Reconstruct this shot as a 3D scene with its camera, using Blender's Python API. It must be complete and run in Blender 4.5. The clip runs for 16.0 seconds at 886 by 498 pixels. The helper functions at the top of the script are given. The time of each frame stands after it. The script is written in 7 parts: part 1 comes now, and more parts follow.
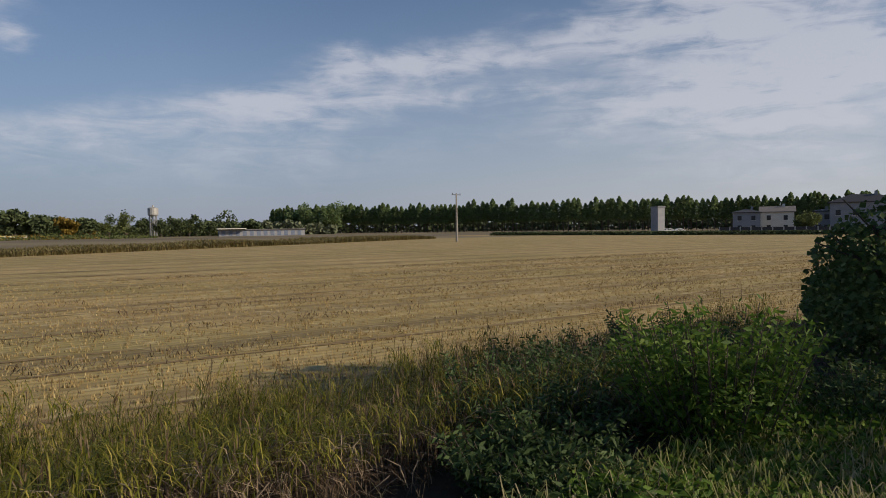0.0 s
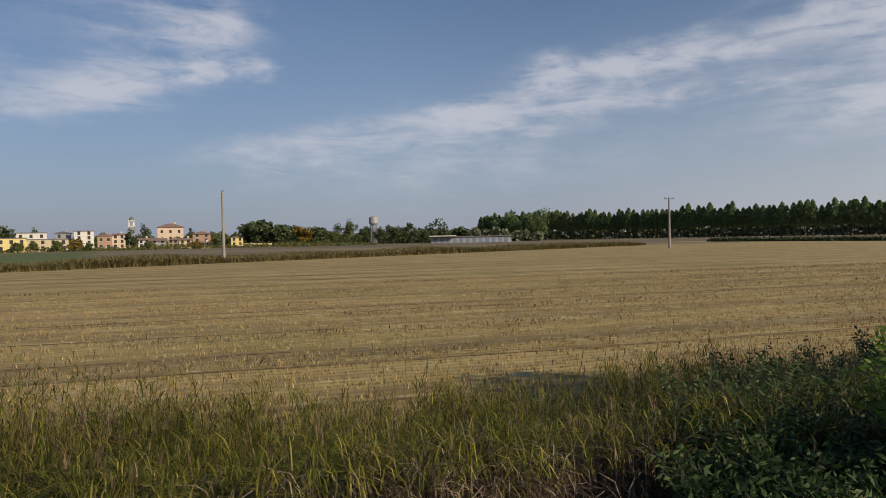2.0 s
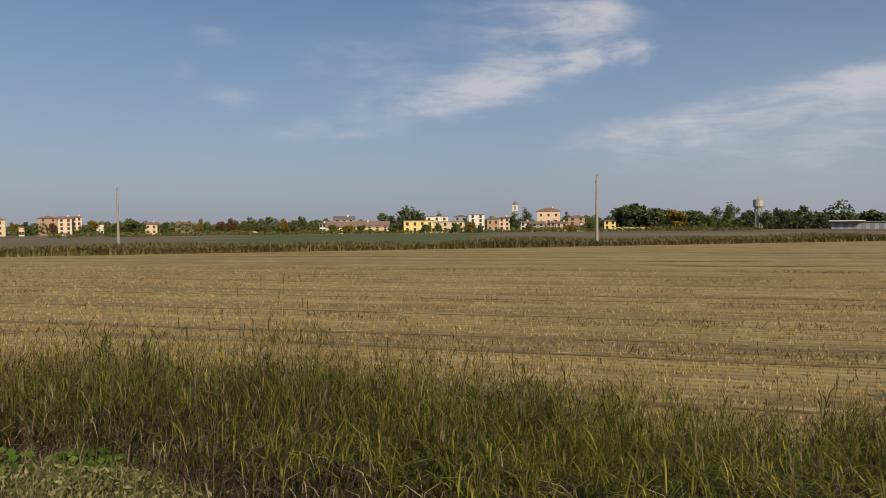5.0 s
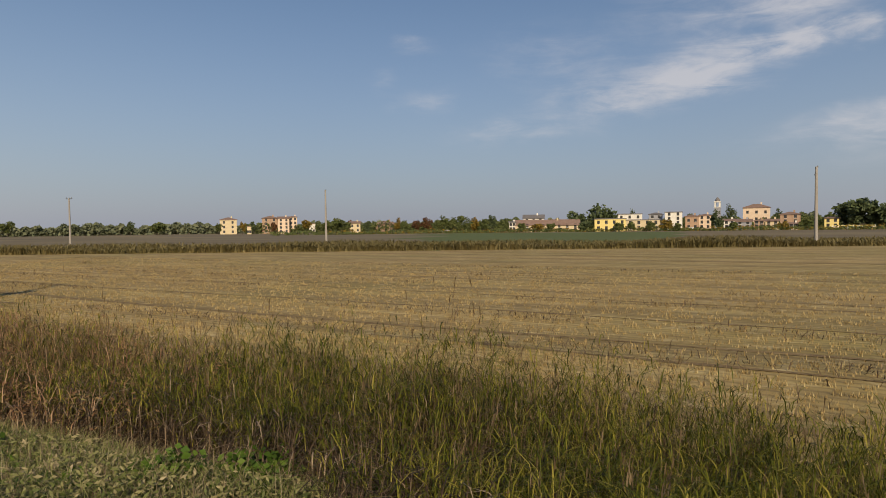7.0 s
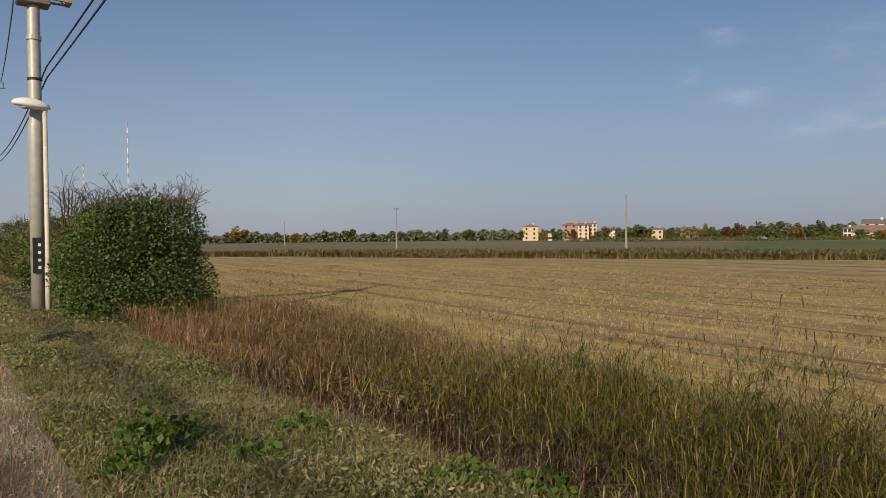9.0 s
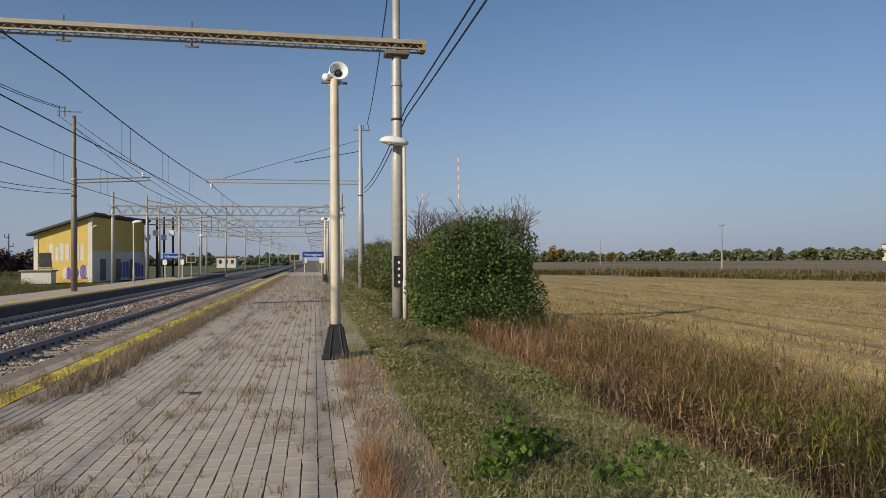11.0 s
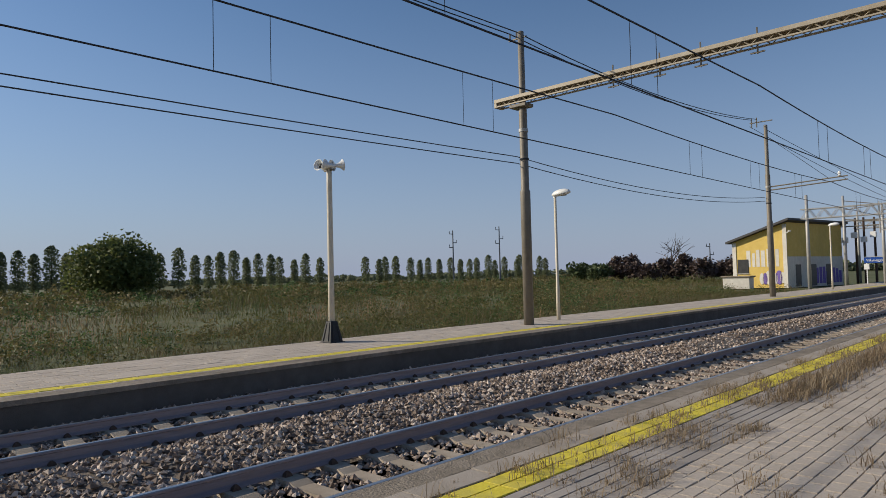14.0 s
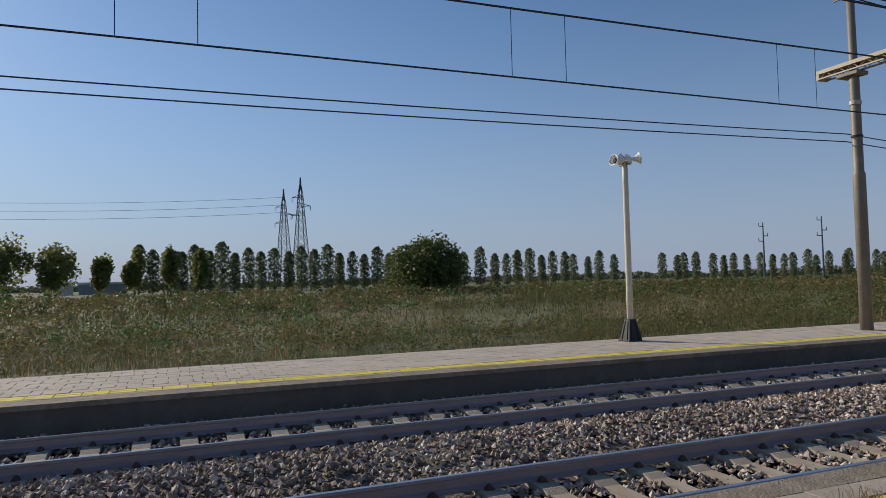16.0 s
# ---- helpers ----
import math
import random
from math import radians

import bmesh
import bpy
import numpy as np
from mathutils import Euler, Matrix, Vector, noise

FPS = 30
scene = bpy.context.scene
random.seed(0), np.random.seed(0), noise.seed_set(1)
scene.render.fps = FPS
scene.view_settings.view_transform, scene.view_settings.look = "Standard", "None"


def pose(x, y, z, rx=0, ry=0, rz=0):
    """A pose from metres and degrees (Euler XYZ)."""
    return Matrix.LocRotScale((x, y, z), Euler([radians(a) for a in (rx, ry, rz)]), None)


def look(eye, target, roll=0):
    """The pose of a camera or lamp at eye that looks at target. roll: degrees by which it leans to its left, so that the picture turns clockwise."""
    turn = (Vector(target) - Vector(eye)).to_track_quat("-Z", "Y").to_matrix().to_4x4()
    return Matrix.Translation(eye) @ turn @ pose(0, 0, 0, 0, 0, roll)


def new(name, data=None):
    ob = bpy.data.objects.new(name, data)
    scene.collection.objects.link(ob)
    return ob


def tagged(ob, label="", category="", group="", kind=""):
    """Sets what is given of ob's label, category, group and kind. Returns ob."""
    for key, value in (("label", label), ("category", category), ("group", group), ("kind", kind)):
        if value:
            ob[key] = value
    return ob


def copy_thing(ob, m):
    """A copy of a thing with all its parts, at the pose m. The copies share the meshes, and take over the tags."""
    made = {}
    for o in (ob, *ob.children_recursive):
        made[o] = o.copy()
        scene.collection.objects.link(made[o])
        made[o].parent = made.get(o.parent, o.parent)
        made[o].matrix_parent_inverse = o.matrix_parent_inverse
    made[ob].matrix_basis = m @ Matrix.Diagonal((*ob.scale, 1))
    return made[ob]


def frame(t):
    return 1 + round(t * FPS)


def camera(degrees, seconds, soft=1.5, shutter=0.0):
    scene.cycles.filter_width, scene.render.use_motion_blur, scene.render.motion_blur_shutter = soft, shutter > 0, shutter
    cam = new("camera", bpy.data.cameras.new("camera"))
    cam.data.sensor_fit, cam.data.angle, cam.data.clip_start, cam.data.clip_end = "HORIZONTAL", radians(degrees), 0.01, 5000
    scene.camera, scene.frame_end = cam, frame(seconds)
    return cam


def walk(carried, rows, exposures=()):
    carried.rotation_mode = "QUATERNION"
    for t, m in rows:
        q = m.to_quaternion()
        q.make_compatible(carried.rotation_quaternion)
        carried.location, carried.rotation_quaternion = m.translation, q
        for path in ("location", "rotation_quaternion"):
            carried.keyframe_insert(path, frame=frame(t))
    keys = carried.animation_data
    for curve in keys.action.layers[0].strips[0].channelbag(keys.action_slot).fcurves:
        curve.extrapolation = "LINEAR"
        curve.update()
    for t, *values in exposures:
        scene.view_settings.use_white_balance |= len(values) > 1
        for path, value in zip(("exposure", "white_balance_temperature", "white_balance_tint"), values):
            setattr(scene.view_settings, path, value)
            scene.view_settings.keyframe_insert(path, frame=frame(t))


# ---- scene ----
cam = camera(66.82, 16.0, soft=0.8)
PATH = [
    (0.0, pose(-1.005, -0.674, 1.654, 88.16, 0.73, -126.87)),
    (0.5, pose(-1.006, -0.687, 1.653, 88.22, 0.97, -124.59)),
    (1.0, pose(-1.004, -0.688, 1.652, 88.58, 0.98, -120.72)),
    (1.5, pose(-0.984, -0.701, 1.652, 89.09, 1.15, -115.86)),
    (2.0, pose(-0.939, -0.662, 1.651, 89.00, 1.07, -109.43)),
    (2.5, pose(-0.870, -0.627, 1.651, 88.57, 0.80, -103.69)),
    (3.0, pose(-0.852, -0.626, 1.650, 88.41, 1.15, -99.05)),
    (3.5, pose(-0.851, -0.673, 1.650, 87.99, 1.55, -93.89)),
    (4.0, pose(-0.817, -0.718, 1.650, 87.90, 1.40, -88.15)),
    (6.5, pose(0.136, -0.603, 1.649, 88.13, 0.33, -66.65)),
    (7.0, pose(0.165, -0.584, 1.649, 88.12, 0.69, -62.36)),
    (7.5, pose(0.220, -0.558, 1.650, 88.36, 0.55, -56.61)),
    (8.0, pose(0.292, -0.515, 1.651, 88.58, 0.96, -50.55)),
    (8.5, pose(0.395, -0.451, 1.653, 89.20, 0.16, -44.71)),
    (9.0, pose(0.485, -0.364, 1.656, 88.98, 0.63, -37.22)),
    (9.5, pose(0.469, -0.302, 1.658, 89.95, 0.90, -29.35)),
    (12.0, pose(0.063, -0.006, 1.647, 90.45, 1.04, 2.30)),
    (12.5, pose(0.005, 0.057, 1.641, 89.68, 1.74, 11.68)),
    (13.0, pose(-0.060, 0.092, 1.648, 91.10, 1.87, 25.28)),
    (13.5, pose(-0.010, 0.054, 1.646, 91.66, 1.79, 35.74)),
    (14.0, pose(-0.079, 0.057, 1.650, 92.31, 1.40, 43.71)),
    (14.5, pose(-0.155, 0.060, 1.652, 92.00, 0.83, 49.51)),
    (15.0, pose(-0.198, 0.077, 1.654, 91.87, 0.60, 54.68)),
    (15.5, pose(-0.224, 0.080, 1.656, 91.83, 0.84, 61.05)),
    (16.0, pose(-0.172, 0.020, 1.656, 92.63, 1.30, 68.36)),
]
EXPOSURES = [
    (0.0, -0.08, 6500, 11), (2.0, -0.05, 6600, 11), (4.0, 0.0, 6850, 11), (7.5, 0.0, 7100, 11), (8.5, 0.0, 7050, 11), (9.5, 0.0, 6650, 10),
    (12.0, 0.08, 6250, 9), (13.0, 0.1, 6200, 9), (15.0, 0.08, 6100, 9), (16.0, 0.05, 6050, 9),
]
walk(cam, PATH, EXPOSURES)


SUN_YAW, SUN_EL = 125.0, 26.0


def polar(yaw, dist, z=0.0):
    a = radians(yaw)
    return Vector((-math.sin(a) * dist, math.cos(a) * dist, z))


# world and sun
world = bpy.data.worlds.new("sky")
scene.world = world
world.use_nodes = True
wn, wl = world.node_tree.nodes, world.node_tree.links
wn.clear()
w_out = wn.new("ShaderNodeOutputWorld")
w_bg = wn.new("ShaderNodeBackground")
w_sky = wn.new("ShaderNodeTexSky")
w_sky.sky_type = "NISHITA"
w_sky.sun_disc = False
w_sky.sun_elevation = radians(SUN_EL)
w_sky.sun_rotation = radians(-SUN_YAW)
w_sky.air_density, w_sky.dust_density, w_sky.ozone_density = 1.0, 0.35, 2.2
w_bg.inputs["Strength"].default_value = 0.08
w_co = wn.new("ShaderNodeTexCoord")
w_sep = wn.new("ShaderNodeSeparateXYZ")
wl.new(w_co.outputs["Generated"], w_sep.inputs[0])


def w_math(op, a, b=None, clamp=False):
    n = wn.new("ShaderNodeMath")
    n.operation, n.use_clamp = op, clamp
    for k, v in enumerate((a, b)):
        if v is None:
            continue
        if isinstance(v, (int, float)):
            n.inputs[k].default_value = v
        else:
            wl.new(v, n.inputs[k])
    return n.outputs[0]


# cirrus wisps: bearing, height, slant, half length and half width in degrees, thickness
CIRRUS = [
    (-127.3, 13.9, -6.0, 10.2, 1.16, 0.6), (-126.4, 13.5, -5.0, 5.0, 0.68, 0.35), (-149.2, 14.4, -1.0, 9.6, 1.83, 0.95),
    (-129.9, 11.1, -3.0, 7.4, 0.63, 0.6), (-149.6, 10.7, -5.0, 9.9, 1.06, 0.95), (-156.7, 11.6, -7.0, 4.2, 1.25, 0.5),
    (-147.2, 8.2, -3.0, 11.8, 1.25, 0.5), (-94.7, 13.5, 3.0, 0.8, 0.77, 0.45), (-154.2, 5.9, -4.0, 9.0, 2.6, 0.55),
    (-112.1, 10.3, 2.0, 5.7, 0.77, 0.35), (-83.3, 11.9, -8.0, 4.8, 1.25, 0.95), (-90.6, 13.6, -1.0, 3.3, 0.63, 0.85),
    (-88.2, 17.0, -1.0, 7.4, 1.74, 0.6), (-90.5, 16.2, -2.0, 2.5, 0.72, 0.45), (-71.8, 13.8, 2.0, 4.9, 1.74, 0.4),
    (-75.8, 10.0, -0.0, 3.5, 0.96, 0.55), (-68.8, 7.5, -1.0, 4.9, 0.87, 0.5), (-60.5, 15.2, 3.0, 1.6, 0.72, 0.42),
    (-57.6, 12.3, -2.0, 1.1, 0.77, 0.3), (-60.9, 10.5, -2.0, 2.3, 0.82, 0.38), (-96.3, 7.4, -9.0, 7.4, 1.16, 0.5),
    (-113.3, 9.7, -5.0, 7.4, 1.16, 0.6), (-119.1, 13.0, -2.0, 2.8, 1.06, 0.45), (-110.0, 6.0, -3.0, 14.0, 2.2, 0.42), (-150.0, 17.5, -2.0, 10.0, 1.6, 0.55), (-175.0, 12.0, -4.0, 14.0, 4.0, 0.7),
]
w_deg = 57.29578
w_az = w_math("MULTIPLY", w_math("ARCTAN2", w_math("MULTIPLY", w_sep.outputs[0], -1.0), w_sep.outputs[1]), w_deg)
w_el = w_math("MULTIPLY", w_math("ARCSINE", w_sep.outputs[2]), w_deg)
w_com = wn.new("ShaderNodeCombineXYZ")
wl.new(w_az, w_com.inputs[0])
wl.new(w_el, w_com.inputs[1])


def w_fractal(scale, turn, stretch, detail, rough, warp):
    mp = wn.new("ShaderNodeMapping")
    mp.inputs["Rotation"].default_value = (0, 0, radians(turn))
    mp.inputs["Scale"].default_value = stretch
    wl.new(w_com.outputs[0], mp.inputs[0])
    no = wn.new("ShaderNodeTexNoise")
    for key, v in (("Scale", scale), ("Detail", detail), ("Roughness", rough), ("Distortion", warp)):
        no.inputs[key].default_value = v
    wl.new(mp.outputs[0], no.inputs["Vector"])
    return no


w_bend = w_fractal(0.16, 0, (0.6, 1.4, 1), 5, 0.6, 0.3)
w_off = wn.new("ShaderNodeVectorMath")
w_off.operation = "MULTIPLY_ADD"
w_off.inputs[1].default_value = (7.0, 4.2, 0)
wl.new(w_bend.outputs["Color"], w_off.inputs[0])
w_back = wn.new("ShaderNodeVectorMath")
w_back.operation = "SUBTRACT"
w_back.inputs[1].default_value = (3.5, 2.1, 0)
wl.new(w_com.outputs[0], w_back.inputs[0])
wl.new(w_back.outputs[0], w_off.inputs[2])
w_sum = 0.0
for bearing, height, slant, half, wide, thick in CIRRUS:
    mp = wn.new("ShaderNodeMapping")
    mp.vector_type = "TEXTURE"
    mp.inputs["Location"].default_value = (bearing, height, 0)
    mp.inputs["Rotation"].default_value = (0, 0, radians(slant))
    mp.inputs["Scale"].default_value = (half * 1.15, wide * 1.4, 1)
    wl.new(w_off.outputs[0], mp.inputs[0])
    dt = wn.new("ShaderNodeVectorMath")
    dt.operation = "DOT_PRODUCT"
    wl.new(mp.outputs[0], dt.inputs[0])
    wl.new(mp.outputs[0], dt.inputs[1])
    w_sum = w_math("ADD", w_math("MULTIPLY", w_math("POWER", 0.42, dt.outputs["Value"]), thick * 0.86), w_sum)
w_grain = w_fractal(0.5, -12, (0.3, 1.5, 1), 8, 0.62, 0.8)
w_puffs = w_fractal(0.28, -8, (0.8, 1.5, 1), 5, 0.55, 0.4)
w_tex = w_math("ADD", w_math("MULTIPLY", w_grain.outputs["Fac"], 1.1), w_math("MULTIPLY", w_puffs.outputs["Fac"], 0.9))
w_cl = w_math("MULTIPLY", w_sum, w_math("SUBTRACT", w_math("MULTIPLY", w_tex, 2.2), 1.2))
w_sm = wn.new("ShaderNodeMapRange")
w_sm.interpolation_type = "SMOOTHSTEP"
w_sm.inputs["From Min"].default_value = 0.05
w_sm.inputs["From Max"].default_value = 1.05
w_sm.inputs["To Max"].default_value = 0.7
wl.new(w_cl, w_sm.inputs["Value"])
w_mix = wn.new("ShaderNodeMixRGB")
w_mix.inputs[2].default_value = (7.6, 7.75, 8.5, 1)
wl.new(w_sm.outputs[0], w_mix.inputs[0])
# pale lavender haze low over the plain
w_hz = w_math("POWER", w_math("SUBTRACT", 1.0, w_math("MULTIPLY", w_math("MAXIMUM", w_sep.outputs[2], 0.0), 2.2), True), 1.8)
w_haze = wn.new("ShaderNodeMixRGB")
w_haze.inputs[2].default_value = (3.72, 4.12, 5.5, 1)
wl.new(w_math("MULTIPLY", w_hz, 0.9), w_haze.inputs[0])
gd = polar(-180, 1)
w_dot2 = wn.new("ShaderNodeVectorMath")
w_dot2.operation = "DOT_PRODUCT"
w_dot2.inputs[1].default_value = gd
wl.new(w_co.outputs["Generated"], w_dot2.inputs[0])
w_glow = wn.new("ShaderNodeMixRGB")
w_glow.inputs[1].default_value = (3.72, 4.12, 5.5, 1)
w_glow.inputs[2].default_value = (6.6, 6.7, 7.4, 1)
wl.new(w_math("MULTIPLY", w_math("SUBTRACT", w_dot2.outputs["Value"], 0.45), 1.9, True), w_glow.inputs[0])
wl.new(w_glow.outputs[0], w_haze.inputs[2])
w_tint = wn.new("ShaderNodeMixRGB")
w_tint.blend_type = "MULTIPLY"
w_tint.inputs[0].default_value = 1.0
w_tint.inputs[2].default_value = (0.91, 1.0, 1.09, 1)
wl.new(w_sky.outputs[0], w_tint.inputs[1])
wl.new(w_tint.outputs[0], w_haze.inputs[1])
# the sky is deepest away from the sun
w_dot3 = wn.new("ShaderNodeVectorMath")
w_dot3.operation = "DOT_PRODUCT"
w_dot3.inputs[1].default_value = polar(-66, 1)
wl.new(w_co.outputs["Generated"], w_dot3.inputs[0])
w_deep = wn.new("ShaderNodeMixRGB")
w_deep.blend_type = "MULTIPLY"
w_deep.inputs[2].default_value = (0.85, 0.87, 0.9, 1)
wl.new(w_math("MULTIPLY", w_math("SUBTRACT", w_dot3.outputs["Value"], 0.76), 5.0, True), w_deep.inputs[0])
wl.new(w_haze.outputs[0], w_deep.inputs[1])
wl.new(w_deep.outputs[0], w_mix.inputs[1])
wl.new(w_mix.outputs[0], w_bg.inputs["Color"])
wl.new(w_bg.outputs[0], w_out.inputs["Surface"])

sun_data = bpy.data.lights.new("sun", "SUN")
sun_data.energy, sun_data.angle, sun_data.color = 4.4, radians(0.6), (1.0, 0.86, 0.66)
sun = new("sun", sun_data)
sun.matrix_world = look(polar(SUN_YAW, 100 * math.cos(radians(SUN_EL)), 100 * math.sin(radians(SUN_EL))), (0, 0, 0))


# ---- materials ----
def lin(c):
    return tuple(((v / 255) / 12.92 if v / 255 <= 0.04045 else ((v / 255 + 0.055) / 1.055) ** 2.4) for v in c) + (1.0,)


def material(name, colors, scale=4.0, rough=0.85, metal=0.0, bump=0.0, bump_scale=60.0, island=0.0, stretch=(1, 1, 1),
             detail=6, second=0.0, second_scale=0.6, stain=(0.1, 0.09, 0.07), obj_random=0.0, spec=0.3, translucent=0.0, coords="Object"):
    """Base colour from a ramp over fine noise, shifted by each island's or object's random value, with large stains and a bump."""
    m = bpy.data.materials.new(name)
    m.use_nodes = True
    n, l = m.node_tree.nodes, m.node_tree.links
    p = n["Principled BSDF"]
    p.inputs["Roughness"].default_value = rough
    p.inputs["Metallic"].default_value = metal
    p.inputs["Specular IOR Level"].default_value = spec
    co = n.new("ShaderNodeTexCoord")
    mp = n.new("ShaderNodeMapping")
    mp.inputs["Scale"].default_value = stretch
    l.new(co.outputs[coords], mp.inputs[0])
    no = n.new("ShaderNodeTexNoise")
    no.inputs["Scale"].default_value, no.inputs["Detail"].default_value = scale, detail
    no.inputs["Roughness"].default_value = 0.65
    l.new(mp.outputs[0], no.inputs["Vector"])
    fac = no.outputs["Fac"]

    def mth(op, a, b):
        q = n.new("ShaderNodeMath")
        q.operation = op
        for k, v in enumerate((a, b)):
            if isinstance(v, (int, float)):
                q.inputs[k].default_value = v
            else:
                l.new(v, q.inputs[k])
        return q.outputs[0]

    fac = mth("ADD", mth("MULTIPLY", mth("SUBTRACT", fac, 0.5), 1.7), 0.5)
    if island:
        g = n.new("ShaderNodeNewGeometry")
        fac = mth("ADD", mth("MULTIPLY", fac, 1 - island), mth("MULTIPLY", g.outputs["Random Per Island"], island))
    if obj_random:
        g = n.new("ShaderNodeObjectInfo")
        fac = mth("ADD", mth("MULTIPLY", fac, 1 - obj_random), mth("MULTIPLY", g.outputs["Random"], obj_random))
    r = n.new("ShaderNodeValToRGB")
    while len(r.color_ramp.elements) < len(colors):
        r.color_ramp.elements.new(0.5)
    for k, c in enumerate(colors):
        e = r.color_ramp.elements[k]
        e.position, e.color = 0.12 + 0.76 * k / max(1, len(colors) - 1), (*c[:3], 1)
    l.new(fac, r.inputs[0])
    out = r.outputs[0]
    if second:
        n2 = n.new("ShaderNodeTexNoise")
        n2.inputs["Scale"].default_value, n2.inputs["Detail"].default_value = second_scale, 5
        l.new(co.outputs[coords], n2.inputs["Vector"])
        mr = n.new("ShaderNodeMapRange")
        mr.inputs["From Min"].default_value, mr.inputs["From Max"].default_value = 0.42, 0.72
        mr.inputs["To Max"].default_value = second
        l.new(n2.outputs["Fac"], mr.inputs["Value"])
        mx = n.new("ShaderNodeMixRGB")
        mx.inputs[2].default_value = (*stain[:3], 1)
        l.new(mr.outputs[0], mx.inputs[0])
        l.new(out, mx.inputs[1])
        out = mx.outputs[0]
    l.new(out, p.inputs["Base Color"])
    if bump:
        nb = n.new("ShaderNodeTexNoise")
        nb.inputs["Scale"].default_value, nb.inputs["Detail"].default_value = bump_scale, 4
        l.new(mp.outputs[0], nb.inputs["Vector"])
        b = n.new("ShaderNodeBump")
        b.inputs["Strength"].default_value, b.inputs["Distance"].default_value = bump, 0.02
        l.new(nb.outputs["Fac"], b.inputs["Height"])
        l.new(b.outputs[0], p.inputs["Normal"])
    if translucent:
        tr = n.new("ShaderNodeBsdfTranslucent")
        l.new(out, tr.inputs["Color"])
        ms = n.new("ShaderNodeMixShader")
        ms.inputs[0].default_value = translucent
        l.new(p.outputs[0], ms.inputs[1])
        l.new(tr.outputs[0], ms.inputs[2])
        l.new(ms.outputs[0], n["Material Output"].inputs["Surface"])
    return m


M = {}
M["soil"] = material("dry_soil", [(0.10, 0.075, 0.045), (0.17, 0.13, 0.08), (0.24, 0.19, 0.12)], 3, bump=0.6, second=0.5, stain=(0.09, 0.1, 0.04))
M["verge_soil"] = material("verge_litter", [(0.14, 0.12, 0.065), (0.23, 0.2, 0.11), (0.33, 0.27, 0.16)], 5, bump=0.8, second=0.6, stain=(0.05, 0.07, 0.025))
M["meadow"] = material("meadow_turf", [(0.075, 0.08, 0.033), (0.12, 0.12, 0.05), (0.17, 0.15, 0.075)], 0.5, bump=0.9, bump_scale=8, second=0.6, second_scale=0.06, stain=(0.055, 0.085, 0.025))
M["far_green"] = material("young_crop", [(0.085, 0.115, 0.03), (0.12, 0.145, 0.045)], 0.3, bump=0.5, bump_scale=8)
M["far_plain"] = material("far_fields", [(0.13, 0.1, 0.06), (0.19, 0.15, 0.085), (0.3, 0.235, 0.12)], 0.02, stretch=(1, 0.3, 1), bump=0.3, bump_scale=3, second=0.6, second_scale=0.012, stain=(0.12, 0.095, 0.06))
M["ballast_bed"] = material("ballast_bed", [(0.06, 0.052, 0.045), (0.16, 0.135, 0.115), (0.3, 0.26, 0.23)], 22, bump=1.0, bump_scale=22, second=0.4, stain=(0.1, 0.075, 0.05))
M["stone"] = material("ballast_stone", [(0.09, 0.066, 0.051), (0.225, 0.172, 0.135), (0.39, 0.31, 0.25), (0.68, 0.58, 0.49)], 12, island=0.75, bump=0.3, second=0.35, second_scale=0.5, stain=(0.13, 0.085, 0.05))
M["paver"] = material("concrete_paver", [(0.36, 0.305, 0.25), (0.46, 0.395, 0.33), (0.54, 0.47, 0.395)], 30, obj_random=0.22, bump=0.25, bump_scale=180, second=0.35, second_scale=1.1, stain=(0.29, 0.245, 0.195))
M["paver_far"] = material("concrete_paver_rest", [(0.36, 0.305, 0.25), (0.46, 0.395, 0.33), (0.54, 0.47, 0.395)], 30, island=0.22, bump=0.25, bump_scale=180, second=0.35, second_scale=1.1, stain=(0.29, 0.245, 0.195))
M["joint"] = material("mossy_joint", [(0.045, 0.038, 0.027), (0.1, 0.083, 0.058)], 40, bump=0.6)
M["yellow"] = material("yellow_safety_paint", [(0.56, 0.44, 0.03), (0.72, 0.6, 0.05), (0.78, 0.68, 0.1)], 25, rough=0.7, bump=0.3, bump_scale=120, second=0.45, second_scale=3.0, stain=(0.36, 0.31, 0.12), island=0.25)
M["coping"] = material("coping_concrete", [(0.34, 0.29, 0.24), (0.43, 0.375, 0.315)], 14, bump=0.4, second=0.4, second_scale=1.5, stain=(0.2, 0.17, 0.13), island=0.3)
M["edge"] = material("weathered_edge_concrete", [(0.1722, 0.141, 0.1066), (0.2542, 0.2116, 0.164), (0.328, 0.2772, 0.2214)], 7, bump=0.8, bump_scale=40, second=0.6, second_scale=1.2, stain=(0.11, 0.09, 0.06))
# far platform wall: the shade on its face is put into the concrete colour
M["wall_conc"] = material("shade_toned_platform_wall", [(0.1, 0.09, 0.08), (0.15, 0.135, 0.12)], 3, bump=0.5, second=0.5, stain=(0.07, 0.06, 0.05))
M["tactile"] = material("ribbed_grey_paver", [(0.3, 0.264, 0.234), (0.396, 0.354, 0.312)], 20, bump=0.3, second=0.5, second_scale=1.0, stain=(0.17, 0.145, 0.115), island=0.3)
# rusty rail sides, with the sky's lilac reflection mixed into the colour
M["rail_side"] = material("rail_rust_sky_tint", [(0.24, 0.21, 0.225), (0.33, 0.29, 0.31)], 20, rough=0.42, metal=0.2, bump=0.2, stretch=(1, 0.1, 1))
M["rail_top"] = material("rail_polished", [(0.36, 0.35, 0.35), (0.5, 0.49, 0.48)], 20, rough=0.32, metal=0.9, stretch=(1, 0.05, 1))
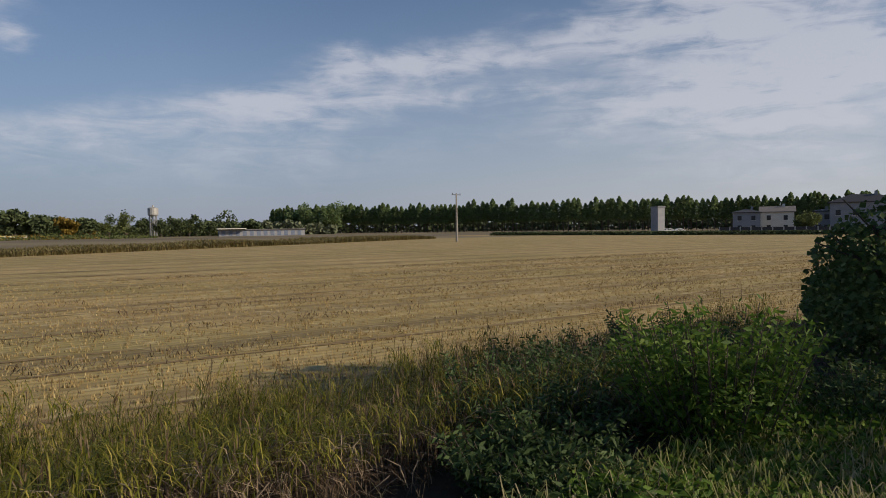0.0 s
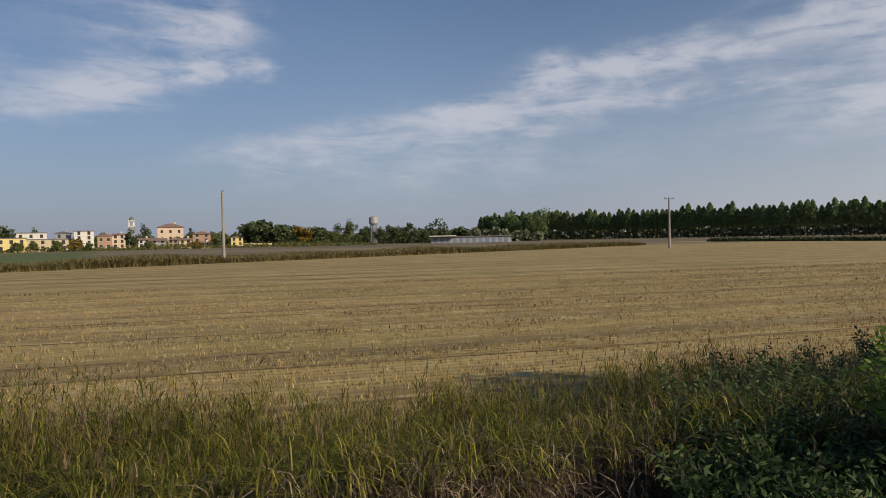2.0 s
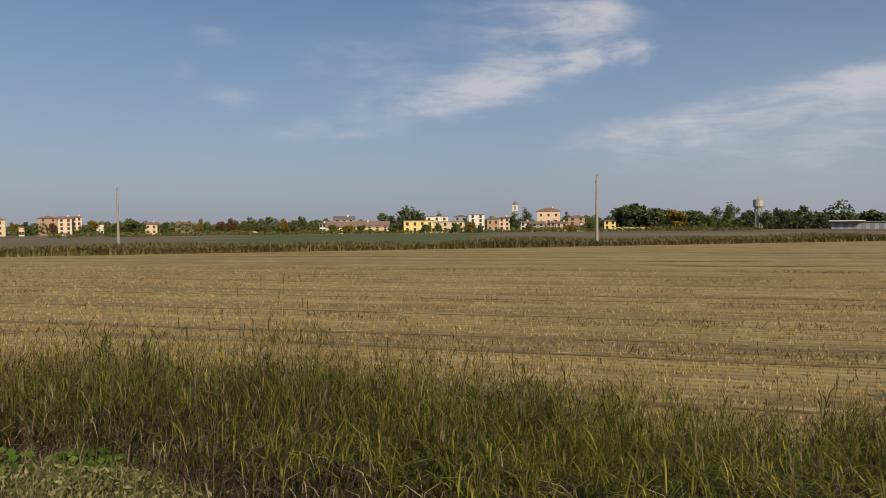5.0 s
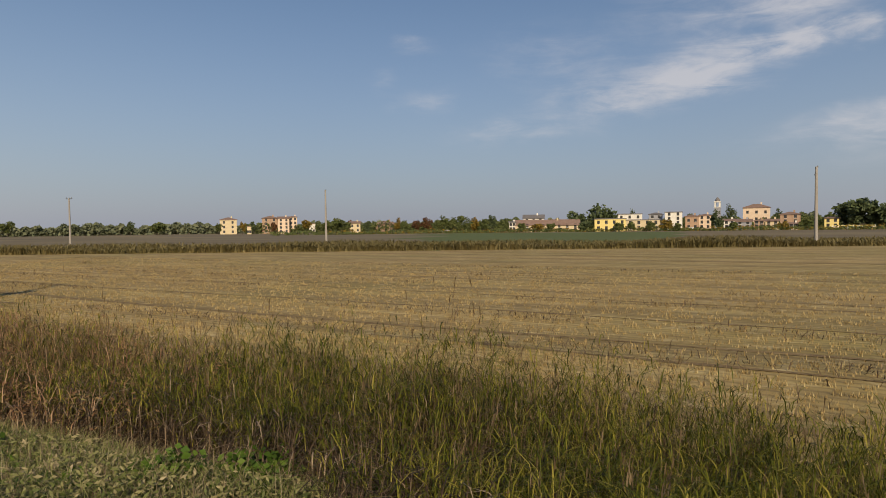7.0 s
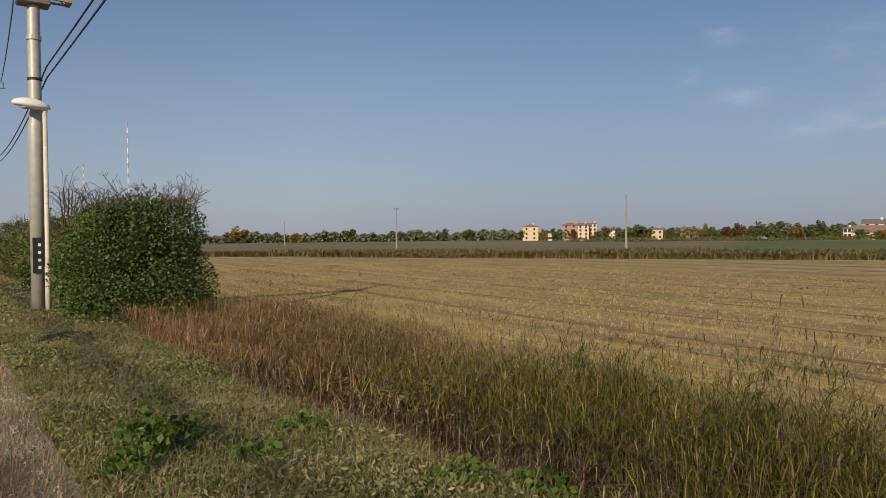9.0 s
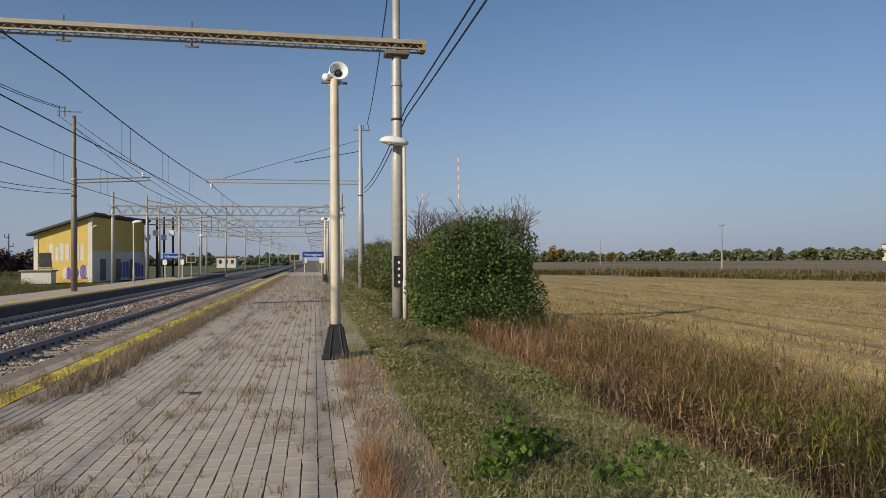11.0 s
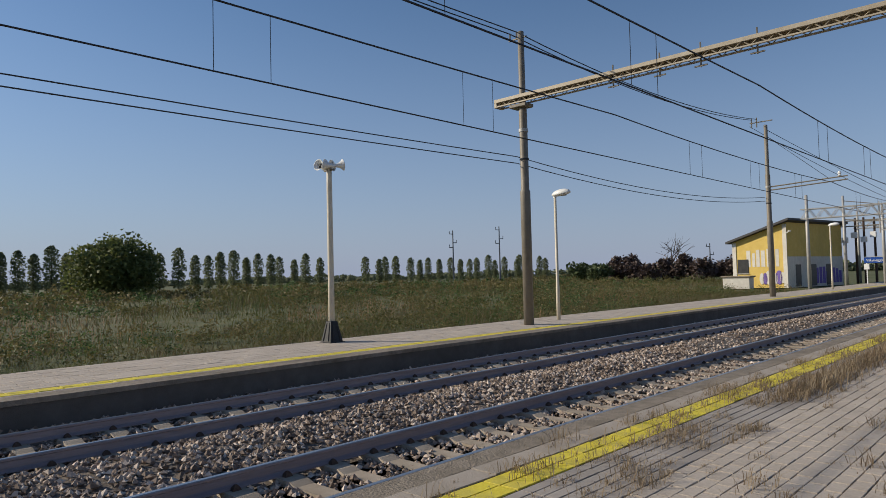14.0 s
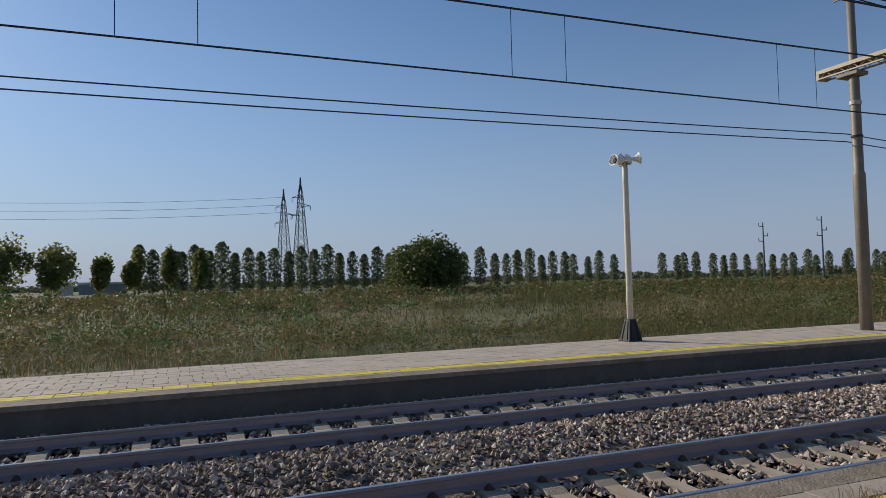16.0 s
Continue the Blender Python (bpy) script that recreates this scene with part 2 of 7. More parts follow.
M["sleeper"] = material("sleeper_concrete", [(0.33, 0.275, 0.21), (0.46, 0.39, 0.31)], 12, obj_random=0.4, bump=0.4, second=0.5, second_scale=2, stain=(0.16, 0.12, 0.08))
M["clip"] = material("rusty_clip", [(0.06, 0.04, 0.03), (0.12, 0.08, 0.06)], 30, metal=0.3)
M["steel"] = material("painted_steel_mast", [(0.17, 0.15, 0.12), (0.24, 0.215, 0.175)], 4, rough=0.55, metal=0.1, bump=0.1, second=0.4, second_scale=1.2, stain=(0.14, 0.11, 0.08))
M["galv"] = material("pale_galvanised_mast", [(0.34, 0.33, 0.31), (0.46, 0.45, 0.425)], 6, rough=0.5, metal=0.2, second=0.35, second_scale=1.5, stain=(0.28, 0.25, 0.21))
M["cream"] = material("cream_painted_pole", [(0.55, 0.49, 0.38), (0.68, 0.62, 0.5)], 9, rough=0.5, second=0.3, second_scale=2, stain=(0.4, 0.34, 0.25))
M["beam"] = material("beam_galvanised", [(0.33, 0.285, 0.215), (0.43, 0.38, 0.3)], 5, rough=0.5, metal=0.1, second=0.4, second_scale=1.2, stain=(0.3, 0.23, 0.14))
M["white"] = material("white_enamel", [(0.7, 0.7, 0.68), (0.82, 0.82, 0.8)], 8, rough=0.4, second=0.2, second_scale=5, stain=(0.5, 0.48, 0.43))
M["black"] = material("black_plastic", [(0.018, 0.018, 0.02), (0.035, 0.034, 0.035)], 15, rough=0.5, bump=0.1)
M["wire"] = material("copper_wire_dark", [(0.02, 0.022, 0.028), (0.04, 0.04, 0.045)], 10, rough=0.6)
M["insul"] = material("insulator_glass", [(0.1, 0.1, 0.1), (0.2, 0.2, 0.2)], 10, rough=0.3)
M["bark"] = material("bark", [(0.05, 0.04, 0.03), (0.13, 0.105, 0.08)], 12, bump=0.8, stretch=(1, 1, 0.2))
M["wood_pole"] = material("grey_concrete_pole", [(0.24, 0.22, 0.19), (0.34, 0.31, 0.28)], 5, second=0.3, stain=(0.18, 0.16, 0.13))


def leafy(name, cols, tr=0.3, isl=0.7, scale=0.5):
    return material(name, cols, scale, rough=0.6, island=isl, translucent=tr, spec=0.25, detail=2)


M["reed"] = leafy("reed_blades", [(0.03, 0.04, 0.005), (0.09, 0.102, 0.0105), (0.178, 0.174, 0.019), (0.4, 0.327, 0.07)], isl=0.62, scale=0.9)
M["reed_dry"] = leafy("dry_reed", [(0.0595, 0.0365, 0.0213), (0.119, 0.0765, 0.0442), (0.289, 0.2125, 0.1318)], tr=0.15)
M["plume"] = leafy("reed_seed_heads", [(0.119, 0.0765, 0.0425), (0.187, 0.1275, 0.068), (0.255, 0.187, 0.102)])
M["grass"] = leafy("verge_grass", [(0.165, 0.209, 0.0495), (0.275, 0.3025, 0.088), (0.418, 0.3795, 0.176), (0.528, 0.451, 0.275)], isl=0.5, scale=0.8, tr=0.45)
M["grass_dry"] = leafy("dry_grass", [(0.2, 0.14, 0.085), (0.31, 0.235, 0.145), (0.42, 0.34, 0.23)], tr=0.4)
M["grass_red"] = leafy("red_dry_grass", [(0.207, 0.1035, 0.0575), (0.368, 0.207, 0.115), (0.529, 0.3565, 0.2185)])
M["rust_leaf"] = leafy("rust_brown_weeds", [(0.1217, 0.0588, 0.0355), (0.2434, 0.1318, 0.071), (0.3448, 0.2231, 0.1014), (0.365, 0.3245, 0.1217)], isl=0.4, scale=1.1, tr=0.35)
M["herb"] = leafy("grey_green_herbs", [(0.07, 0.09, 0.024), (0.17, 0.19, 0.06), (0.31, 0.29, 0.125), (0.52, 0.42, 0.25)], isl=0.6, scale=1.2, tr=0.35)
M["stubble"] = leafy("straw_stubble", [(0.22, 0.145, 0.06), (0.38, 0.28, 0.12), (0.52, 0.41, 0.2)], tr=0.2)
M["meadow_blades"] = leafy("meadow_weeds", [(0.068, 0.098, 0.028), (0.112, 0.13, 0.041), (0.15, 0.118, 0.056), (0.18, 0.135, 0.075)], isl=0.3, scale=0.16)
M["weed_brown"] = leafy("margin_weeds", [(0.12, 0.1056, 0.0385), (0.18, 0.1478, 0.0605), (0.24, 0.1914, 0.0825)], isl=0.45, scale=0.1)
M["ivy"] = leafy("ivy_leaves", [(0.06, 0.095, 0.027), (0.105, 0.155, 0.045), (0.165, 0.21, 0.065)], tr=0.35)
M["shrub"] = leafy("shrub_leaves", [(0.04, 0.07, 0.02), (0.075, 0.12, 0.038), (0.14, 0.19, 0.07)], tr=0.35)
M["bright_leaf"] = leafy("bright_weed_leaves", [(0.0595, 0.119, 0.017), (0.102, 0.178, 0.0255), (0.17, 0.238, 0.0425)], tr=0.4)
M["olive_leaf"] = leafy("thin_olive_leaves", [(0.081, 0.0878, 0.027), (0.135, 0.128, 0.0405), (0.203, 0.162, 0.0675)], tr=0.3)
# poplar and plantation greens raised above leaf colour to include distance haze
M["poplar"] = leafy("poplar_leaves_hazed", [(0.13, 0.155, 0.085), (0.175, 0.2, 0.105), (0.22, 0.235, 0.12)], tr=0.4)
M["plantation"] = leafy("plantation_leaves_hazed", [(0.16, 0.215, 0.1), (0.21, 0.275, 0.12), (0.26, 0.33, 0.14)], tr=0.65)
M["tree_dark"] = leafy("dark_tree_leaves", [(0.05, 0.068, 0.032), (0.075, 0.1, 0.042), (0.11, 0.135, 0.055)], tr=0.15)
M["tree_mid"] = leafy("town_tree_leaves", [(0.075, 0.1, 0.035), (0.12, 0.145, 0.045), (0.17, 0.18, 0.06)], tr=0.35)
# far woods: distance haze mixed into the leaf colour, paler and greyer
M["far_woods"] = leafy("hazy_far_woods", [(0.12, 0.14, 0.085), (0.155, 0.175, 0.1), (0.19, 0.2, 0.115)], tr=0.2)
# yellow-green leaves, also paled for distance haze
M["tree_hazy"] = leafy("yellowing_tree_leaves", [(0.13, 0.15, 0.045), (0.19, 0.2, 0.06), (0.25, 0.24, 0.08)], tr=0.45)
M["grit_soil"] = material("pale_grit_soil", [(0.2, 0.165, 0.125), (0.33, 0.28, 0.215), (0.46, 0.4, 0.32)], 26, bump=0.9, bump_scale=70, second=0.55, second_scale=2.2, stain=(0.17, 0.15, 0.08))
M["rut"] = material("trodden_straw_soil", [(0.13, 0.085, 0.04), (0.24, 0.165, 0.075), (0.36, 0.26, 0.12)], 3, bump=0.6, second=0.5, stain=(0.16, 0.1, 0.045))
# ditch soil, toned near black to include the shade under the plants
M["ditch_soil"] = material("ditch_soil_shade_toned", [(0.035, 0.026, 0.017), (0.06, 0.045, 0.029), (0.1, 0.074, 0.046)], 5, bump=0.8, second=0.5, stain=(0.04, 0.04, 0.02))
M["reed_dead"] = leafy("dead_reed", [(0.0209, 0.0133, 0.0085), (0.0619, 0.04, 0.0239), (0.1333, 0.0905, 0.0552), (0.3998, 0.3046, 0.1999)], tr=0.12)
M["tree_gold"] = leafy("autumn_leaves", [(0.12, 0.09, 0.015), (0.2, 0.14, 0.025), (0.27, 0.17, 0.03)], tr=0.2)
M["tree_rust"] = leafy("rusty_leaves", [(0.07, 0.03, 0.018), (0.12, 0.055, 0.025), (0.16, 0.085, 0.03)], tr=0.2)
M["purple_hedge"] = leafy("purple_brown_leaves", [(0.06, 0.042, 0.04), (0.09, 0.064, 0.056), (0.12, 0.09, 0.07)], tr=0.1)


# stubble field: rows of cut straw over soil
def field_material():
    m = material("stubble_field", [(0.3, 0.205, 0.076), (0.43, 0.312, 0.125), (0.53, 0.415, 0.188)], 1.2, bump=0.8, bump_scale=14, stretch=(1, 0.25, 1), second=0.5, second_scale=0.09, stain=(0.24, 0.22, 0.06))
    n, l = m.node_tree.nodes, m.node_tree.links
    p = n["Principled BSDF"]
    src = p.inputs["Base Color"].links[0].from_socket
    co = n.new("ShaderNodeTexCoord")
    mp = n.new("ShaderNodeMapping")
    mp.inputs["Rotation"].default_value = (0, 0, radians(4.6))
    l.new(co.outputs["Object"], mp.inputs[0])
    for wide, depth, dist in ((0.3, 0.34, 0.5), (1.45, 0.28, 0.9), (4.9, 0.36, 0.8)):
        w = n.new("ShaderNodeTexWave")
        w.bands_direction = "X"
        w.inputs["Scale"].default_value = 0.314 / wide
        w.inputs["Distortion"].default_value = dist
        w.inputs["Detail"].default_value = 3
        w.inputs["Detail Scale"].default_value = 1.5
        l.new(mp.outputs[0], w.inputs["Vector"])
        mr = n.new("ShaderNodeMapRange")
        mr.inputs["To Min"].default_value = depth
        mr.inputs["From Min"].default_value, mr.inputs["From Max"].default_value = 0.02, 0.5
        mr.inputs["To Max"].default_value = 0.0
        l.new(w.outputs["Fac"], mr.inputs["Value"])
        mx = n.new("ShaderNodeMixRGB")
        mx.inputs[2].default_value = (0.13, 0.09, 0.045, 1)
        l.new(mr.outputs[0], mx.inputs[0])
        l.new(src, mx.inputs[1])
        src = mx.outputs[0]
    # clods, chaff heaps and bare spots, drawn out along the rows
    for scale, lo, hi, amount, tone in ((3.6, 0.57, 0.7, 0.5, (0.13, 0.085, 0.04, 1)), (0.6, 0.6, 0.74, 0.32, (0.17, 0.11, 0.05, 1)), (2.4, 0.55, 0.7, 0.6, (0.68, 0.55, 0.3, 1))):
        sp = n.new("ShaderNodeMapping")
        sp.inputs["Scale"].default_value = (1.0, 0.45, 1)
        sp.inputs["Location"].default_value = (scale * 3, lo * 50, 0)
        l.new(mp.outputs[0], sp.inputs[0])
        no = n.new("ShaderNodeTexNoise")
        no.inputs["Scale"].default_value, no.inputs["Detail"].default_value = scale, 6
        no.inputs["Roughness"].default_value = 0.7
        l.new(sp.outputs[0], no.inputs["Vector"])
        mr = n.new("ShaderNodeMapRange")
        mr.inputs["From Min"].default_value, mr.inputs["From Max"].default_value, mr.inputs["To Max"].default_value = lo, hi, amount
        l.new(no.outputs["Fac"], mr.inputs["Value"])
        mx = n.new("ShaderNodeMixRGB")
        mx.inputs[2].default_value = tone
        l.new(mr.outputs[0], mx.inputs[0])
        l.new(src, mx.inputs[1])
        src = mx.outputs[0]
    l.new(src, p.inputs["Base Color"])
    return m


M["field"] = field_material()


# ---- mesh helpers ----
rng = np.random.default_rng(7)


def add_mesh(name, verts, faces, mat, parent=None, label="", smooth=False):
    me = bpy.data.meshes.new(name)
    me.from_pydata([tuple(v) for v in verts], [], [tuple(f) for f in faces])
    me.update()
    if mat:
        me.materials.append(M[mat])
    if smooth:
        me.polygons.foreach_set("use_smooth", [True] * len(me.polygons))
    ob = new(name, me)
    if parent:
        ob.parent = parent
    if label:
        ob["label"] = label
    return ob


def bulk_mesh(name, co, tris, mat, parent=None, flat=False):
    """A large triangle mesh straight from arrays."""
    me = bpy.data.meshes.new(name)
    me.vertices.add(len(co))
    me.vertices.foreach_set("co", np.ascontiguousarray(co, dtype=np.float32).ravel())
    me.loops.add(len(tris) * 3)
    me.loops.foreach_set("vertex_index", np.ascontiguousarray(tris, dtype=np.int32).ravel())
    me.polygons.add(len(tris))
    me.polygons.foreach_set("loop_start", np.arange(0, len(tris) * 3, 3, dtype=np.int32))
    if flat:
        me.polygons.foreach_set("use_smooth", [False] * len(tris))
    me.update(calc_edges=True)
    me.materials.append(M[mat])
    ob = new(name, me)
    if parent:
        ob.parent = parent
    return ob


def part(name, bm, mat, parent=None, label="", smooth=False):
    me = bpy.data.meshes.new(name)
    bm.to_mesh(me)
    bm.free()
    me.materials.append(M[mat])
    if smooth:
        me.polygons.foreach_set("use_smooth", [True] * len(me.polygons))
    ob = new(name, me)
    if parent:
        ob.parent = parent
    if label:
        ob["label"] = label
    return ob


def thing(name, at, label, category, group="", yaw=0.0):
    ob = new(name)
    ob.empty_display_size = 0.2
    ob.matrix_basis = pose(*at, 0, 0, yaw)
    return tagged(ob, label, category, group)


def b_box(bm, x0, x1, y0, y1, z0, z1, bevel=0.0):
    r = bmesh.ops.create_cube(bm, size=1, matrix=Matrix.Translation(((x0 + x1) / 2, (y0 + y1) / 2, (z0 + z1) / 2)) @ Matrix.Diagonal((x1 - x0, y1 - y0, z1 - z0, 1)))
    if bevel:
        es = list({e for v in r["verts"] for e in v.link_edges})
        bmesh.ops.bevel(bm, geom=es, offset=bevel, segments=1, affect="EDGES")
    return bm


def boxm(*a, bevel=0.0):
    return b_box(bmesh.new(), *a, bevel=bevel)


def b_lathe(bm, rows, seg=16, at=(0, 0, 0), m=None):
    """Turns (radius, z) rows into a closed round body."""
    m = m or Matrix.Translation(at)
    rings = []
    for r, z in rows:
        rings.append([bm.verts.new(m @ Vector((r * math.cos(2 * math.pi * k / seg), r * math.sin(2 * math.pi * k / seg), z))) for k in range(seg)])
    for a, b in zip(rings, rings[1:]):
        for k in range(seg):
            bm.faces.new((a[k], a[(k + 1) % seg], b[(k + 1) % seg], b[k]))
    bm.faces.new(list(reversed(rings[0])))
    bm.faces.new(rings[-1])
    return bm


def lathe(rows, seg=16, at=(0, 0, 0), m=None):
    return b_lathe(bmesh.new(), rows, seg, at, m)


def b_rod(bm, a, b, r, seg=6, r2=None):
    a, b = Vector(a), Vector(b)
    d = b - a
    m = Matrix.Translation(a) @ d.to_track_quat("Z", "Y").to_matrix().to_4x4()
    return b_lathe(bm, [(r, 0), (r2 if r2 else r, d.length)], seg, m=m)


def rods(pairs, r, seg=5):
    bm = bmesh.new()
    for a, b in pairs:
        b_rod(bm, a, b, r, seg)
    return bm


def wire_mesh(pts, r):
    bm = bmesh.new()
    rings = []
    for k, q in enumerate(pts):
        d = (Vector(pts[min(k + 1, len(pts) - 1)]) - Vector(pts[max(k - 1, 0)])).to_track_quat("Z", "Y").to_matrix()
        rings.append([bm.verts.new(Vector(q) + d @ Vector((r * math.cos(1.2566 * j), r * math.sin(1.2566 * j), 0))) for j in range(5)])
    for a, c in zip(rings, rings[1:]):
        for j in range(5):
            bm.faces.new((a[j], a[(j + 1) % 5], c[(j + 1) % 5], c[j]))
    return bm


def sag(a, b, drop, n=14):
    a, b = Vector(a), Vector(b)
    return [a.lerp(b, k / n) - Vector((0, 0, drop * 4 * (k / n) * (1 - k / n))) for k in range(n + 1)]


def arched(name, base, h, w, lean, mat, parent=None):
    """Arching leaves: seven points each, the tip hanging over. base (n,3); h, w, lean (n,)."""
    n = len(base)
    az = rng.uniform(0, 2 * np.pi, n)
    d = np.stack([np.cos(az), np.sin(az), np.zeros(n)], 1)
    s = np.stack([-np.sin(az), np.cos(az), np.zeros(n)], 1)
    up = np.array([0, 0, 1.0])
    h, w, lean = h[:, None], w[:, None], lean[:, None]
    a = base + up * h * 0.55 + d * h * lean * 0.12
    b = base + up * h * (1 - 0.12 * lean) + d * h * lean * 0.42
    c = base + up * h * (1.0 - 0.5 * lean) + d * h * lean * 0.8
    co = np.stack([base - s * w * 0.35, base + s * w * 0.35, a - s * w * 0.5, a + s * w * 0.5, b - s * w * 0.4, b + s * w * 0.4, c], 1).reshape(-1, 3)
    k = np.arange(n)[:, None, None] * 7
    tri = (np.array([[0, 1, 3], [0, 3, 2], [2, 3, 5], [2, 5, 4], [4, 5, 6]])[None] + k).reshape(-1, 3)
    return bulk_mesh(name, co, tri, mat, parent)


def curled(name, base, length, w, th0, th1, mat, az=None):
    """Leaves that bend over along their length, from one slant to another; seven points each."""
    n = len(base)
    az = rng.uniform(0, 2 * np.pi, n) if az is None else az
    d = np.stack([np.cos(az), np.sin(az), np.zeros(n)], 1)
    s = np.stack([-np.sin(az), np.cos(az), np.zeros(n)], 1)
    p, rows = base.copy(), []
    for k, f in enumerate((0.6, 1.0, 0.75)):
        rows += [p - s * (w * f / 2)[:, None], p + s * (w * f / 2)[:, None]]
        th = th0 + (th1 - th0) * k / 2
        p = p + (d * np.sin(th)[:, None] + np.array([0, 0, 1.0]) * np.cos(th)[:, None]) * (length / 3)[:, None]
    co = np.stack(rows + [p], 1).reshape(-1, 3)
    tri = np.array([[0, 1, 3], [0, 3, 2], [2, 3, 5], [2, 5, 4], [4, 5, 6]])
    return bulk_mesh(name, co, (tri[None] + np.arange(n)[:, None, None] * 7).reshape(-1, 3), mat)


def spikes(name, base, h, w, lean, mat):
    """Single thin triangles, for short stubble."""
    n = len(base)
    az = rng.uniform(0, 2 * np.pi, n)
    s = np.stack([np.cos(az), np.sin(az), np.zeros(n)], 1) * w[:, None] * 0.5
    t = base + np.stack([lean * h * np.cos(az * 3), lean * h * np.sin(az * 3), h], 1)
    co = np.stack([base - s, base + s, t], 1).reshape(-1, 3)
    return bulk_mesh(name, co, np.arange(3 * n).reshape(-1, 3), mat)


def blades(name, base, h, w, lean, mat, parent=None, az=None):
    """Bent tapering blades: five points each. base (n,3); h, w, lean (n,)."""
    n = len(base)
    az = rng.uniform(0, 2 * np.pi, n) if az is None else az
    d = np.stack([np.cos(az), np.sin(az), np.zeros(n)], 1)
    s = np.stack([-np.sin(az), np.cos(az), np.zeros(n)], 1)
    up = np.array([0, 0, 1.0])
    h, w, lean = h[:, None], w[:, None], lean[:, None]
    mid = base + up * h * 0.58 + d * h * lean * 0.32
    tip = base + up * h * (1.0 - 0.25 * np.minimum(lean, 1.5)) + d * h * lean
    co = np.stack([base - s * w * 0.5, base + s * w * 0.5, mid - s * w * 0.42, mid + s * w * 0.42, tip], 1).reshape(-1, 3)
    k = np.arange(n)[:, None, None] * 5
    tri = (np.array([[0, 1, 3], [0, 3, 2], [2, 3, 4]])[None] + k).reshape(-1, 3)
    return bulk_mesh(name, co, tri, mat, parent)


def leaf_arrays(pos, size, up_bias=0.3, elong=1.6):
    """Folded four-point leaves at random turns."""
    n = len(pos)
    a = rng.normal(size=(n, 3))
    a[:, 2] *= 0.7
    a /= np.linalg.norm(a, axis=1, keepdims=True)
    b = rng.normal(size=(n, 3)) + np.array([0, 0, up_bias])
    b -= a * (a * b).sum(1, keepdims=True)
    b /= np.linalg.norm(b, axis=1, keepdims=True)
    c = np.cross(a, b)
    sz = size[:, None]
    co = np.stack([pos - a * sz * elong * 0.5, pos + b * sz * 0.5 + c * sz * 0.12, pos + a * sz * elong * 0.5, pos - b * sz * 0.5 + c * sz * 0.12], 1).reshape(-1, 3)
    k = np.arange(n)[:, None, None] * 4
    tri = (np.array([[0, 1, 2], [0, 2, 3]])[None] + k).reshape(-1, 3)
    return co, tri


def leaves(name, pos, size, mat, parent=None, elong=1.6):
    co, tri = leaf_arrays(np.asarray(pos), np.asarray(size), elong=elong)
    return bulk_mesh(name, co, tri, mat, parent)


def blob_points(n, centre, radii, shell=0.55):
    """Points in the outer part of an ellipsoid."""
    v = rng.normal(size=(n, 3))
    v /= np.linalg.norm(v, axis=1, keepdims=True)
    r = shell + (1 - shell) * rng.random((n, 1)) ** 0.7
    return np.array(centre) + v * r * np.array(radii)


def crown_points(n, centre, radii, clumps=14, spread=0.75, size=0.42):
    """Clumps strewn through a crown, so that its outline is uneven and has gaps."""
    out = []
    for k in range(clumps):
        v = rng.normal(size=3)
        v /= np.linalg.norm(v)
        c = np.array(centre) + v * np.array(radii) * spread * rng.uniform(0.45, 1.0)
        s = size * rng.uniform(0.7, 1.25)
        out.append(blob_points(n // clumps, c, np.array(radii) * s, 0.3))
    return np.concatenate(out)


# ---- the ground ----
def smooth01(a, b, v):
    t = np.clip((v - a) / (b - a), 0, 1)
    return t * t * (3 - 2 * t)


def far_edge_x(y):
    return 82.0 - 0.48 * y


def ground_z(x, y):
    x, y = np.asarray(x, float), np.asarray(y, float)
    right = np.interp(x, [1.2, 2.0, 3.3, 4.2, 5.1, 6.2, 7.2, 8.5, 300], [-0.02, -0.05, -0.14, -0.42, -1.05, -1.2, -1.0, -0.9, -1.1])
    left = np.interp(x, [-600, -60, -22, -17, -15.7], [-0.4, -0.35, -0.45, -0.4, -0.17])
    mid = np.interp(x, [-15.7, -15.6, -11.8, -11.6, -4.5, -4.3, 1.05, 1.1, 1.2], [-0.17, -0.5, -0.9, -0.62, -0.62, -0.7, -0.5, -0.03, -0.02])
    z = np.where(x > 1.2, right, np.where(x < -15.7, left, mid))
    rough = 0.05 * np.sin(x * 0.9 + 2 * np.sin(y * 0.31)) * np.cos(y * 0.7 + x * 0.2)
    amp = np.where((x > 1.6) & (x < 8), 0.9, np.where(x < -17, 1.6, 0.25)) * np.where((x > -15.7) & (x < 1.3), 0, 1)
    return z + rough * amp


def spaced(*runs):
    out = []
    for a, b, s in runs:
        out += list(np.arange(a, b, s))
    return np.array(out)


gx = spaced((-3200, -600, 260), (-600, -100, 50), (-100, -40, 6), (-40, -17, 1.0), (-17, -15.7, 0.32), (-15.7, -15.59, 0.1), (-15.6, -11.8, 0.95), (-11.8, -11.5, 0.2), (-11.6, -4.5, 0.71), (-4.5, -4.25, 0.2), (-4.3, 1.04, 1.335), (1.05, 1.2, 0.05), (1.2, 1.22, 0.02), (1.22, 8.7, 0.3), (8.7, 30, 1.1), (30, 130, 5), (130, 600, 40), (600, 3201, 260))
gy = spaced((-3200, -600, 260), (-600, -130, 40), (-130, -30, 5), (-30, 40, 0.8), (40, 140, 5), (140, 600, 40), (600, 3201, 260))
GX, GY = np.meshgrid(gx, gy)
gv = np.stack([GX, GY, ground_z(GX, GY)], 2).reshape(-1, 3)
nx, ny = len(gx), len(gy)
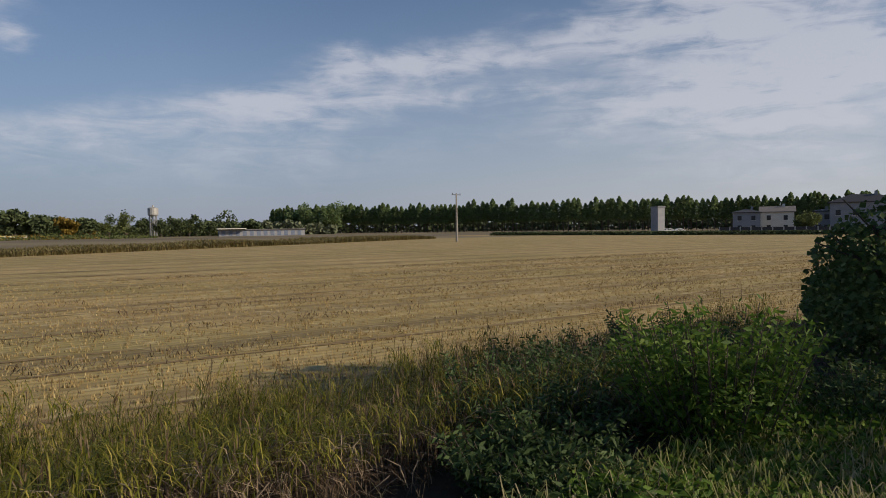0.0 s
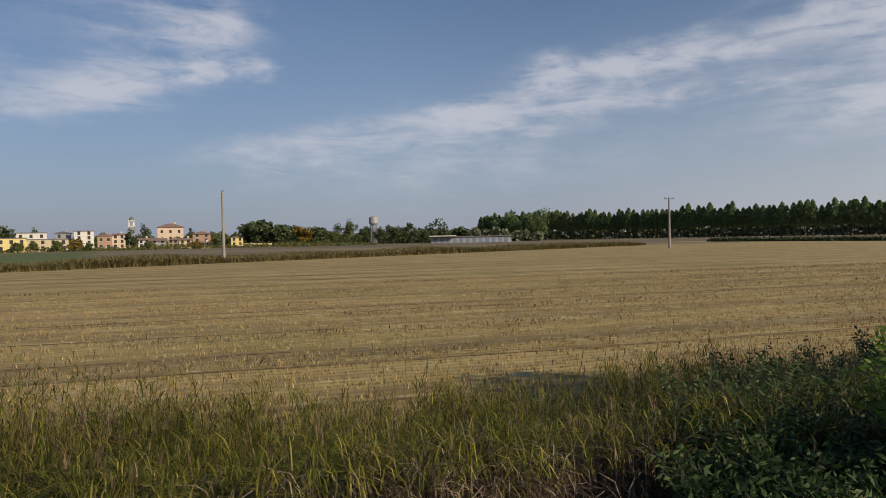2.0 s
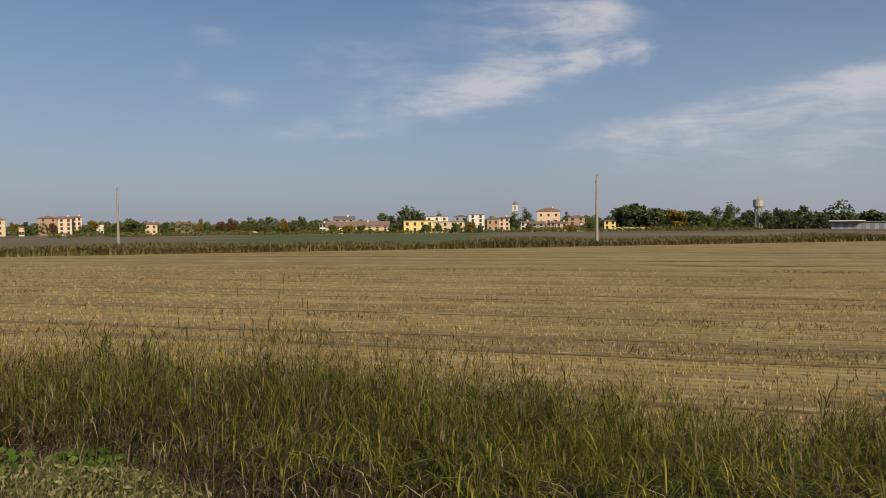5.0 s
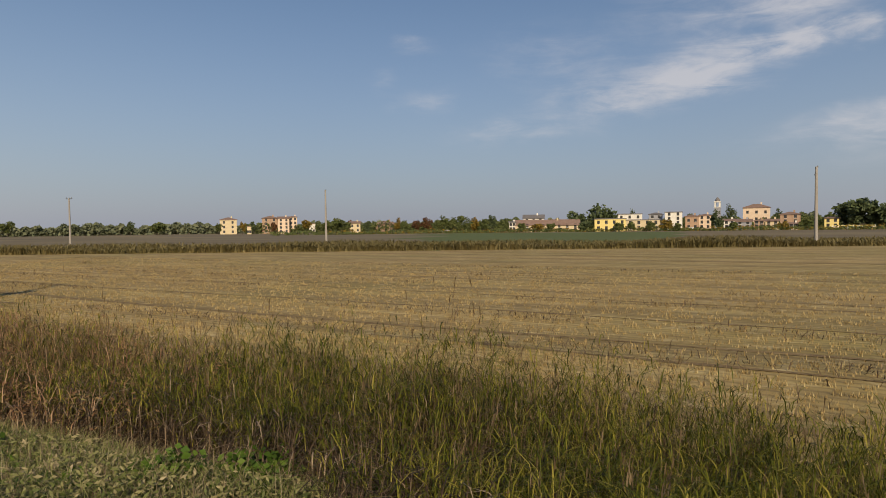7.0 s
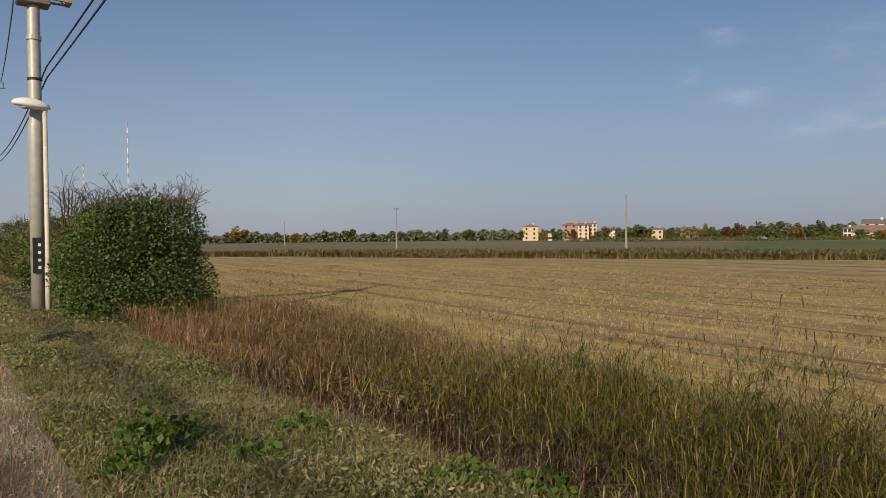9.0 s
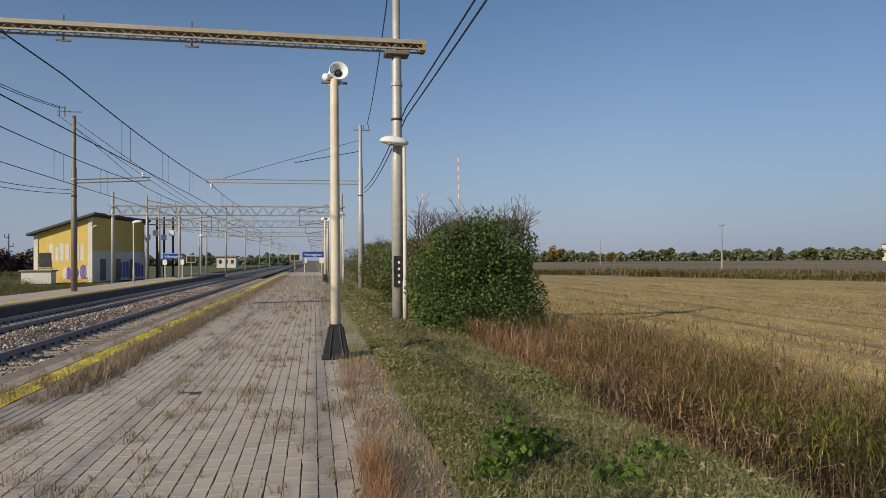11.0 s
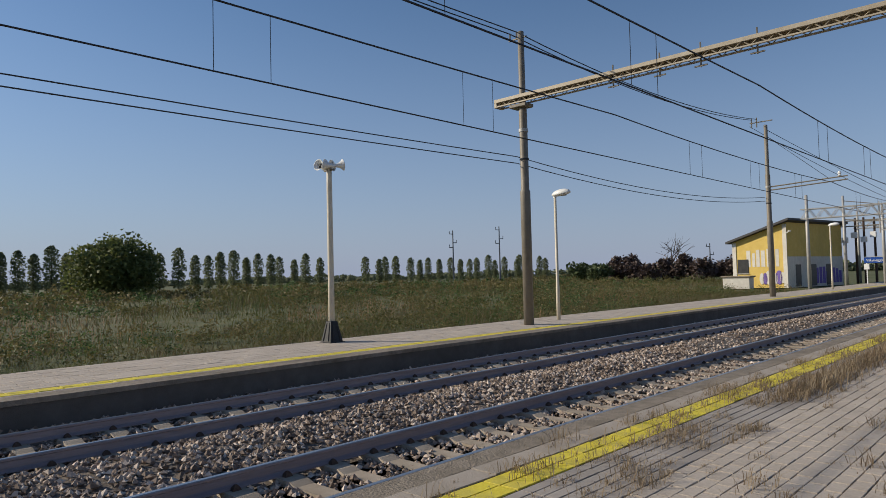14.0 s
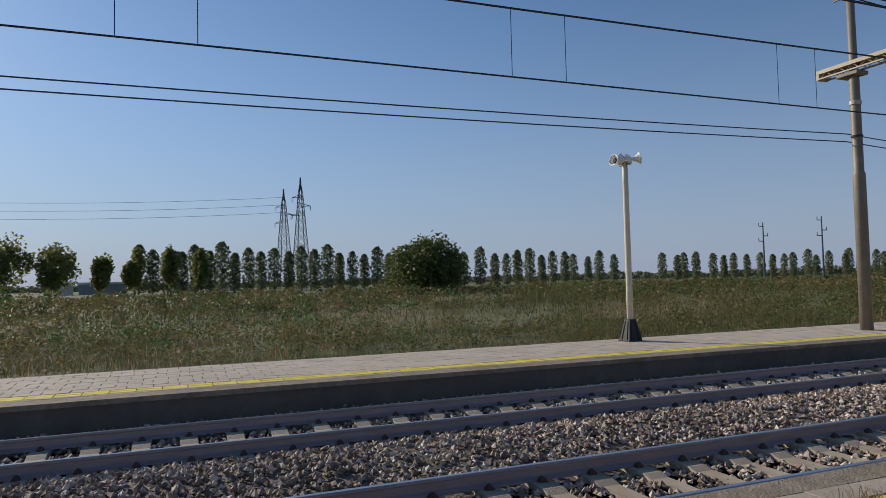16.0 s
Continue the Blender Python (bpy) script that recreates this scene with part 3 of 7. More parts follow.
gi = (np.arange(ny - 1)[:, None] * nx + np.arange(nx - 1)[None]).ravel()
gq = np.stack([gi, gi + 1, gi + nx + 1, gi + nx], 1)
ground = add_mesh("ground", gv, gq, None)
for nm in ("meadow", "ballast_bed", "verge_soil", "field", "far_plain", "far_green", "ditch_soil"):
    ground.data.materials.append(M[nm])
gc = gv[gq].mean(1)
gm = np.zeros(len(gq), int)
gm[(gc[:, 0] > -15.7) & (gc[:, 0] < 1.2)] = 1
gm[(gc[:, 0] > 1.04)] = 2
# shade-toned soil under the reeds and along the dark bank
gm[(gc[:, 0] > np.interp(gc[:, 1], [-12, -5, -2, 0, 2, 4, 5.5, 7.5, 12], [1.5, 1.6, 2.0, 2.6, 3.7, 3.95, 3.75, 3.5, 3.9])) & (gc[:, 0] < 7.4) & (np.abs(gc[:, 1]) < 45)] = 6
fld = (gc[:, 0] > 7.6) & (gc[:, 0] < far_edge_x(gc[:, 1]) + 2)
gm[fld & (gc[:, 1] > -150)] = 3
gm[(gc[:, 0] > 7.6) & ~((gm == 3))] = 4
gm[(gc[:, 0] < -120)] = 0
brg = np.degrees(np.arctan2(-gc[:, 0], gc[:, 1]))
gr = (gm == 4) & (brg < -61) & (brg > -82) & (gc[:, 0] < 250)
gm[gr] = 5
ground.data.polygons.foreach_set("material_index", gm)
tagged(ground, "flat farmland with stubble field, ditch and weedy meadow", "ground", kind="structure")

# ---- platforms and tracks ----
M["beam_rust"] = material("rusty_yellow_steel", [(0.3, 0.19, 0.07), (0.42, 0.28, 0.11)], 5, rough=0.6)
M["plaster_yellow"] = material("yellow_plaster", [(0.58, 0.41, 0.1), (0.66, 0.49, 0.15)], 2, bump=0.15, second=0.3, stain=(0.4, 0.29, 0.09))
M["plaster_white"] = material("white_plaster", [(0.55, 0.52, 0.46), (0.68, 0.65, 0.58)], 3, bump=0.15, second=0.4, stain=(0.4, 0.36, 0.3))
M["roof_dark"] = material("dark_roof_sheet", [(0.035, 0.035, 0.04), (0.07, 0.068, 0.07)], 3, rough=0.6)
M["pane_dark"] = material("dark_opening", [(0.03, 0.03, 0.033), (0.06, 0.058, 0.055)], 3, rough=0.3)
M["graffiti"] = material("violet_spray_paint", [(0.12, 0.07, 0.28), (0.22, 0.16, 0.42)], 4)
M["sign_blue"] = material("blue_enamel", [(0.012, 0.055, 0.26), (0.02, 0.075, 0.32)], 4, rough=0.35)
M["pylon"] = material("dark_pylon_steel", [(0.07, 0.08, 0.1), (0.12, 0.13, 0.15)], 0.6, rough=0.6, metal=0.2)
M["pl_cream"] = material("cream_plaster", [(0.52, 0.42, 0.26), (0.62, 0.52, 0.34)], 0.7, second=0.3, stain=(0.42, 0.34, 0.22))
M["pl_pink"] = material("pink_plaster", [(0.58, 0.44, 0.32), (0.68, 0.54, 0.4)], 0.7, second=0.25, stain=(0.46, 0.33, 0.24))
M["pl_yellow"] = material("ochre_plaster", [(0.66, 0.52, 0.18), (0.74, 0.61, 0.26)], 0.7, second=0.25, stain=(0.55, 0.45, 0.2))
M["pl_white"] = material("bright_plaster", [(0.6, 0.57, 0.5), (0.74, 0.71, 0.64)], 0.7, second=0.3, stain=(0.48, 0.44, 0.37))
M["pl_brown"] = material("brown_brickwork", [(0.32, 0.21, 0.14), (0.42, 0.29, 0.2)], 0.9, second=0.3, stain=(0.2, 0.12, 0.08))
M["pl_grey"] = material("grey_render", [(0.26, 0.26, 0.28), (0.34, 0.34, 0.36)], 0.7, second=0.3, stain=(0.2, 0.2, 0.21))
M["tiles"] = material("terracotta_roof", [(0.2, 0.1364, 0.1078), (0.288, 0.198, 0.1568)], 1.5, bump=0.4, second=0.4, stain=(0.2, 0.11, 0.08))
M["tiles_grey"] = material("grey_roof_tiles", [(0.13, 0.12, 0.12), (0.2, 0.185, 0.18)], 1.5, bump=0.4)
M["mast_red"] = material("mast_red_paint", [(0.5, 0.27, 0.24), (0.58, 0.34, 0.3)], 0.5)
M["shed_blue"] = material("blue_grey_panel", [(0.12, 0.15, 0.22), (0.2, 0.23, 0.3)], 1)

Y0, Y1 = -60.0, 96.0
EDGE, FAR_EDGE = -4.27, -11.8


def strip(name, x0, x1, z1, mat, parent, y0=Y0, y1=Y1, z0=-0.75, n=60):
    """A long slab whose top is cut across, with a slightly uneven surface."""
    ys = np.linspace(y0, y1, n)
    v, f = [], []
    for y in ys:
        j = 0.004 * math.sin(y * 1.7) + 0.003 * math.sin(y * 4.1 + x0)
        v += [(x0, y, z0), (x0, y, z1 + j), (x1, y, z1 + j), (x1, y, z0)]
    for k in range(n - 1):
        a = 4 * k
        f += [(a + 1, a, a + 4, a + 5), (a + 2, a + 1, a + 5, a + 6), (a + 3, a + 2, a + 6, a + 7)]
    f += [(0, 1, 2, 3), (4 * n - 1, 4 * n - 2, 4 * n - 3, 4 * n - 4)]
    return add_mesh(name, v, f, mat, parent)


platform = thing("platform_1", (0, 0, 0), "weedy station platform of beige concrete pavers", "platform")
platform["kind"] = "structure"
strip("platform_bed", -3.28, 1.12, -0.009, "joint", platform)
strip("edge_slab", EDGE, -3.975, -0.004, "edge", platform)
strip("line_bed", -3.97, -3.285, -0.009, "joint", platform)

far_platform = thing("platform_2", (0, 0, -0.05), "low opposite platform with yellow line and wall coloured dark for shade", "platform")
far_platform["kind"] = "structure"
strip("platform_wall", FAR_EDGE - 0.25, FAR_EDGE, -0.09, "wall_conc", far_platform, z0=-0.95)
strip("edge_slab", FAR_EDGE - 0.42, FAR_EDGE + 0.05, -0.002, "edge", far_platform, z0=-0.085)
strip("platform_bed", -15.55, FAR_EDGE - 0.425, -0.009, "joint", far_platform)


def paver_mesh(name, w, l, h=0.03, c=0.0025):
    bm = bmesh.new()
    b_box(bm, -w / 2, w / 2, -l / 2, l / 2, -h, 0)
    top = [e for e in bm.edges if all(v.co.z > -0.001 for v in e.verts)]
    bmesh.ops.bevel(bm, geom=top, offset=c, segments=1, affect="EDGES")
    me = bpy.data.meshes.new(name)
    bm.to_mesh(me)
    bm.free()
    return me


def lay(name, cols, pitch, length, near, parent, mat, mat_rest, rest_name, y0, y1, z=0.0, gap=(0.014, 0.008), stagger=True):
    """Pavers in columns along the platform: those in the near stretch as objects, the rest joined."""
    w, l = pitch - gap[0], length - gap[1]
    me = paver_mesh(name, w, l)
    me.materials.append(M[mat])
    base = np.array([v.co for v in me.vertices])
    tris = []
    for p in me.polygons:
        for k in range(1, len(p.vertices) - 1):
            tris.append((p.vertices[0], p.vertices[k], p.vertices[k + 1]))
    tris = np.array(tris)
    centres = []
    for c, x in enumerate(cols):
        off = (0.5 * length if c % 2 else 0) + 0.06 * length * math.sin(c * 2.3) if stagger else 0
        for y in np.arange(y0 + off, y1, length):
            centres.append((x, y, z + float(np.clip(rng.normal(0, 0.0018), -0.0035, 0.0035)), rng.normal(0, 0.006), rng.normal(0, 0.008)))
    rest = []
    made = 0
    for x, y, zz, rx, ry in centres:
        if near[0] < y < near[1] and near[2] < x < near[3] and made < 300:
            ob = new(name, me)
            ob.matrix_basis = Matrix.LocRotScale((x + rng.normal(0, 0.0015), y, zz), Euler((rx, ry, rng.normal(0, 0.006))), None)
            ob.parent = parent
            made += 1
        else:
            rest.append((x, y, zz))
    rest = np.array(rest)
    co = (base[None] + rest[:, None, :]).reshape(-1, 3)
    tri = (tris[None] + np.arange(len(rest))[:, None, None] * len(base)).reshape(-1, 3)
    ob = bulk_mesh(rest_name, co, tri, mat_rest, parent, flat=True)
    ob["kind"] = "stuff"
    return ob


# rails, sleepers and ballast
RAIL_Z = -0.381


def rail_profile():
    half = [(0.075, 0.0), (0.075, 0.012), (0.03, 0.03), (0.0085, 0.045), (0.0085, 0.125), (0.036, 0.14), (0.036, 0.163), (0.028, 0.172)]
    return half + [(-x, z) for x, z in reversed(half)]


def rail(parent, x):
    prof = rail_profile()
    ys = (-60.0, 30.0, 120.0, 420.0)
    v = [(x + px, y, RAIL_Z - 0.172 + pz) for y in ys for px, pz in prof]
    n = len(prof)
    f = [(k * n + j, k * n + (j + 1) % n, (k + 1) * n + (j + 1) % n, (k + 1) * n + j) for k in range(len(ys) - 1) for j in range(n)]
    ob = add_mesh("rail", v, f, "rail_side", parent)
    ob.data.materials.append(M["rail_top"])
    for p in ob.data.polygons:
        if p.center.z > RAIL_Z - 0.006:
            p.material_index = 1
    return ob


def sleeper_mesh():
    bm = bmesh.new()
    xs = [(-1.2, 0.0), (-0.42, 0.0), (-0.3, -0.035), (0.3, -0.035), (0.42, 0.0), (1.2, 0.0)]
    rows = []
    for x, z in xs:
        rows.append([bm.verts.new((x, y, zz)) for y, zz in ((-0.15, -0.2), (-0.12, z), (0.12, z), (0.15, -0.2))])
    for a, b in zip(rows, rows[1:]):
        for k in range(3):
            bm.faces.new((a[k], a[k + 1], b[k + 1], b[k]))
    bm.faces.new(rows[0])
    bm.faces.new(list(reversed(rows[-1])))
    bmesh.ops.recalc_face_normals(bm, faces=bm.faces)
    me = bpy.data.meshes.new("sleeper")
    bm.to_mesh(me)
    bm.free()
    me.materials.append(M["sleeper"])
    return me


SLEEPER = sleeper_mesh()
for idx, cx in enumerate((-6.01, -10.195)):
    track = thing("railway_track", (0, 0, 0), "steel rails on concrete sleepers in stone ballast", "track")
    track["kind"] = "structure"
    rail(track, cx - 0.7525)
    rail(track, cx + 0.7525)
    cv, cf = [], []
    for k in range(150):
        y = -9.0 + 0.635 * k + 0.3 * idx
        ob = new("sleeper", SLEEPER)
        ob.matrix_basis = pose(cx + rng.normal(0, 0.01), y, RAIL_Z - 0.172, 0, 0, rng.normal(0, 0.4))
        ob.parent = track
        if y < 40:
            for sx in (-0.7525, 0.7525):
                for dx in (-0.1, 0.1):
                    x, z, b = cx + sx + dx, RAIL_Z - 0.172, len(cv)
                    for zz, s in ((0, 0.05), (0.035, 0.035), (0.06, 0.012)):
                        cv += [(x - s * 0.8, y - s, z + zz), (x + s * 0.8, y - s, z + zz), (x + s * 0.8, y + s, z + zz), (x - s * 0.8, y + s, z + zz)]
                    for r in (0, 4):
                        cf += [(b + r + q, b + r + (q + 1) % 4, b + r + 4 + (q + 1) % 4, b + r + 4 + q) for q in range(4)]
                    cf.append((b + 8, b + 9, b + 10, b + 11))
    clips = add_mesh("rail_clips", cv, cf, "clip", track)
    clips["kind"] = "stuff"


def ballast_z(x):
    """Crib level between the rails, heaped between the tracks and along the walls."""
    return np.interp(x, [-11.8, -11.5, -10.95, -9.4, -8.95, -8.1, -7.25, -6.8, -5.2, -4.75, -4.42], [-0.5, -0.54, -0.585, -0.585, -0.5, -0.4, -0.5, -0.585, -0.585, -0.54, -0.5])


bx = np.linspace(-11.8, -4.28, 44)
by = np.linspace(-60, 420, 100)
BX, BY = np.meshgrid(bx, by)
bz = ballast_z(BX) - 0.035
bv = np.stack([BX, BY, bz], 2).reshape(-1, 3)
bi = (np.arange(99)[:, None] * 44 + np.arange(43)[None]).ravel()
bed = add_mesh("ballast_bed", bv, np.stack([bi, bi + 1, bi + 45, bi + 44], 1), "ballast_bed")
tagged(bed, "grey brown ballast bed between the platforms", "ballast", kind="structure")

ns = 52000
sy = np.where(rng.random(ns) < 0.72, rng.uniform(-5, 18, ns), rng.uniform(18, 60, ns))
sx = rng.uniform(-11.75, -4.34, ns)
on_rail = np.zeros(ns, bool)
for rx in (-6.7625, -5.2575, -10.9475, -9.4425):
    on_rail |= np.abs(sx - rx) < 0.09
ph0 = np.abs((sy + 9.0 + 0.3175) % 0.635 - 0.3175)
ph1 = np.abs((sy + 9.0 - 0.3 + 0.3175) % 0.635 - 0.3175)
on_sl = ((np.abs(sx + 6.01) < 1.15) & (ph0 < 0.14)) | ((np.abs(sx + 10.195) < 1.15) & (ph1 < 0.14))
keep = ~on_rail & ~(on_sl & (rng.random(ns) < 0.96))
sx, sy = sx[keep], sy[keep]
ns = len(sx)
octa = np.array([(1, 0, 0), (0, 1, 0), (-1, 0, 0), (0, -1, 0), (0.1, 0.1, 0.8), (0, 0, -0.7)], float)
octf = np.array([(0, 1, 4), (1, 2, 4), (2, 3, 4), (3, 0, 4), (1, 0, 5), (2, 1, 5), (3, 2, 5), (0, 3, 5)])
sv = octa[None] + rng.normal(0, 0.22, (ns, 6, 3))
sa = rng.uniform(0, 6.28, ns)
sv = np.stack([sv[..., 0] * np.cos(sa)[:, None] - sv[..., 1] * np.sin(sa)[:, None], sv[..., 0] * np.sin(sa)[:, None] + sv[..., 1] * np.cos(sa)[:, None], sv[..., 2]], 2)
ssz = rng.uniform(0.024, 0.055, ns)
spos = np.stack([sx, sy, ballast_z(sx) - 0.015 + rng.uniform(-0.02, 0.02, ns)], 1)
scov = (sv * ssz[:, None, None] + spos[:, None, :]).reshape(-1, 3)
stri = (octf[None] + np.arange(ns)[:, None, None] * 6).reshape(-1, 3)
stones = bulk_mesh("ballast_stones", scov, stri, "stone", flat=True)
tagged(stones, "loose grey and rusty brown ballast stones", "ballast", kind="stuff")


# ---- railway furniture ----
def horn(parent, m):
    """A white re-entrant loudspeaker, its mouth along local +z."""
    h = part("loudspeaker", lathe([(0.05, -0.2), (0.075, -0.19), (0.075, -0.06), (0.06, -0.03), (0.085, 0.06), (0.13, 0.14), (0.185, 0.2), (0.2, 0.215), (0.19, 0.215), (0.12, 0.135), (0.07, 0.06), (0.05, 0.0)], 20), "white", parent, "white horn loudspeaker", smooth=True)
    h.matrix_basis = m @ Matrix.Diagonal((0.8, 0.8, 0.8, 1))
    c = part("throat", lathe([(0.05, 0.0), (0.075, 0.03), (0.07, 0.1), (0.02, 0.13)], 14), "black", h)
    return h


def horn_pole(at, height, yaw, aim):
    t = thing("loudspeaker_pole", at, "cream steel pole with white horn loudspeakers on black base", "loudspeaker", "platform loudspeakers", yaw)
    part("pole", lathe([(0.085, 0.02), (0.082, 1.6), (0.075, height - 0.5), (0.07, height), (0.04, height + 0.02)], 18), "cream", t, smooth=True)
    bm = bmesh.new()
    lo, hi, z0, z1 = 0.21, 0.105, 0.0, 0.56
    for k in range(4):
        a = math.pi / 2 * k
        m = Matrix.Rotation(a, 4, "Z")
        q = [m @ Vector(p) for p in ((lo, -lo, z0), (lo, lo, z0), (hi, hi, z1), (hi, -hi, z1))]
        bm.faces.new([bm.verts.new(p) for p in q])
        for s in (-1, 1):
            part("rib", rods([(m @ Vector((lo, s * lo * 0.55, 0.05)), m @ Vector((hi + 0.01, s * hi * 0.55, z1 - 0.04)))], 0.014), "black", t)
    b_box(bm, -hi, hi, -hi, hi, z1 - 0.01, z1 + 0.012)
    b_box(bm, -0.24, 0.24, -0.24, 0.24, 0.0, 0.02)
    part("base_cover", bm, "black", t, "black tapered plastic base cover")
    part("bracket", rods([((-0.22, 0, height - 0.05), (0.22, 0, height - 0.05)), ((0, 0, height - 0.1), (0, 0, height + 0.06))], 0.022), "steel", t)
    for a, dx in aim:
        m = pose(dx, 0, height + 0.06, 0, 0, a) @ pose(0, -0.1, 0, 80, 0, 0)
        horn(t, m)
    return t


def platform_lamp(at, height, yaw):
    t = thing("platform_lamp", at, "slim cream lamp post with white oval lantern", "lamp", "platform lamps", yaw)
    part("pole", lathe([(0.07, 0.0), (0.068, 1.2), (0.055, 1.25), (0.048, height)], 14), "cream", t, smooth=True)
    bm = bmesh.new()
    bmesh.ops.create_uvsphere(bm, u_segments=20, v_segments=12, radius=1)
    for v in bm.verts:
        v.co = Vector((v.co.x * 0.17, v.co.y * 0.4 - 0.27, v.co.z * (0.17 if v.co.z > 0 else 0.08) + 0.05 + 0.1 * (-v.co.y) * 0.35))
    part("lantern", bm, "white", t, "white enamel lantern housing", smooth=True).location = (0, 0, height)
    part("diffuser", lathe([(0.05, -0.03), (0.12, 0.0), (0.12, 0.02)], 14), "galv", t).matrix_basis = pose(0, -0.28, height + 0.0, 8, 0, 0) @ Matrix.Diagonal((0.9, 1.9, 1, 1))
    part("socket", lathe([(0.06, -0.08), (0.06, 0.08), (0.03, 0.1)], 12), "white", t).location = (0, 0, height)
    return t


def mast(parent, x, y, top, mat, base=0.0, r=0.17):
    p = part("mast", lathe([(r, base), (r, 4.4), (r * 0.97, 4.45), (r * 0.82, 4.5), (r * 0.8, 7.2), (r * 0.66, 7.3), (r * 0.62, top), (r * 0.3, top + 0.03)], 18, at=(x, y, 0)), mat, parent, smooth=True)
    part("mast_band", lathe([(r * 0.9, 6.45), (r * 0.95, 6.46), (r * 0.95, 6.56), (r * 0.9, 6.57)], 16, at=(x, y, 0)), "galv", parent)
    part("mast_band", lathe([(r * 0.9, 5.5), (r * 0.94, 5.51), (r * 0.94, 5.55), (r * 0.9, 5.56)], 16, at=(x, y, 0)), "wire", parent)
    return p


def lattice(x0, x1, y, z0, z1, half, step, r):
    bm = bmesh.new()
    n = max(2, int((x1 - x0) / step))
    for yy in ((y - half, y + half) if half else (y,)):
        k = 0
        for j in range(n):
            a, b = x0 + (x1 - x0) * j / n, x0 + (x1 - x0) * (j + 1) / n
            b_rod(bm, (a, yy, z0), ((a + b) / 2, yy, z1), r, 4)
            b_rod(bm, ((a + b) / 2, yy, z1), (b, yy, z0), r, 4)
    return bm


# the near portal
PY, PZ = 18.35, 7.55
portal = thing("catenary_portal", (0, 0, 0), "pale steel catenary portal spanning both tracks", "portal", "catenary portals")
mast(portal, -13.63, PY, 9.9, "steel", -0.1)
mast(portal, 2.5, PY, 9.9, "galv", -0.4)
for yy in (PY - 0.17, PY + 0.17):
    part("top_chord", boxm(-14.7, 3.3, yy - 0.045, yy + 0.045, PZ + 0.06, PZ + 0.16), "beam", portal)
    part("bottom_chord", boxm(-14.7, 3.3, yy - 0.035, yy + 0.035, PZ - 0.1, PZ - 0.06), "beam", portal)
    part("lattice", lattice(-14.6, 3.2, yy, PZ - 0.08, PZ + 0.08, 0.0, 0.42, 0.014), "beam", portal)
part("beam_cover", boxm(-14.7, 3.3, PY - 0.2, PY + 0.2, PZ + 0.162, PZ + 0.175), "beam", portal)
for xx in (-14.7, 3.2):
    part("end_plate", boxm(xx, xx + 0.1, PY - 0.21, PY + 0.21, PZ - 0.11, PZ + 0.18), "beam_rust" if xx > 0 else "beam", portal)
for xx in (-13.69, 2.5):
    part("collar", boxm(xx - 0.34, xx + 0.34, PY - 0.24, PY + 0.24, PZ - 0.26, PZ - 0.145, bevel=0.02), "steel", portal)
for xx in (-10.2, -8.7, -7.5, -6.0, -2.9):
    h = part("hanger", rods([((xx, PY, PZ + 0.4), (xx, PY, PZ - 0.3))], 0.025), "steel", portal)
    part("hanger_bar", rods([((xx - 0.18, PY, PZ - 0.26), (xx + 0.18, PY, PZ - 0.26))], 0.025), "steel", h)
for xx in (-13.69, 2.5):
    part("insulator_arm", rods([((xx - 0.45, PY, 9.7), (xx + 0.3, PY, 9.7)), ((xx - 0.4, PY, 9.7), (xx - 0.4, PY, 9.95)), ((xx - 0.12, PY, 9.7), (xx - 0.12, PY, 9.95))], 0.028), "steel", portal)
part("number_plate", boxm(2.36, 2.64, PY - 0.205, PY - 0.19, 0.9, 1.75), "black", portal, "black plate with unreadable white marks")
for k in range(4):
    part("plate_mark", boxm(2.47, 2.53, PY - 0.214, PY - 0.206, 1.0 + 0.18 * k, 1.07 + 0.18 * k), "white", portal)

# second support: a cantilever from the right-hand mast
cant = thing("catenary_mast", (0, 0, 0), "grey steel mast with long cantilever over the track", "mast")
mast(cant, 3.0, 40.6, 9.8, "galv", -0.4)
part("cantilever", rods([((3.0, 40.6, 6.42), (-5.9, 40.6, 6.42)), ((3.0, 40.6, 6.22), (-5.9, 40.6, 6.22))], 0.04, 6), "galv", cant)
part("stay", rods([((3.0, 40.6, 8.9), (-5.0, 40.6, 6.45))], 0.014, 5), "wire", cant)
part("stay", rods([((2.9, 40.6, 8.2), (-0.9, 40.6, 7.45))], 0.022, 5), "wire", cant)
part("insulator", lathe([(0.05, 5.9), (0.09, 5.95), (0.05, 6.0), (0.09, 6.05), (0.05, 6.2)], 10, at=(-5.6, 40.6, 0)), "white", cant)
part("insulator_arm", rods([((2.6, 40.6, 9.5), (3.6, 40.6, 9.5)), ((3.5, 40.6, 9.5), (3.5, 40.6, 9.8)), ((3.2, 40.6, 9.5), (3.2, 40.6, 9.8))], 0.03), "steel", cant)
cant2 = thing("catenary_mast", (0, 0, 0), "brown steel mast with cantilever beside the far platform", "mast")
mast(cant2, -13.6, 42.6, 10.25, "steel", -0.3)
part("cantilever", rods([((-13.6, 42.6, 6.5), (-9.4, 42.6, 6.7)), ((-13.6, 42.6, 6.3), (-9.4, 42.6, 6.5))], 0.04, 6), "steel", cant2)
part("stay", rods([((-13.6, 42.6, 9.6), (-10.4, 42.6, 6.7))], 0.014, 5), "wire", cant2)
part("insulator_arm", rods([((-14.5, 42.6, 10.5), (-13.2, 42.6, 10.5)), ((-14.4, 42.6, 10.2), (-14.4, 42.6, 10.8)), ((-14.1, 42.6, 10.2), (-14.1, 42.6, 10.8))], 0.035), "steel", cant2)
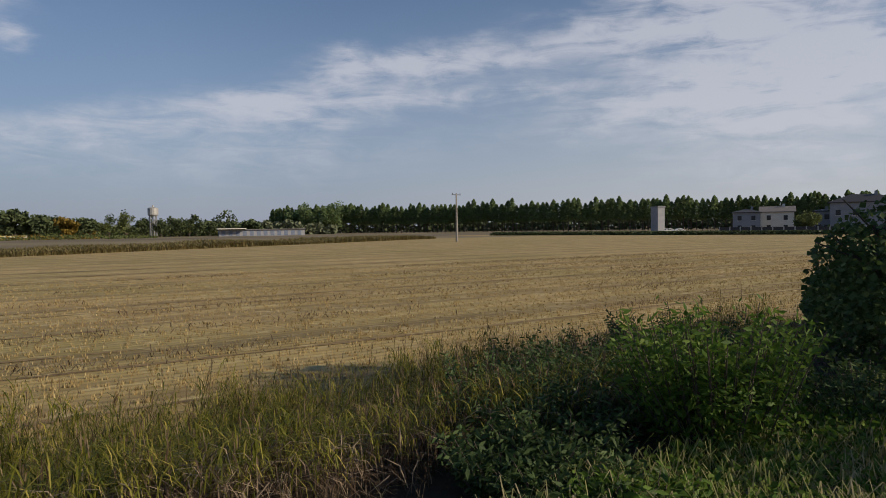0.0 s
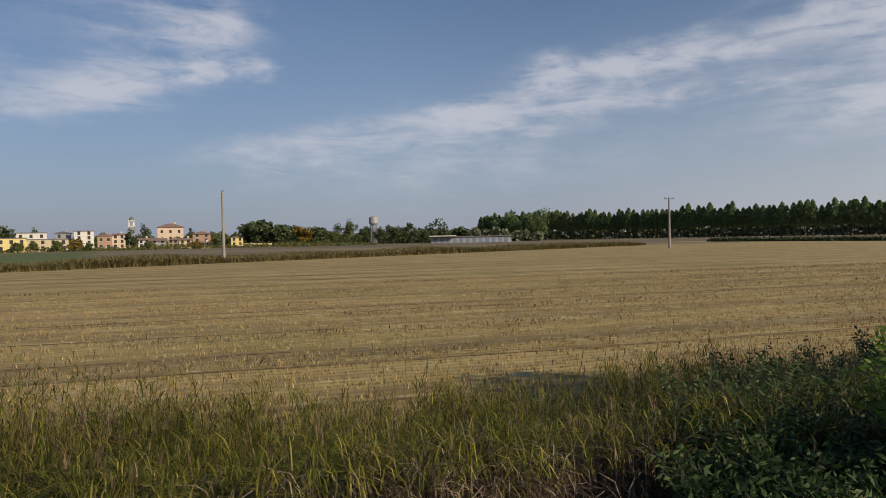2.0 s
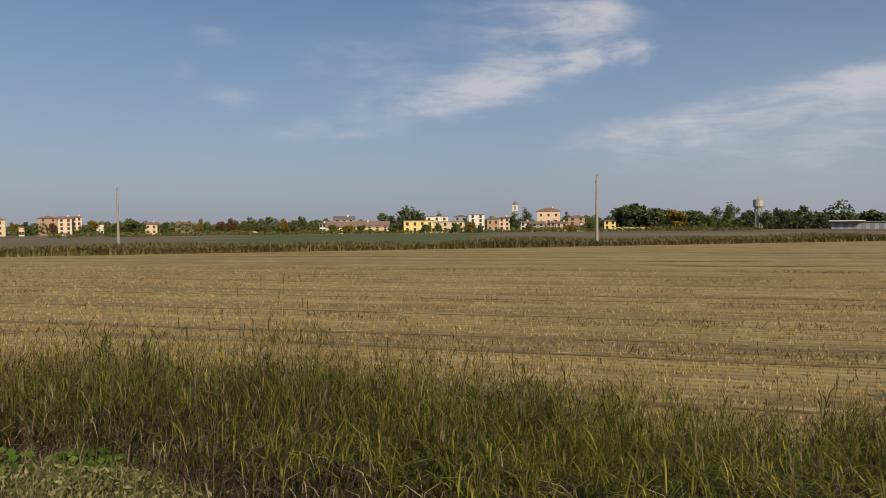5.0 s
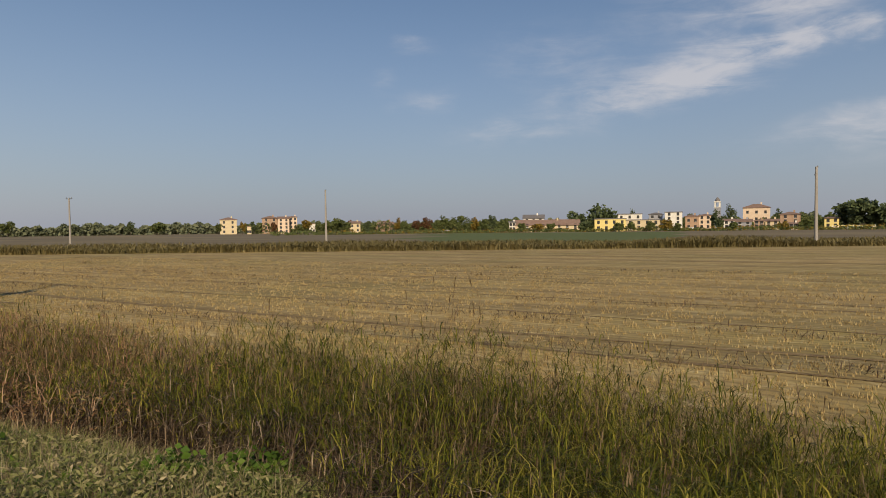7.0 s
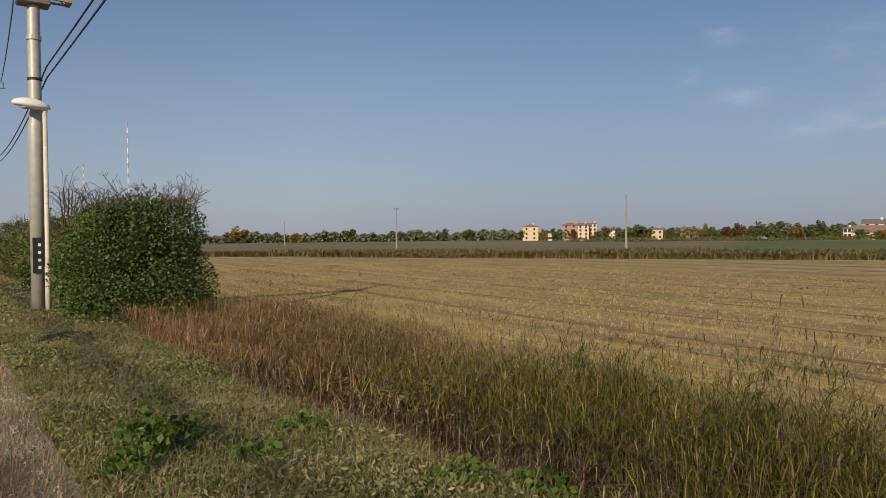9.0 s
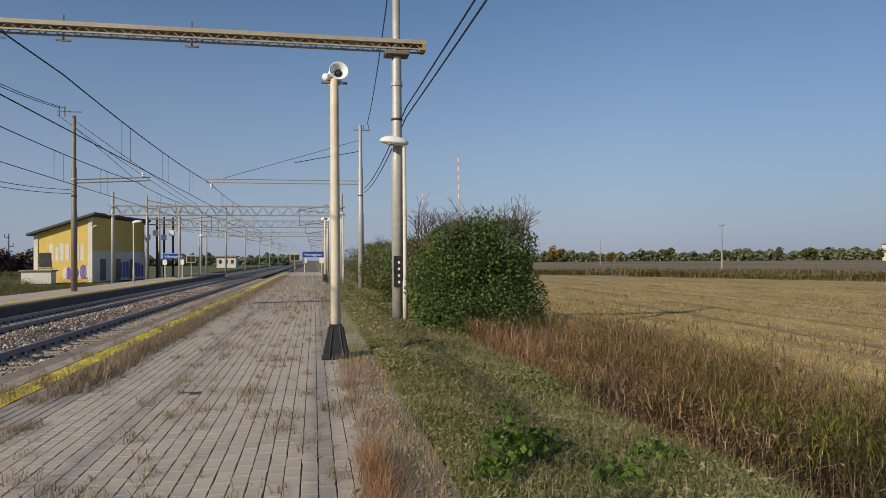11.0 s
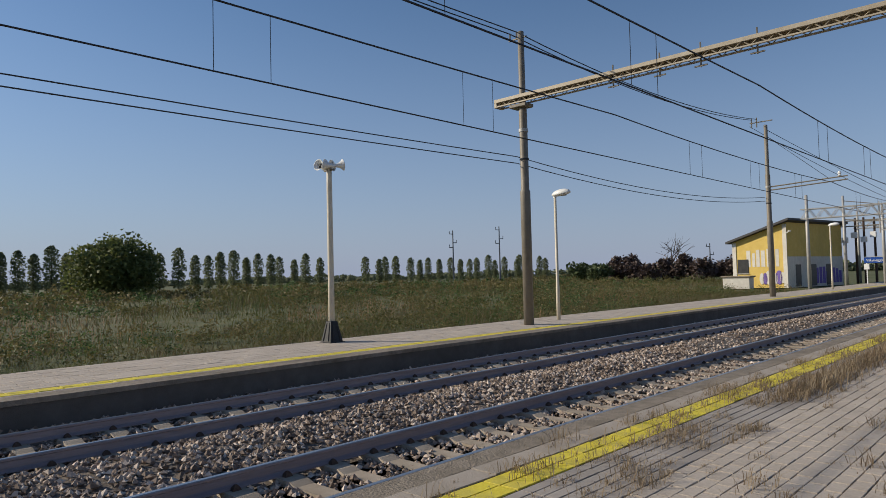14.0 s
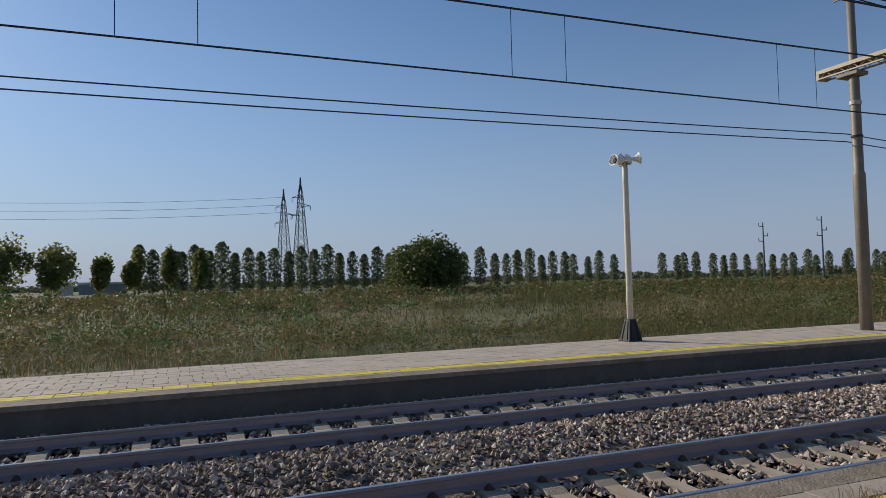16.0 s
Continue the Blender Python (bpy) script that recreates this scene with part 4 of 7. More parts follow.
part("insulator", lathe([(0.05, 6.7), (0.1, 6.75), (0.05, 6.8), (0.1, 6.88), (0.05, 7.0)], 10, at=(-9.8, 42.6, 0)), "white", cant2)


def lattice_portal(y, x0, x1, z):
    t = thing("lattice_portal", (0, 0, 0), "grey lattice girder portal over the station tracks", "portal", "lattice portals")
    for x in (x0 + 0.4, x1 - 0.3):
        part("mast", lathe([(0.17, -0.3), (0.15, 4), (0.12, z + 1.6)], 12, at=(x, y, 0)), "galv", t, smooth=True)
    part("chord", rods([((x0, y + d, zz), (x1, y + d, zz)) for d in (-0.3, 0.3) for zz in (z - 0.4, z + 0.4)], 0.045), "galv", t)
    for d in (-0.3, 0.3):
        part("lattice", lattice(x0, x1, y + d, z - 0.4, z + 0.4, 0.0, 1.1, 0.03), "galv", t)
    for x in (-10.2, -6.01):
        part("drop_post", rods([((x - 1.4, y, z + 0.6), (x - 1.4, y, z - 1.9)), ((x - 1.4, y, z - 1.6), (x, y, z - 1.9)), ((x - 1.4, y, z - 0.9), (x, y, z - 0.7))], 0.05), "galv", t)
    return t


lattice_portal(62.0, -17.2, 3.0, 6.1)
lattice_portal(88.0, -19.0, 2.8, 6.3)
lattice_portal(125.0, -19.0, 2.8, 6.4)
for k, (x, y, h) in enumerate(((-16.8, 74, 8.5), (-13.6, 74, 7.4), (-14.3, 92, 8.2), (-13.2, 108, 8), (1.9, 72, 8), (2.2, 100, 8.2), (-13.4, 140, 8.2), (2.3, 135, 8), (-13.4, 175, 8), (2.3, 175, 8), (-13.4, 215, 8), (2.3, 215, 8), (-13.4, 265, 8), (2.3, 265, 8))):
    t = thing("catenary_mast", (x, y, 0), "distant grey catenary mast with bracket arms", "mast", "distant catenary masts")
    s = 1 if x < -8 else -1
    part("pole", lathe([(0.15, -0.4), (0.14, 4), (0.1, h)], 10), "galv", t, smooth=True)
    part("bracket", rods([((0, 0, h - 1.4), (s * 3.2, 0, h - 1.1)), ((0, 0, h - 0.5), (s * 3.2, 0, h - 1.1)), ((0, 0, h - 2.3), (s * 3.2, 0, h - 2.7)), ((s * 3.2, 0, h - 1.1), (s * 3.2, 0, h - 2.7))], 0.04), "steel", t)

# wires
def wire(pts, r, label, droppers=()):
    t = thing("overhead_wire", tuple(pts[0]), label, "wire", "overhead wires")
    o = Vector(pts[0])
    part("cable", wire_mesh([Vector(p) - o for p in pts], r), "wire", t)
    for d in droppers:
        part("dropper", rods([(Vector(d[0]) - o, Vector(d[1]) - o)], 0.007, 4), "wire", t)
    return t


for cx in (-10.195, -6.01):
    for a, b in ((-26, PY), (PY, 42.5), (42.5, 62), (62, 88), (88, 125), (125, 175), (175, 265)):
        top = sag((cx, a, 6.42), (cx, b, 6.42), 0.18)
        ds = []
        if a < 60:
            y = -25.15 + 6.1 * math.ceil((a + 25.65) / 6.1)
            while y < b - 1:
                for dy in (0, 1.07):
                    u = (y + dy - a) / (b - a)
                    ds.append(((cx, y + dy, 6.42 - 0.18 * 4 * u * (1 - u)), (cx, y + dy, 5.1)))
                y += 6.1
        wire(top, 0.019, "dark messenger wire with droppers above the track", ds)
        wire([(cx - 0.03, a, 5.09), (cx - 0.03, b, 5.09)], 0.016, "dark copper contact wire above the track")
for z in (5.61, 5.38):
    wire(sag((-13.95, -30, z + 0.1), (-13.95, PY, z + 0.06), 0.25), 0.016, "dark feeder cable along the far platform masts")
    wire(sag((-13.95, PY, z + 0.06), (-13.8, 42.6, z + 0.3), 0.5), 0.016, "dark feeder cable along the far platform masts")
for z in (5.87, 5.6):
    wire(sag((2.85, -30, z + 0.15), (2.75, PY, z), 0.2), 0.018, "dark feeder cable beside the platform")
    wire(sag((2.75, PY, z), (3.2, 40.6, z + 0.1), 0.35), 0.018, "dark feeder cable beside the platform")
for dx in (-0.4, -0.12):
    wire(sag((-13.69 + dx, -28, 10.1), (-13.69 + dx, PY, 9.95), 0.35), 0.02, "dark feeder cable on top of the masts")
    wire(sag((-13.69 + dx, PY, 9.95), (-14.0 + dx, 42.6, 10.7), 0.55), 0.02, "dark feeder cable on top of the masts")
wire(sag((-14.5, 42.6, 10.3), (-10.5, 62, 6.6), 0.2), 0.016, "dark slanting feeder cable")
wire(sag((-13.6, 42.6, 10.0), (-9.5, 60, 6.4), 0.1), 0.016, "dark slanting feeder cable")
wire(sag((2.4, PY, 9.95), (3.4, 40.6, 9.8), 0.5), 0.02, "dark feeder cable on top of the masts")
wire(sag((2.3, -20, 10.2), (2.4, PY, 9.95), 0.5), 0.02, "dark feeder cable on top of the masts")

horn_pole((0.58, 11.4, 0), 4.72, 0, ((2, 0.06), (150, -0.13)))
horn_pole((-14.8, 11.08, -0.055), 4.7, 0, ((10, -0.18), (160, 0.2), (-60, 0.22), (110, -0.22)))
horn_pole((1.05, 52, 0), 4.7, 0, ((2, 0.12), (178, -0.14)))
platform_lamp((2.65, 18.0, -0.16), 4.95, -90)
platform_lamp((-14.03, 20.7, -0.055), 4.55, 90)
platform_lamp((2.2, 47, -0.1), 4.9, -90)
platform_lamp((-13.9, 57, -0.055), 4.8, 90)
platform_lamp((-13.9, 88, -0.055), 4.8, 90)


def name_sign(at, w, side):
    t = thing("station_name_sign", at, "blue station name board with white letters on posts", "sign", "station name signs")
    for x in (-w / 2 + 0.2, w / 2 - 0.2):
        part("post", boxm(x - 0.04, x + 0.04, -0.04, 0.04, 0, 2.5, bevel=0.008), "white", t)
        part("notice_case", boxm(x - 0.22, x + 0.22, -0.1, -0.045, 1.35, 1.88, bevel=0.01), "white", t, "pale notice case")
    b = part("board", boxm(-w / 2, w / 2, -0.06, 0.045, 1.95, 2.5, bevel=0.012), "sign_blue", t, "blue enamel name board")
    cu = bpy.data.curves.new("lettering", "FONT")
    cu.body, cu.size, cu.align_x, cu.align_y, cu.extrude = "Villamaggiore", 0.33, "CENTER", "CENTER", 0.006
    cu.materials.append(M["white"])
    tx = new("lettering", cu)
    tx.parent = b
    tx.matrix_basis = pose(0, -0.068, 2.2, 90, 0, 0)
    part("cap", boxm(-w / 2 - 0.03, w / 2 + 0.03, -0.08, 0.06, 2.505, 2.56), "galv", t)
    c = thing("indicator_box", (at[0] + side * (w / 2 + 0.75), at[1] - 0.4, at[2]), "dark square indicator box with pale frame on a post", "indicator", "indicator boxes")
    part("post", boxm(-0.04, 0.04, 0.06, 0.14, 0, 2.2), "galv", c)
    f = part("frame", boxm(-0.48, 0.48, -0.05, 0.055, 1.55, 2.3, bevel=0.02), "pl_cream", c)
    for x in (-0.22, 0.22):
        part("panel", boxm(x - 0.19, x + 0.19, -0.07, -0.055, 1.63, 2.22), "black", f)


name_sign((0.1, 69, 0), 2.1, -1)
name_sign((-14.2, 74, -0.055), 2.1, 1)

# ---- yellow relay building by the far platform ----
def relay_building():
    t = thing("relay_building", (-21.3, 71.5, -0.35), "yellow and white block with a sloping dark roof and graffiti", "building", yaw=-9)
    L, W, H0, H1 = 12.5, 5.6, 4.75, 6.5
    v = [(-W, 0, 0), (0, 0, 0), (0, 0, H1), (-W, 0, H0), (-W, L, 0), (0, L, 0), (0, L, H1), (-W, L, H0)]
    f = [(0, 1, 2, 3), (1, 5, 6, 2), (5, 4, 7, 6), (4, 0, 3, 7), (3, 2, 6, 7)]
    add_mesh("wall", v, f, "plaster_yellow", t)
    part("side_dado", boxm(-0.02, 0.025, 0.02, L + 0.03, 0.0, 3.1), "plaster_white", t, "white lower side wall, dirty and tagged")
    for x, w, h in ((-3.95, 0.42, 1.7), (-3.4, 0.3, 1.4), (-2.95, 0.36, 1.75), (-2.42, 0.4, 1.65), (-1.9, 0.28, 1.8), (-1.45, 0.38, 1.6), (-0.98, 0.34, 1.75)):
        part("faded_letter", boxm(x - w / 2, x + w / 2, -0.018, 0.01, 2.15, 2.15 + h), "plaster_white", t, "faded white painted bar")
    for x in (-W + 0.15, -0.17):
        part("pilaster", boxm(x - 0.2, x + 0.2, -0.07, 0.0, 0, H0 + (H1 - H0) * (x + W) / W - 0.1), "plaster_white", t)
    bm = bmesh.new()
    s = (H1 - H0) / W
    for x0, x1 in ((-W - 0.5, 0.5),):
        q = [(x0, -0.6, H0 + (x0 + W) * s + 0.02), (x1, -0.6, H0 + (x1 + W) * s + 0.02), (x1, L + 0.6, H0 + (x1 + W) * s + 0.02), (x0, L + 0.6, H0 + (x0 + W) * s + 0.02)]
        lo = [bm.verts.new(p) for p in q]
        hi = [bm.verts.new((p[0], p[1], p[2] + 0.22)) for p in q]
        bm.faces.new(lo[::-1])
        bm.faces.new(hi)
        for k in range(4):
            bm.faces.new((lo[k], lo[(k + 1) % 4], hi[(k + 1) % 4], hi[k]))
    part("roof", bm, "roof_dark", t, "dark overhanging roof")
    for x, z, w, h in ((-4.55, 1.5, 1.15, 1.45),):
        wd = part("window", boxm(x - w / 2, x + w / 2, -0.06, 0.02, z, z + h), "pane_dark", t)
        part("window_sill", boxm(x - w / 2 - 0.06, x + w / 2 + 0.06, -0.1, -0.03, z - 0.07, z), "plaster_white", wd)
    for k in range(3):
        part("door", boxm(0.02, 0.06, 1.6 + k * 3.4, 2.7 + k * 3.4, 0.1, 2.3), "pane_dark", t)
    rg = random.Random(4)
    for k in range(7):
        x = -2.6 + 0.35 * k
        bm = bmesh.new()
        bmesh.ops.create_cone(bm, segments=12, radius1=0.3, radius2=0.3, depth=0.03, cap_ends=True, matrix=Matrix.Translation((x, -0.045, 0.9 + 0.15 * rg.random())) @ pose(0, 0, 0, 90, 0, 0) @ Matrix.Diagonal((0.75 + 0.5 * rg.random(), 1.6 + rg.random(), 1, 1)))
        part("graffiti", bm, "graffiti" if k % 2 else "plaster_white", t)
    for k in range(9):
        part("graffiti", boxm(0.03, 0.045, 5.2 + k * 0.78, 5.8 + k * 0.78, 0.3, 1.5 + 0.6 * rg.random()), "graffiti", t)
    part("lamp_arm", rods([((0, 0, 5.4), (0.5, -0.4, 5.6))], 0.03), "white", t)
    part("wall_lamp", lathe([(0.04, 0), (0.16, 0.05), (0.14, 0.12)], 10, at=(0.55, -0.45, 5.5)), "white", t)
    return t


relay_building()
part_hut = thing("utility_box", (-25.2, 69, -0.35), "low white masonry box with grey lid", "box")
part("body", boxm(-1.3, 1.3, -0.6, 0.6, 0, 1.15, bevel=0.03), "plaster_white", part_hut)
part("lid", boxm(-1.45, 1.45, -0.75, 0.75, 1.15, 1.3, bevel=0.03), "edge", part_hut)

hut = thing("track_hut", (-24, 199, -0.3), "small white lineside hut with tiled roof", "hut")
part("wall", boxm(-2.6, 2.6, -3, 3, 0, 2.9), "plaster_white", hut)
part("roof", boxm(-2.95, 2.95, -3.4, 3.4, 2.9, 3.3, bevel=0.1), "edge", hut)
for x in (-1.6, 0, 1.6):
    part("window", boxm(x - 0.35, x + 0.35, -3.05, -2.95, 1.2, 2.2), "pane_dark", hut)

sub = thing("transformer_rack", (-17.6, 84, -0.3), "cluster of rusty steel posts carrying white transformer boxes", "transformer")
for k, x in enumerate((-1.4, -0.5, 0.4, 1.3)):
    part("post", lathe([(0.13, 0), (0.11, 7.2)], 8, at=(x, 0.5 * (k % 2), 0)), "clip", sub)
    part("box", boxm(x - 0.28, x + 0.28, -0.4, 0.1, 4.5 + 0.5 * (k % 2), 5.1 + 0.5 * (k % 2), bevel=0.03), "white", sub)
part("cross_arm", rods([((-2.2, 0, 6.9), (2.2, 0, 6.9)), ((-2.2, 0, 6.3), (2.2, 0, 6.3))], 0.07), "steel", sub)

# ---- power line pylons, poles and masts ----
def pylon(at, h, yaw):
    t = thing("lattice_pylon", at, "tall dark steel lattice electricity pylon", "pylon", "lattice pylons", yaw)
    def hw(z):
        return 2.6 * (1 - z / h) ** 1.0 * 0.9 + 0.22 if z < h * 0.86 else 0.25 * (h - z) / (h * 0.14) + 0.06
    zs = [h * k / 14 for k in range(15)]
    legs, br = [], []
    for sx, sy in ((-1, -1), (1, -1), (1, 1), (-1, 1)):
        legs += [((sx * hw(a), sy * hw(a), a), (sx * hw(b), sy * hw(b), b)) for a, b in zip(zs, zs[1:])]
    for a, b in zip(zs, zs[1:]):
        for s in (-1, 1):
            for i in (-1, 1):
                br += [((i * hw(a), s * hw(a), a), (-i * hw(b), s * hw(b), b)), ((s * hw(a), i * hw(a), a), (s * hw(b), -i * hw(b), b))]
    part("leg", rods(legs, 0.13, 4), "pylon", t)
    part("bracing", rods(br, 0.07, 4), "pylon", t)
    for z, w, s in ((h * 0.82, 2.8, -1), (h * 0.74, 3.2, 1), (h * 0.66, 3.2, -1)):
        part("cross_arm", rods([((0, 0, z), (s * w, 0, z)), ((0, 0, z + 1.0), (s * w, 0, z))], 0.1, 4), "pylon", t)
        part("insulator", lathe([(0.12, -1.4), (0.12, 0)], 6, at=(s * w, 0, z)), "insul", t)
    return t


pylon(polar(80.24, 217, -0.4), 35.6, 60)
pylon(polar(81.62, 236, -0.4), 34.5, 60)
for k in range(3):
    z = 26 + 2.6 * k
    wire(sag(polar(81.6, 236, z), polar(118, 300, z + 2), 3), 0.05, "distant high voltage conductor")
for yw, d, h in ((42.8, 165, 13.2), (38.85, 165, 13.9), (22.0, 190, 9)):
    t = thing("line_pole", polar(yw, d, -0.4), "slim grey power pole with short side arms", "pole", "distant power poles", yw + 60)
    part("pole", lathe([(0.22, 0), (0.12, h)], 8), "pylon", t)
    for x0, x1, dz, tip in ((-1.9, 0.2, 4.2, -1.8), (-0.2, 1.9, 3.0, 1.8), (-1.7, 0.2, 0.9, -1.6)):
        arm = part("cross_arm", rods([((x0, 0, h - dz), (x1, 0, h - dz))], 0.09, 4), "pylon", t)
        part("insulator", rods([((tip, 0, h - dz), (tip, 0, h - dz + 0.7))], 0.09, 4), "pylon", arm)
for (x, y), h, k in (((87, -2.7), 8.9, 0), ((96, 73), 9.4, 0), ((86, 130), 9.4, 1), ((109, 244), 9.4, 0), ((94, -75), 8.6, 1)):
    z = float(ground_z(x, y))
    t = thing("field_power_pole", (x, y, z), "grey concrete power pole at the field margin", "pole", "field power poles")
    part("pole", lathe([(0.24, 0), (0.2, 2), (0.13, h)], 10), "wood_pole", t)
    if k:
        part("cross_arm", boxm(-0.05, 0.05, -1.0, 1.0, h - 0.25, h - 0.12), "pylon", t)
    for j in range(3):
        part("insulator", lathe([(0.05, 0), (0.09, 0.06), (0.05, 0.22)], 8, at=(0.0, (j - 1) * (0.85 if k else 0.12), h - 0.1 - (0 if k else 0.45 * j))), "insul", t)
for yw, d, h in ((-12.24, 692, 112), (-9.17, 1000, 104)):
    t = thing("radio_mast", polar(yw, d, -1), "very tall thin red and white radio mast", "mast", "radio masts")
    n = 24
    for k in range(n):
        z0, z1 = h * k / n, h * (k + 1) / n
        part("section", lathe([(0.5, z0), (0.5, z1)], 6), "mast_red" if k % 2 else "white", t)

# ---- vegetation: things ----
def limbs(n, h, spread, r, levels=2, seed=1, lift=0.6):
    """Tapered trunk with forking limbs."""
    rg = random.Random(seed)
    bm = bmesh.new()
    tips = []

    def grow(p, d, length, rad, lev):
        q = p + d * length
        b_rod(bm, p, q, rad, 6 if lev == 0 else 4, rad * 0.62)
        tips.append(q)
        if lev < levels:
            for _ in range(n if lev == 0 else 3):
                e = (d * lift + Vector((rg.uniform(-1, 1), rg.uniform(-1, 1), rg.uniform(-0.1, 0.8))) * spread).normalized()
                grow(p.lerp(q, rg.uniform(0.55, 1.0)), e, length * rg.uniform(0.5, 0.8), rad * 0.5, lev + 1)

    grow(Vector((0, 0, -0.1)), Vector((rg.uniform(-0.08, 0.08), rg.uniform(-0.08, 0.08), 1)).normalized(), h, r, 0)
    return bm, tips


def tree(name, at, h, w, mat, label, group, n=900, leaf=0.5, trunk=0.3, seed=1, clumps=16, category="tree"):
    t = thing(name, at, label, category, group)
    bm, _ = limbs(5, h * trunk * 1.3, 0.9, h * 0.022, 2, seed)
    part("trunk", bm, "bark", t)
    c = crown_points(n, (0, 0, h * (0.5 + trunk / 2)), (w / 2, w / 2, h * (0.5 - trunk / 2)), clumps)
    leaves("crown", c, rng.uniform(0.6, 1.3, len(c)) * leaf, mat, t)
    return t


def poplar(at, h, w, label, mat="poplar", n=520):
    t = thing("lombardy_poplar", at, label, "tree", "row of poplars")
    part("trunk", lathe([(0.22, -0.3), (0.18, h * 0.3), (0.04, h * 0.85)], 8), "bark", t)
    u = rng.random(n)
    z = h * (0.04 + 0.96 * u)
    prof = np.interp(u, [0, 0.1, 0.3, 0.7, 0.9, 1.0], [0.75, 0.9, 1.0, 0.98, 0.78, 0.22]) * w / 2
    a = rng.uniform(0, 6.28, n)
    r = prof * np.sqrt(rng.random(n)) * (1 + 0.12 * np.sin(3 * a + z * 0.8))
    p = np.stack([r * np.cos(a), r * np.sin(a), z], 1)
    leaves("crown", p, rng.uniform(0.28, 0.6, n), mat, t, elong=2.0)
    return t


pops = [poplar((-190, -2000 - 10 * k, -0.4), 1.0 * hh, ww, "dark green slender Lombardy poplar", n=1100) for k, (hh, ww) in enumerate(((13.4, 4.2), (12.6, 3.8), (14, 4.5), (11.8, 3.5)))]
made_pops = 0
y = -9.0
while y < 276:
    if not 141 < y < 156:
        p = pops[made_pops % 4]
        s = rng.uniform(0.88, 1.08) * np.interp(y, [0, 60, 150], [0.92, 0.86, 0.76])
        m = pose(-190 + rng.normal(0, 1.2), y, -0.4, 0, 0, rng.uniform(0, 360))
        if made_pops < 4:
            p.matrix_basis = m
            p.scale = (s, s, s)
        else:
            c = copy_thing(p, m)
            c.scale = (s, s, s)
        made_pops += 1
    y += rng.uniform(0.92, 1.1) * np.interp(y, [0, 60, 150, 260], [3.3, 3.9, 5.2, 6.6])

for yw, d, w, hh, mt in ((95.2, 215, 12, 3.6, "pl_grey"), (97.8, 220, 5, 3.8, "pl_white"), (89.6, 225, 7, 3.2, "pl_grey"), (86.5, 222, 4, 3.0, "pl_white")):
    t = thing("farm_building", polar(yw, d, -0.4), "low pale farm building behind the poplars", "building", "farm buildings", yw)
    part("wall", boxm(-w / 2, w / 2, 0, 6, 0, hh - 0.6), mt, t)
    part("roof", boxm(-w / 2 - 0.4, w / 2 + 0.4, -0.5, 6.4, hh - 0.6, hh, bevel=0.08), "pl_white", t)
# broad trees on the meadow side
tree("walnut_tree", polar(69.9, 100, -0.9), 9.7, 13.5, "tree_mid", "broad spreading dark green tree on the meadow", "", n=9000, leaf=0.36, trunk=0.03, seed=5, clumps=44)
for k, (yw, d, h, w) in enumerate(((98.3, 160, 13.4, 10), (101.3, 165, 13.2, 11), (104.5, 162, 13.6, 10), (95.3, 168, 10, 5), (93.0, 168, 11, 5), (90.4, 172, 12, 5), (88.0, 172, 11.5, 5))):
    tree("meadow_tree", polar(yw, d, -0.4), h, w, "tree_hazy", "yellowing green tree behind the meadow", "meadow trees", n=2600, leaf=0.5, trunk=0.04, seed=20 + k)
for k in range(11):
    tree("hedge_shrub", polar(18.5 + 1.35 * k, 118 + 2 * (k % 3), -0.4), 4.6 + 0.7 * math.sin(k * 1.9), 4.8, "purple_hedge" if k < 9 else "tree_dark", "dense purple brown shrub in a hedge", "purple brown hedge", n=900, leaf=0.4, trunk=0.02, seed=40 + k, category="shrub")
bt = thing("bare_tree", polar(24.9, 130, -0.4), "bare leafless grey tree behind the hedge", "tree")
bm, tips = limbs(7, 4.5, 1.0, 0.2, 3, 11)
part("trunk", bm, "bark", bt)

# ---- far side of the stubble field ----


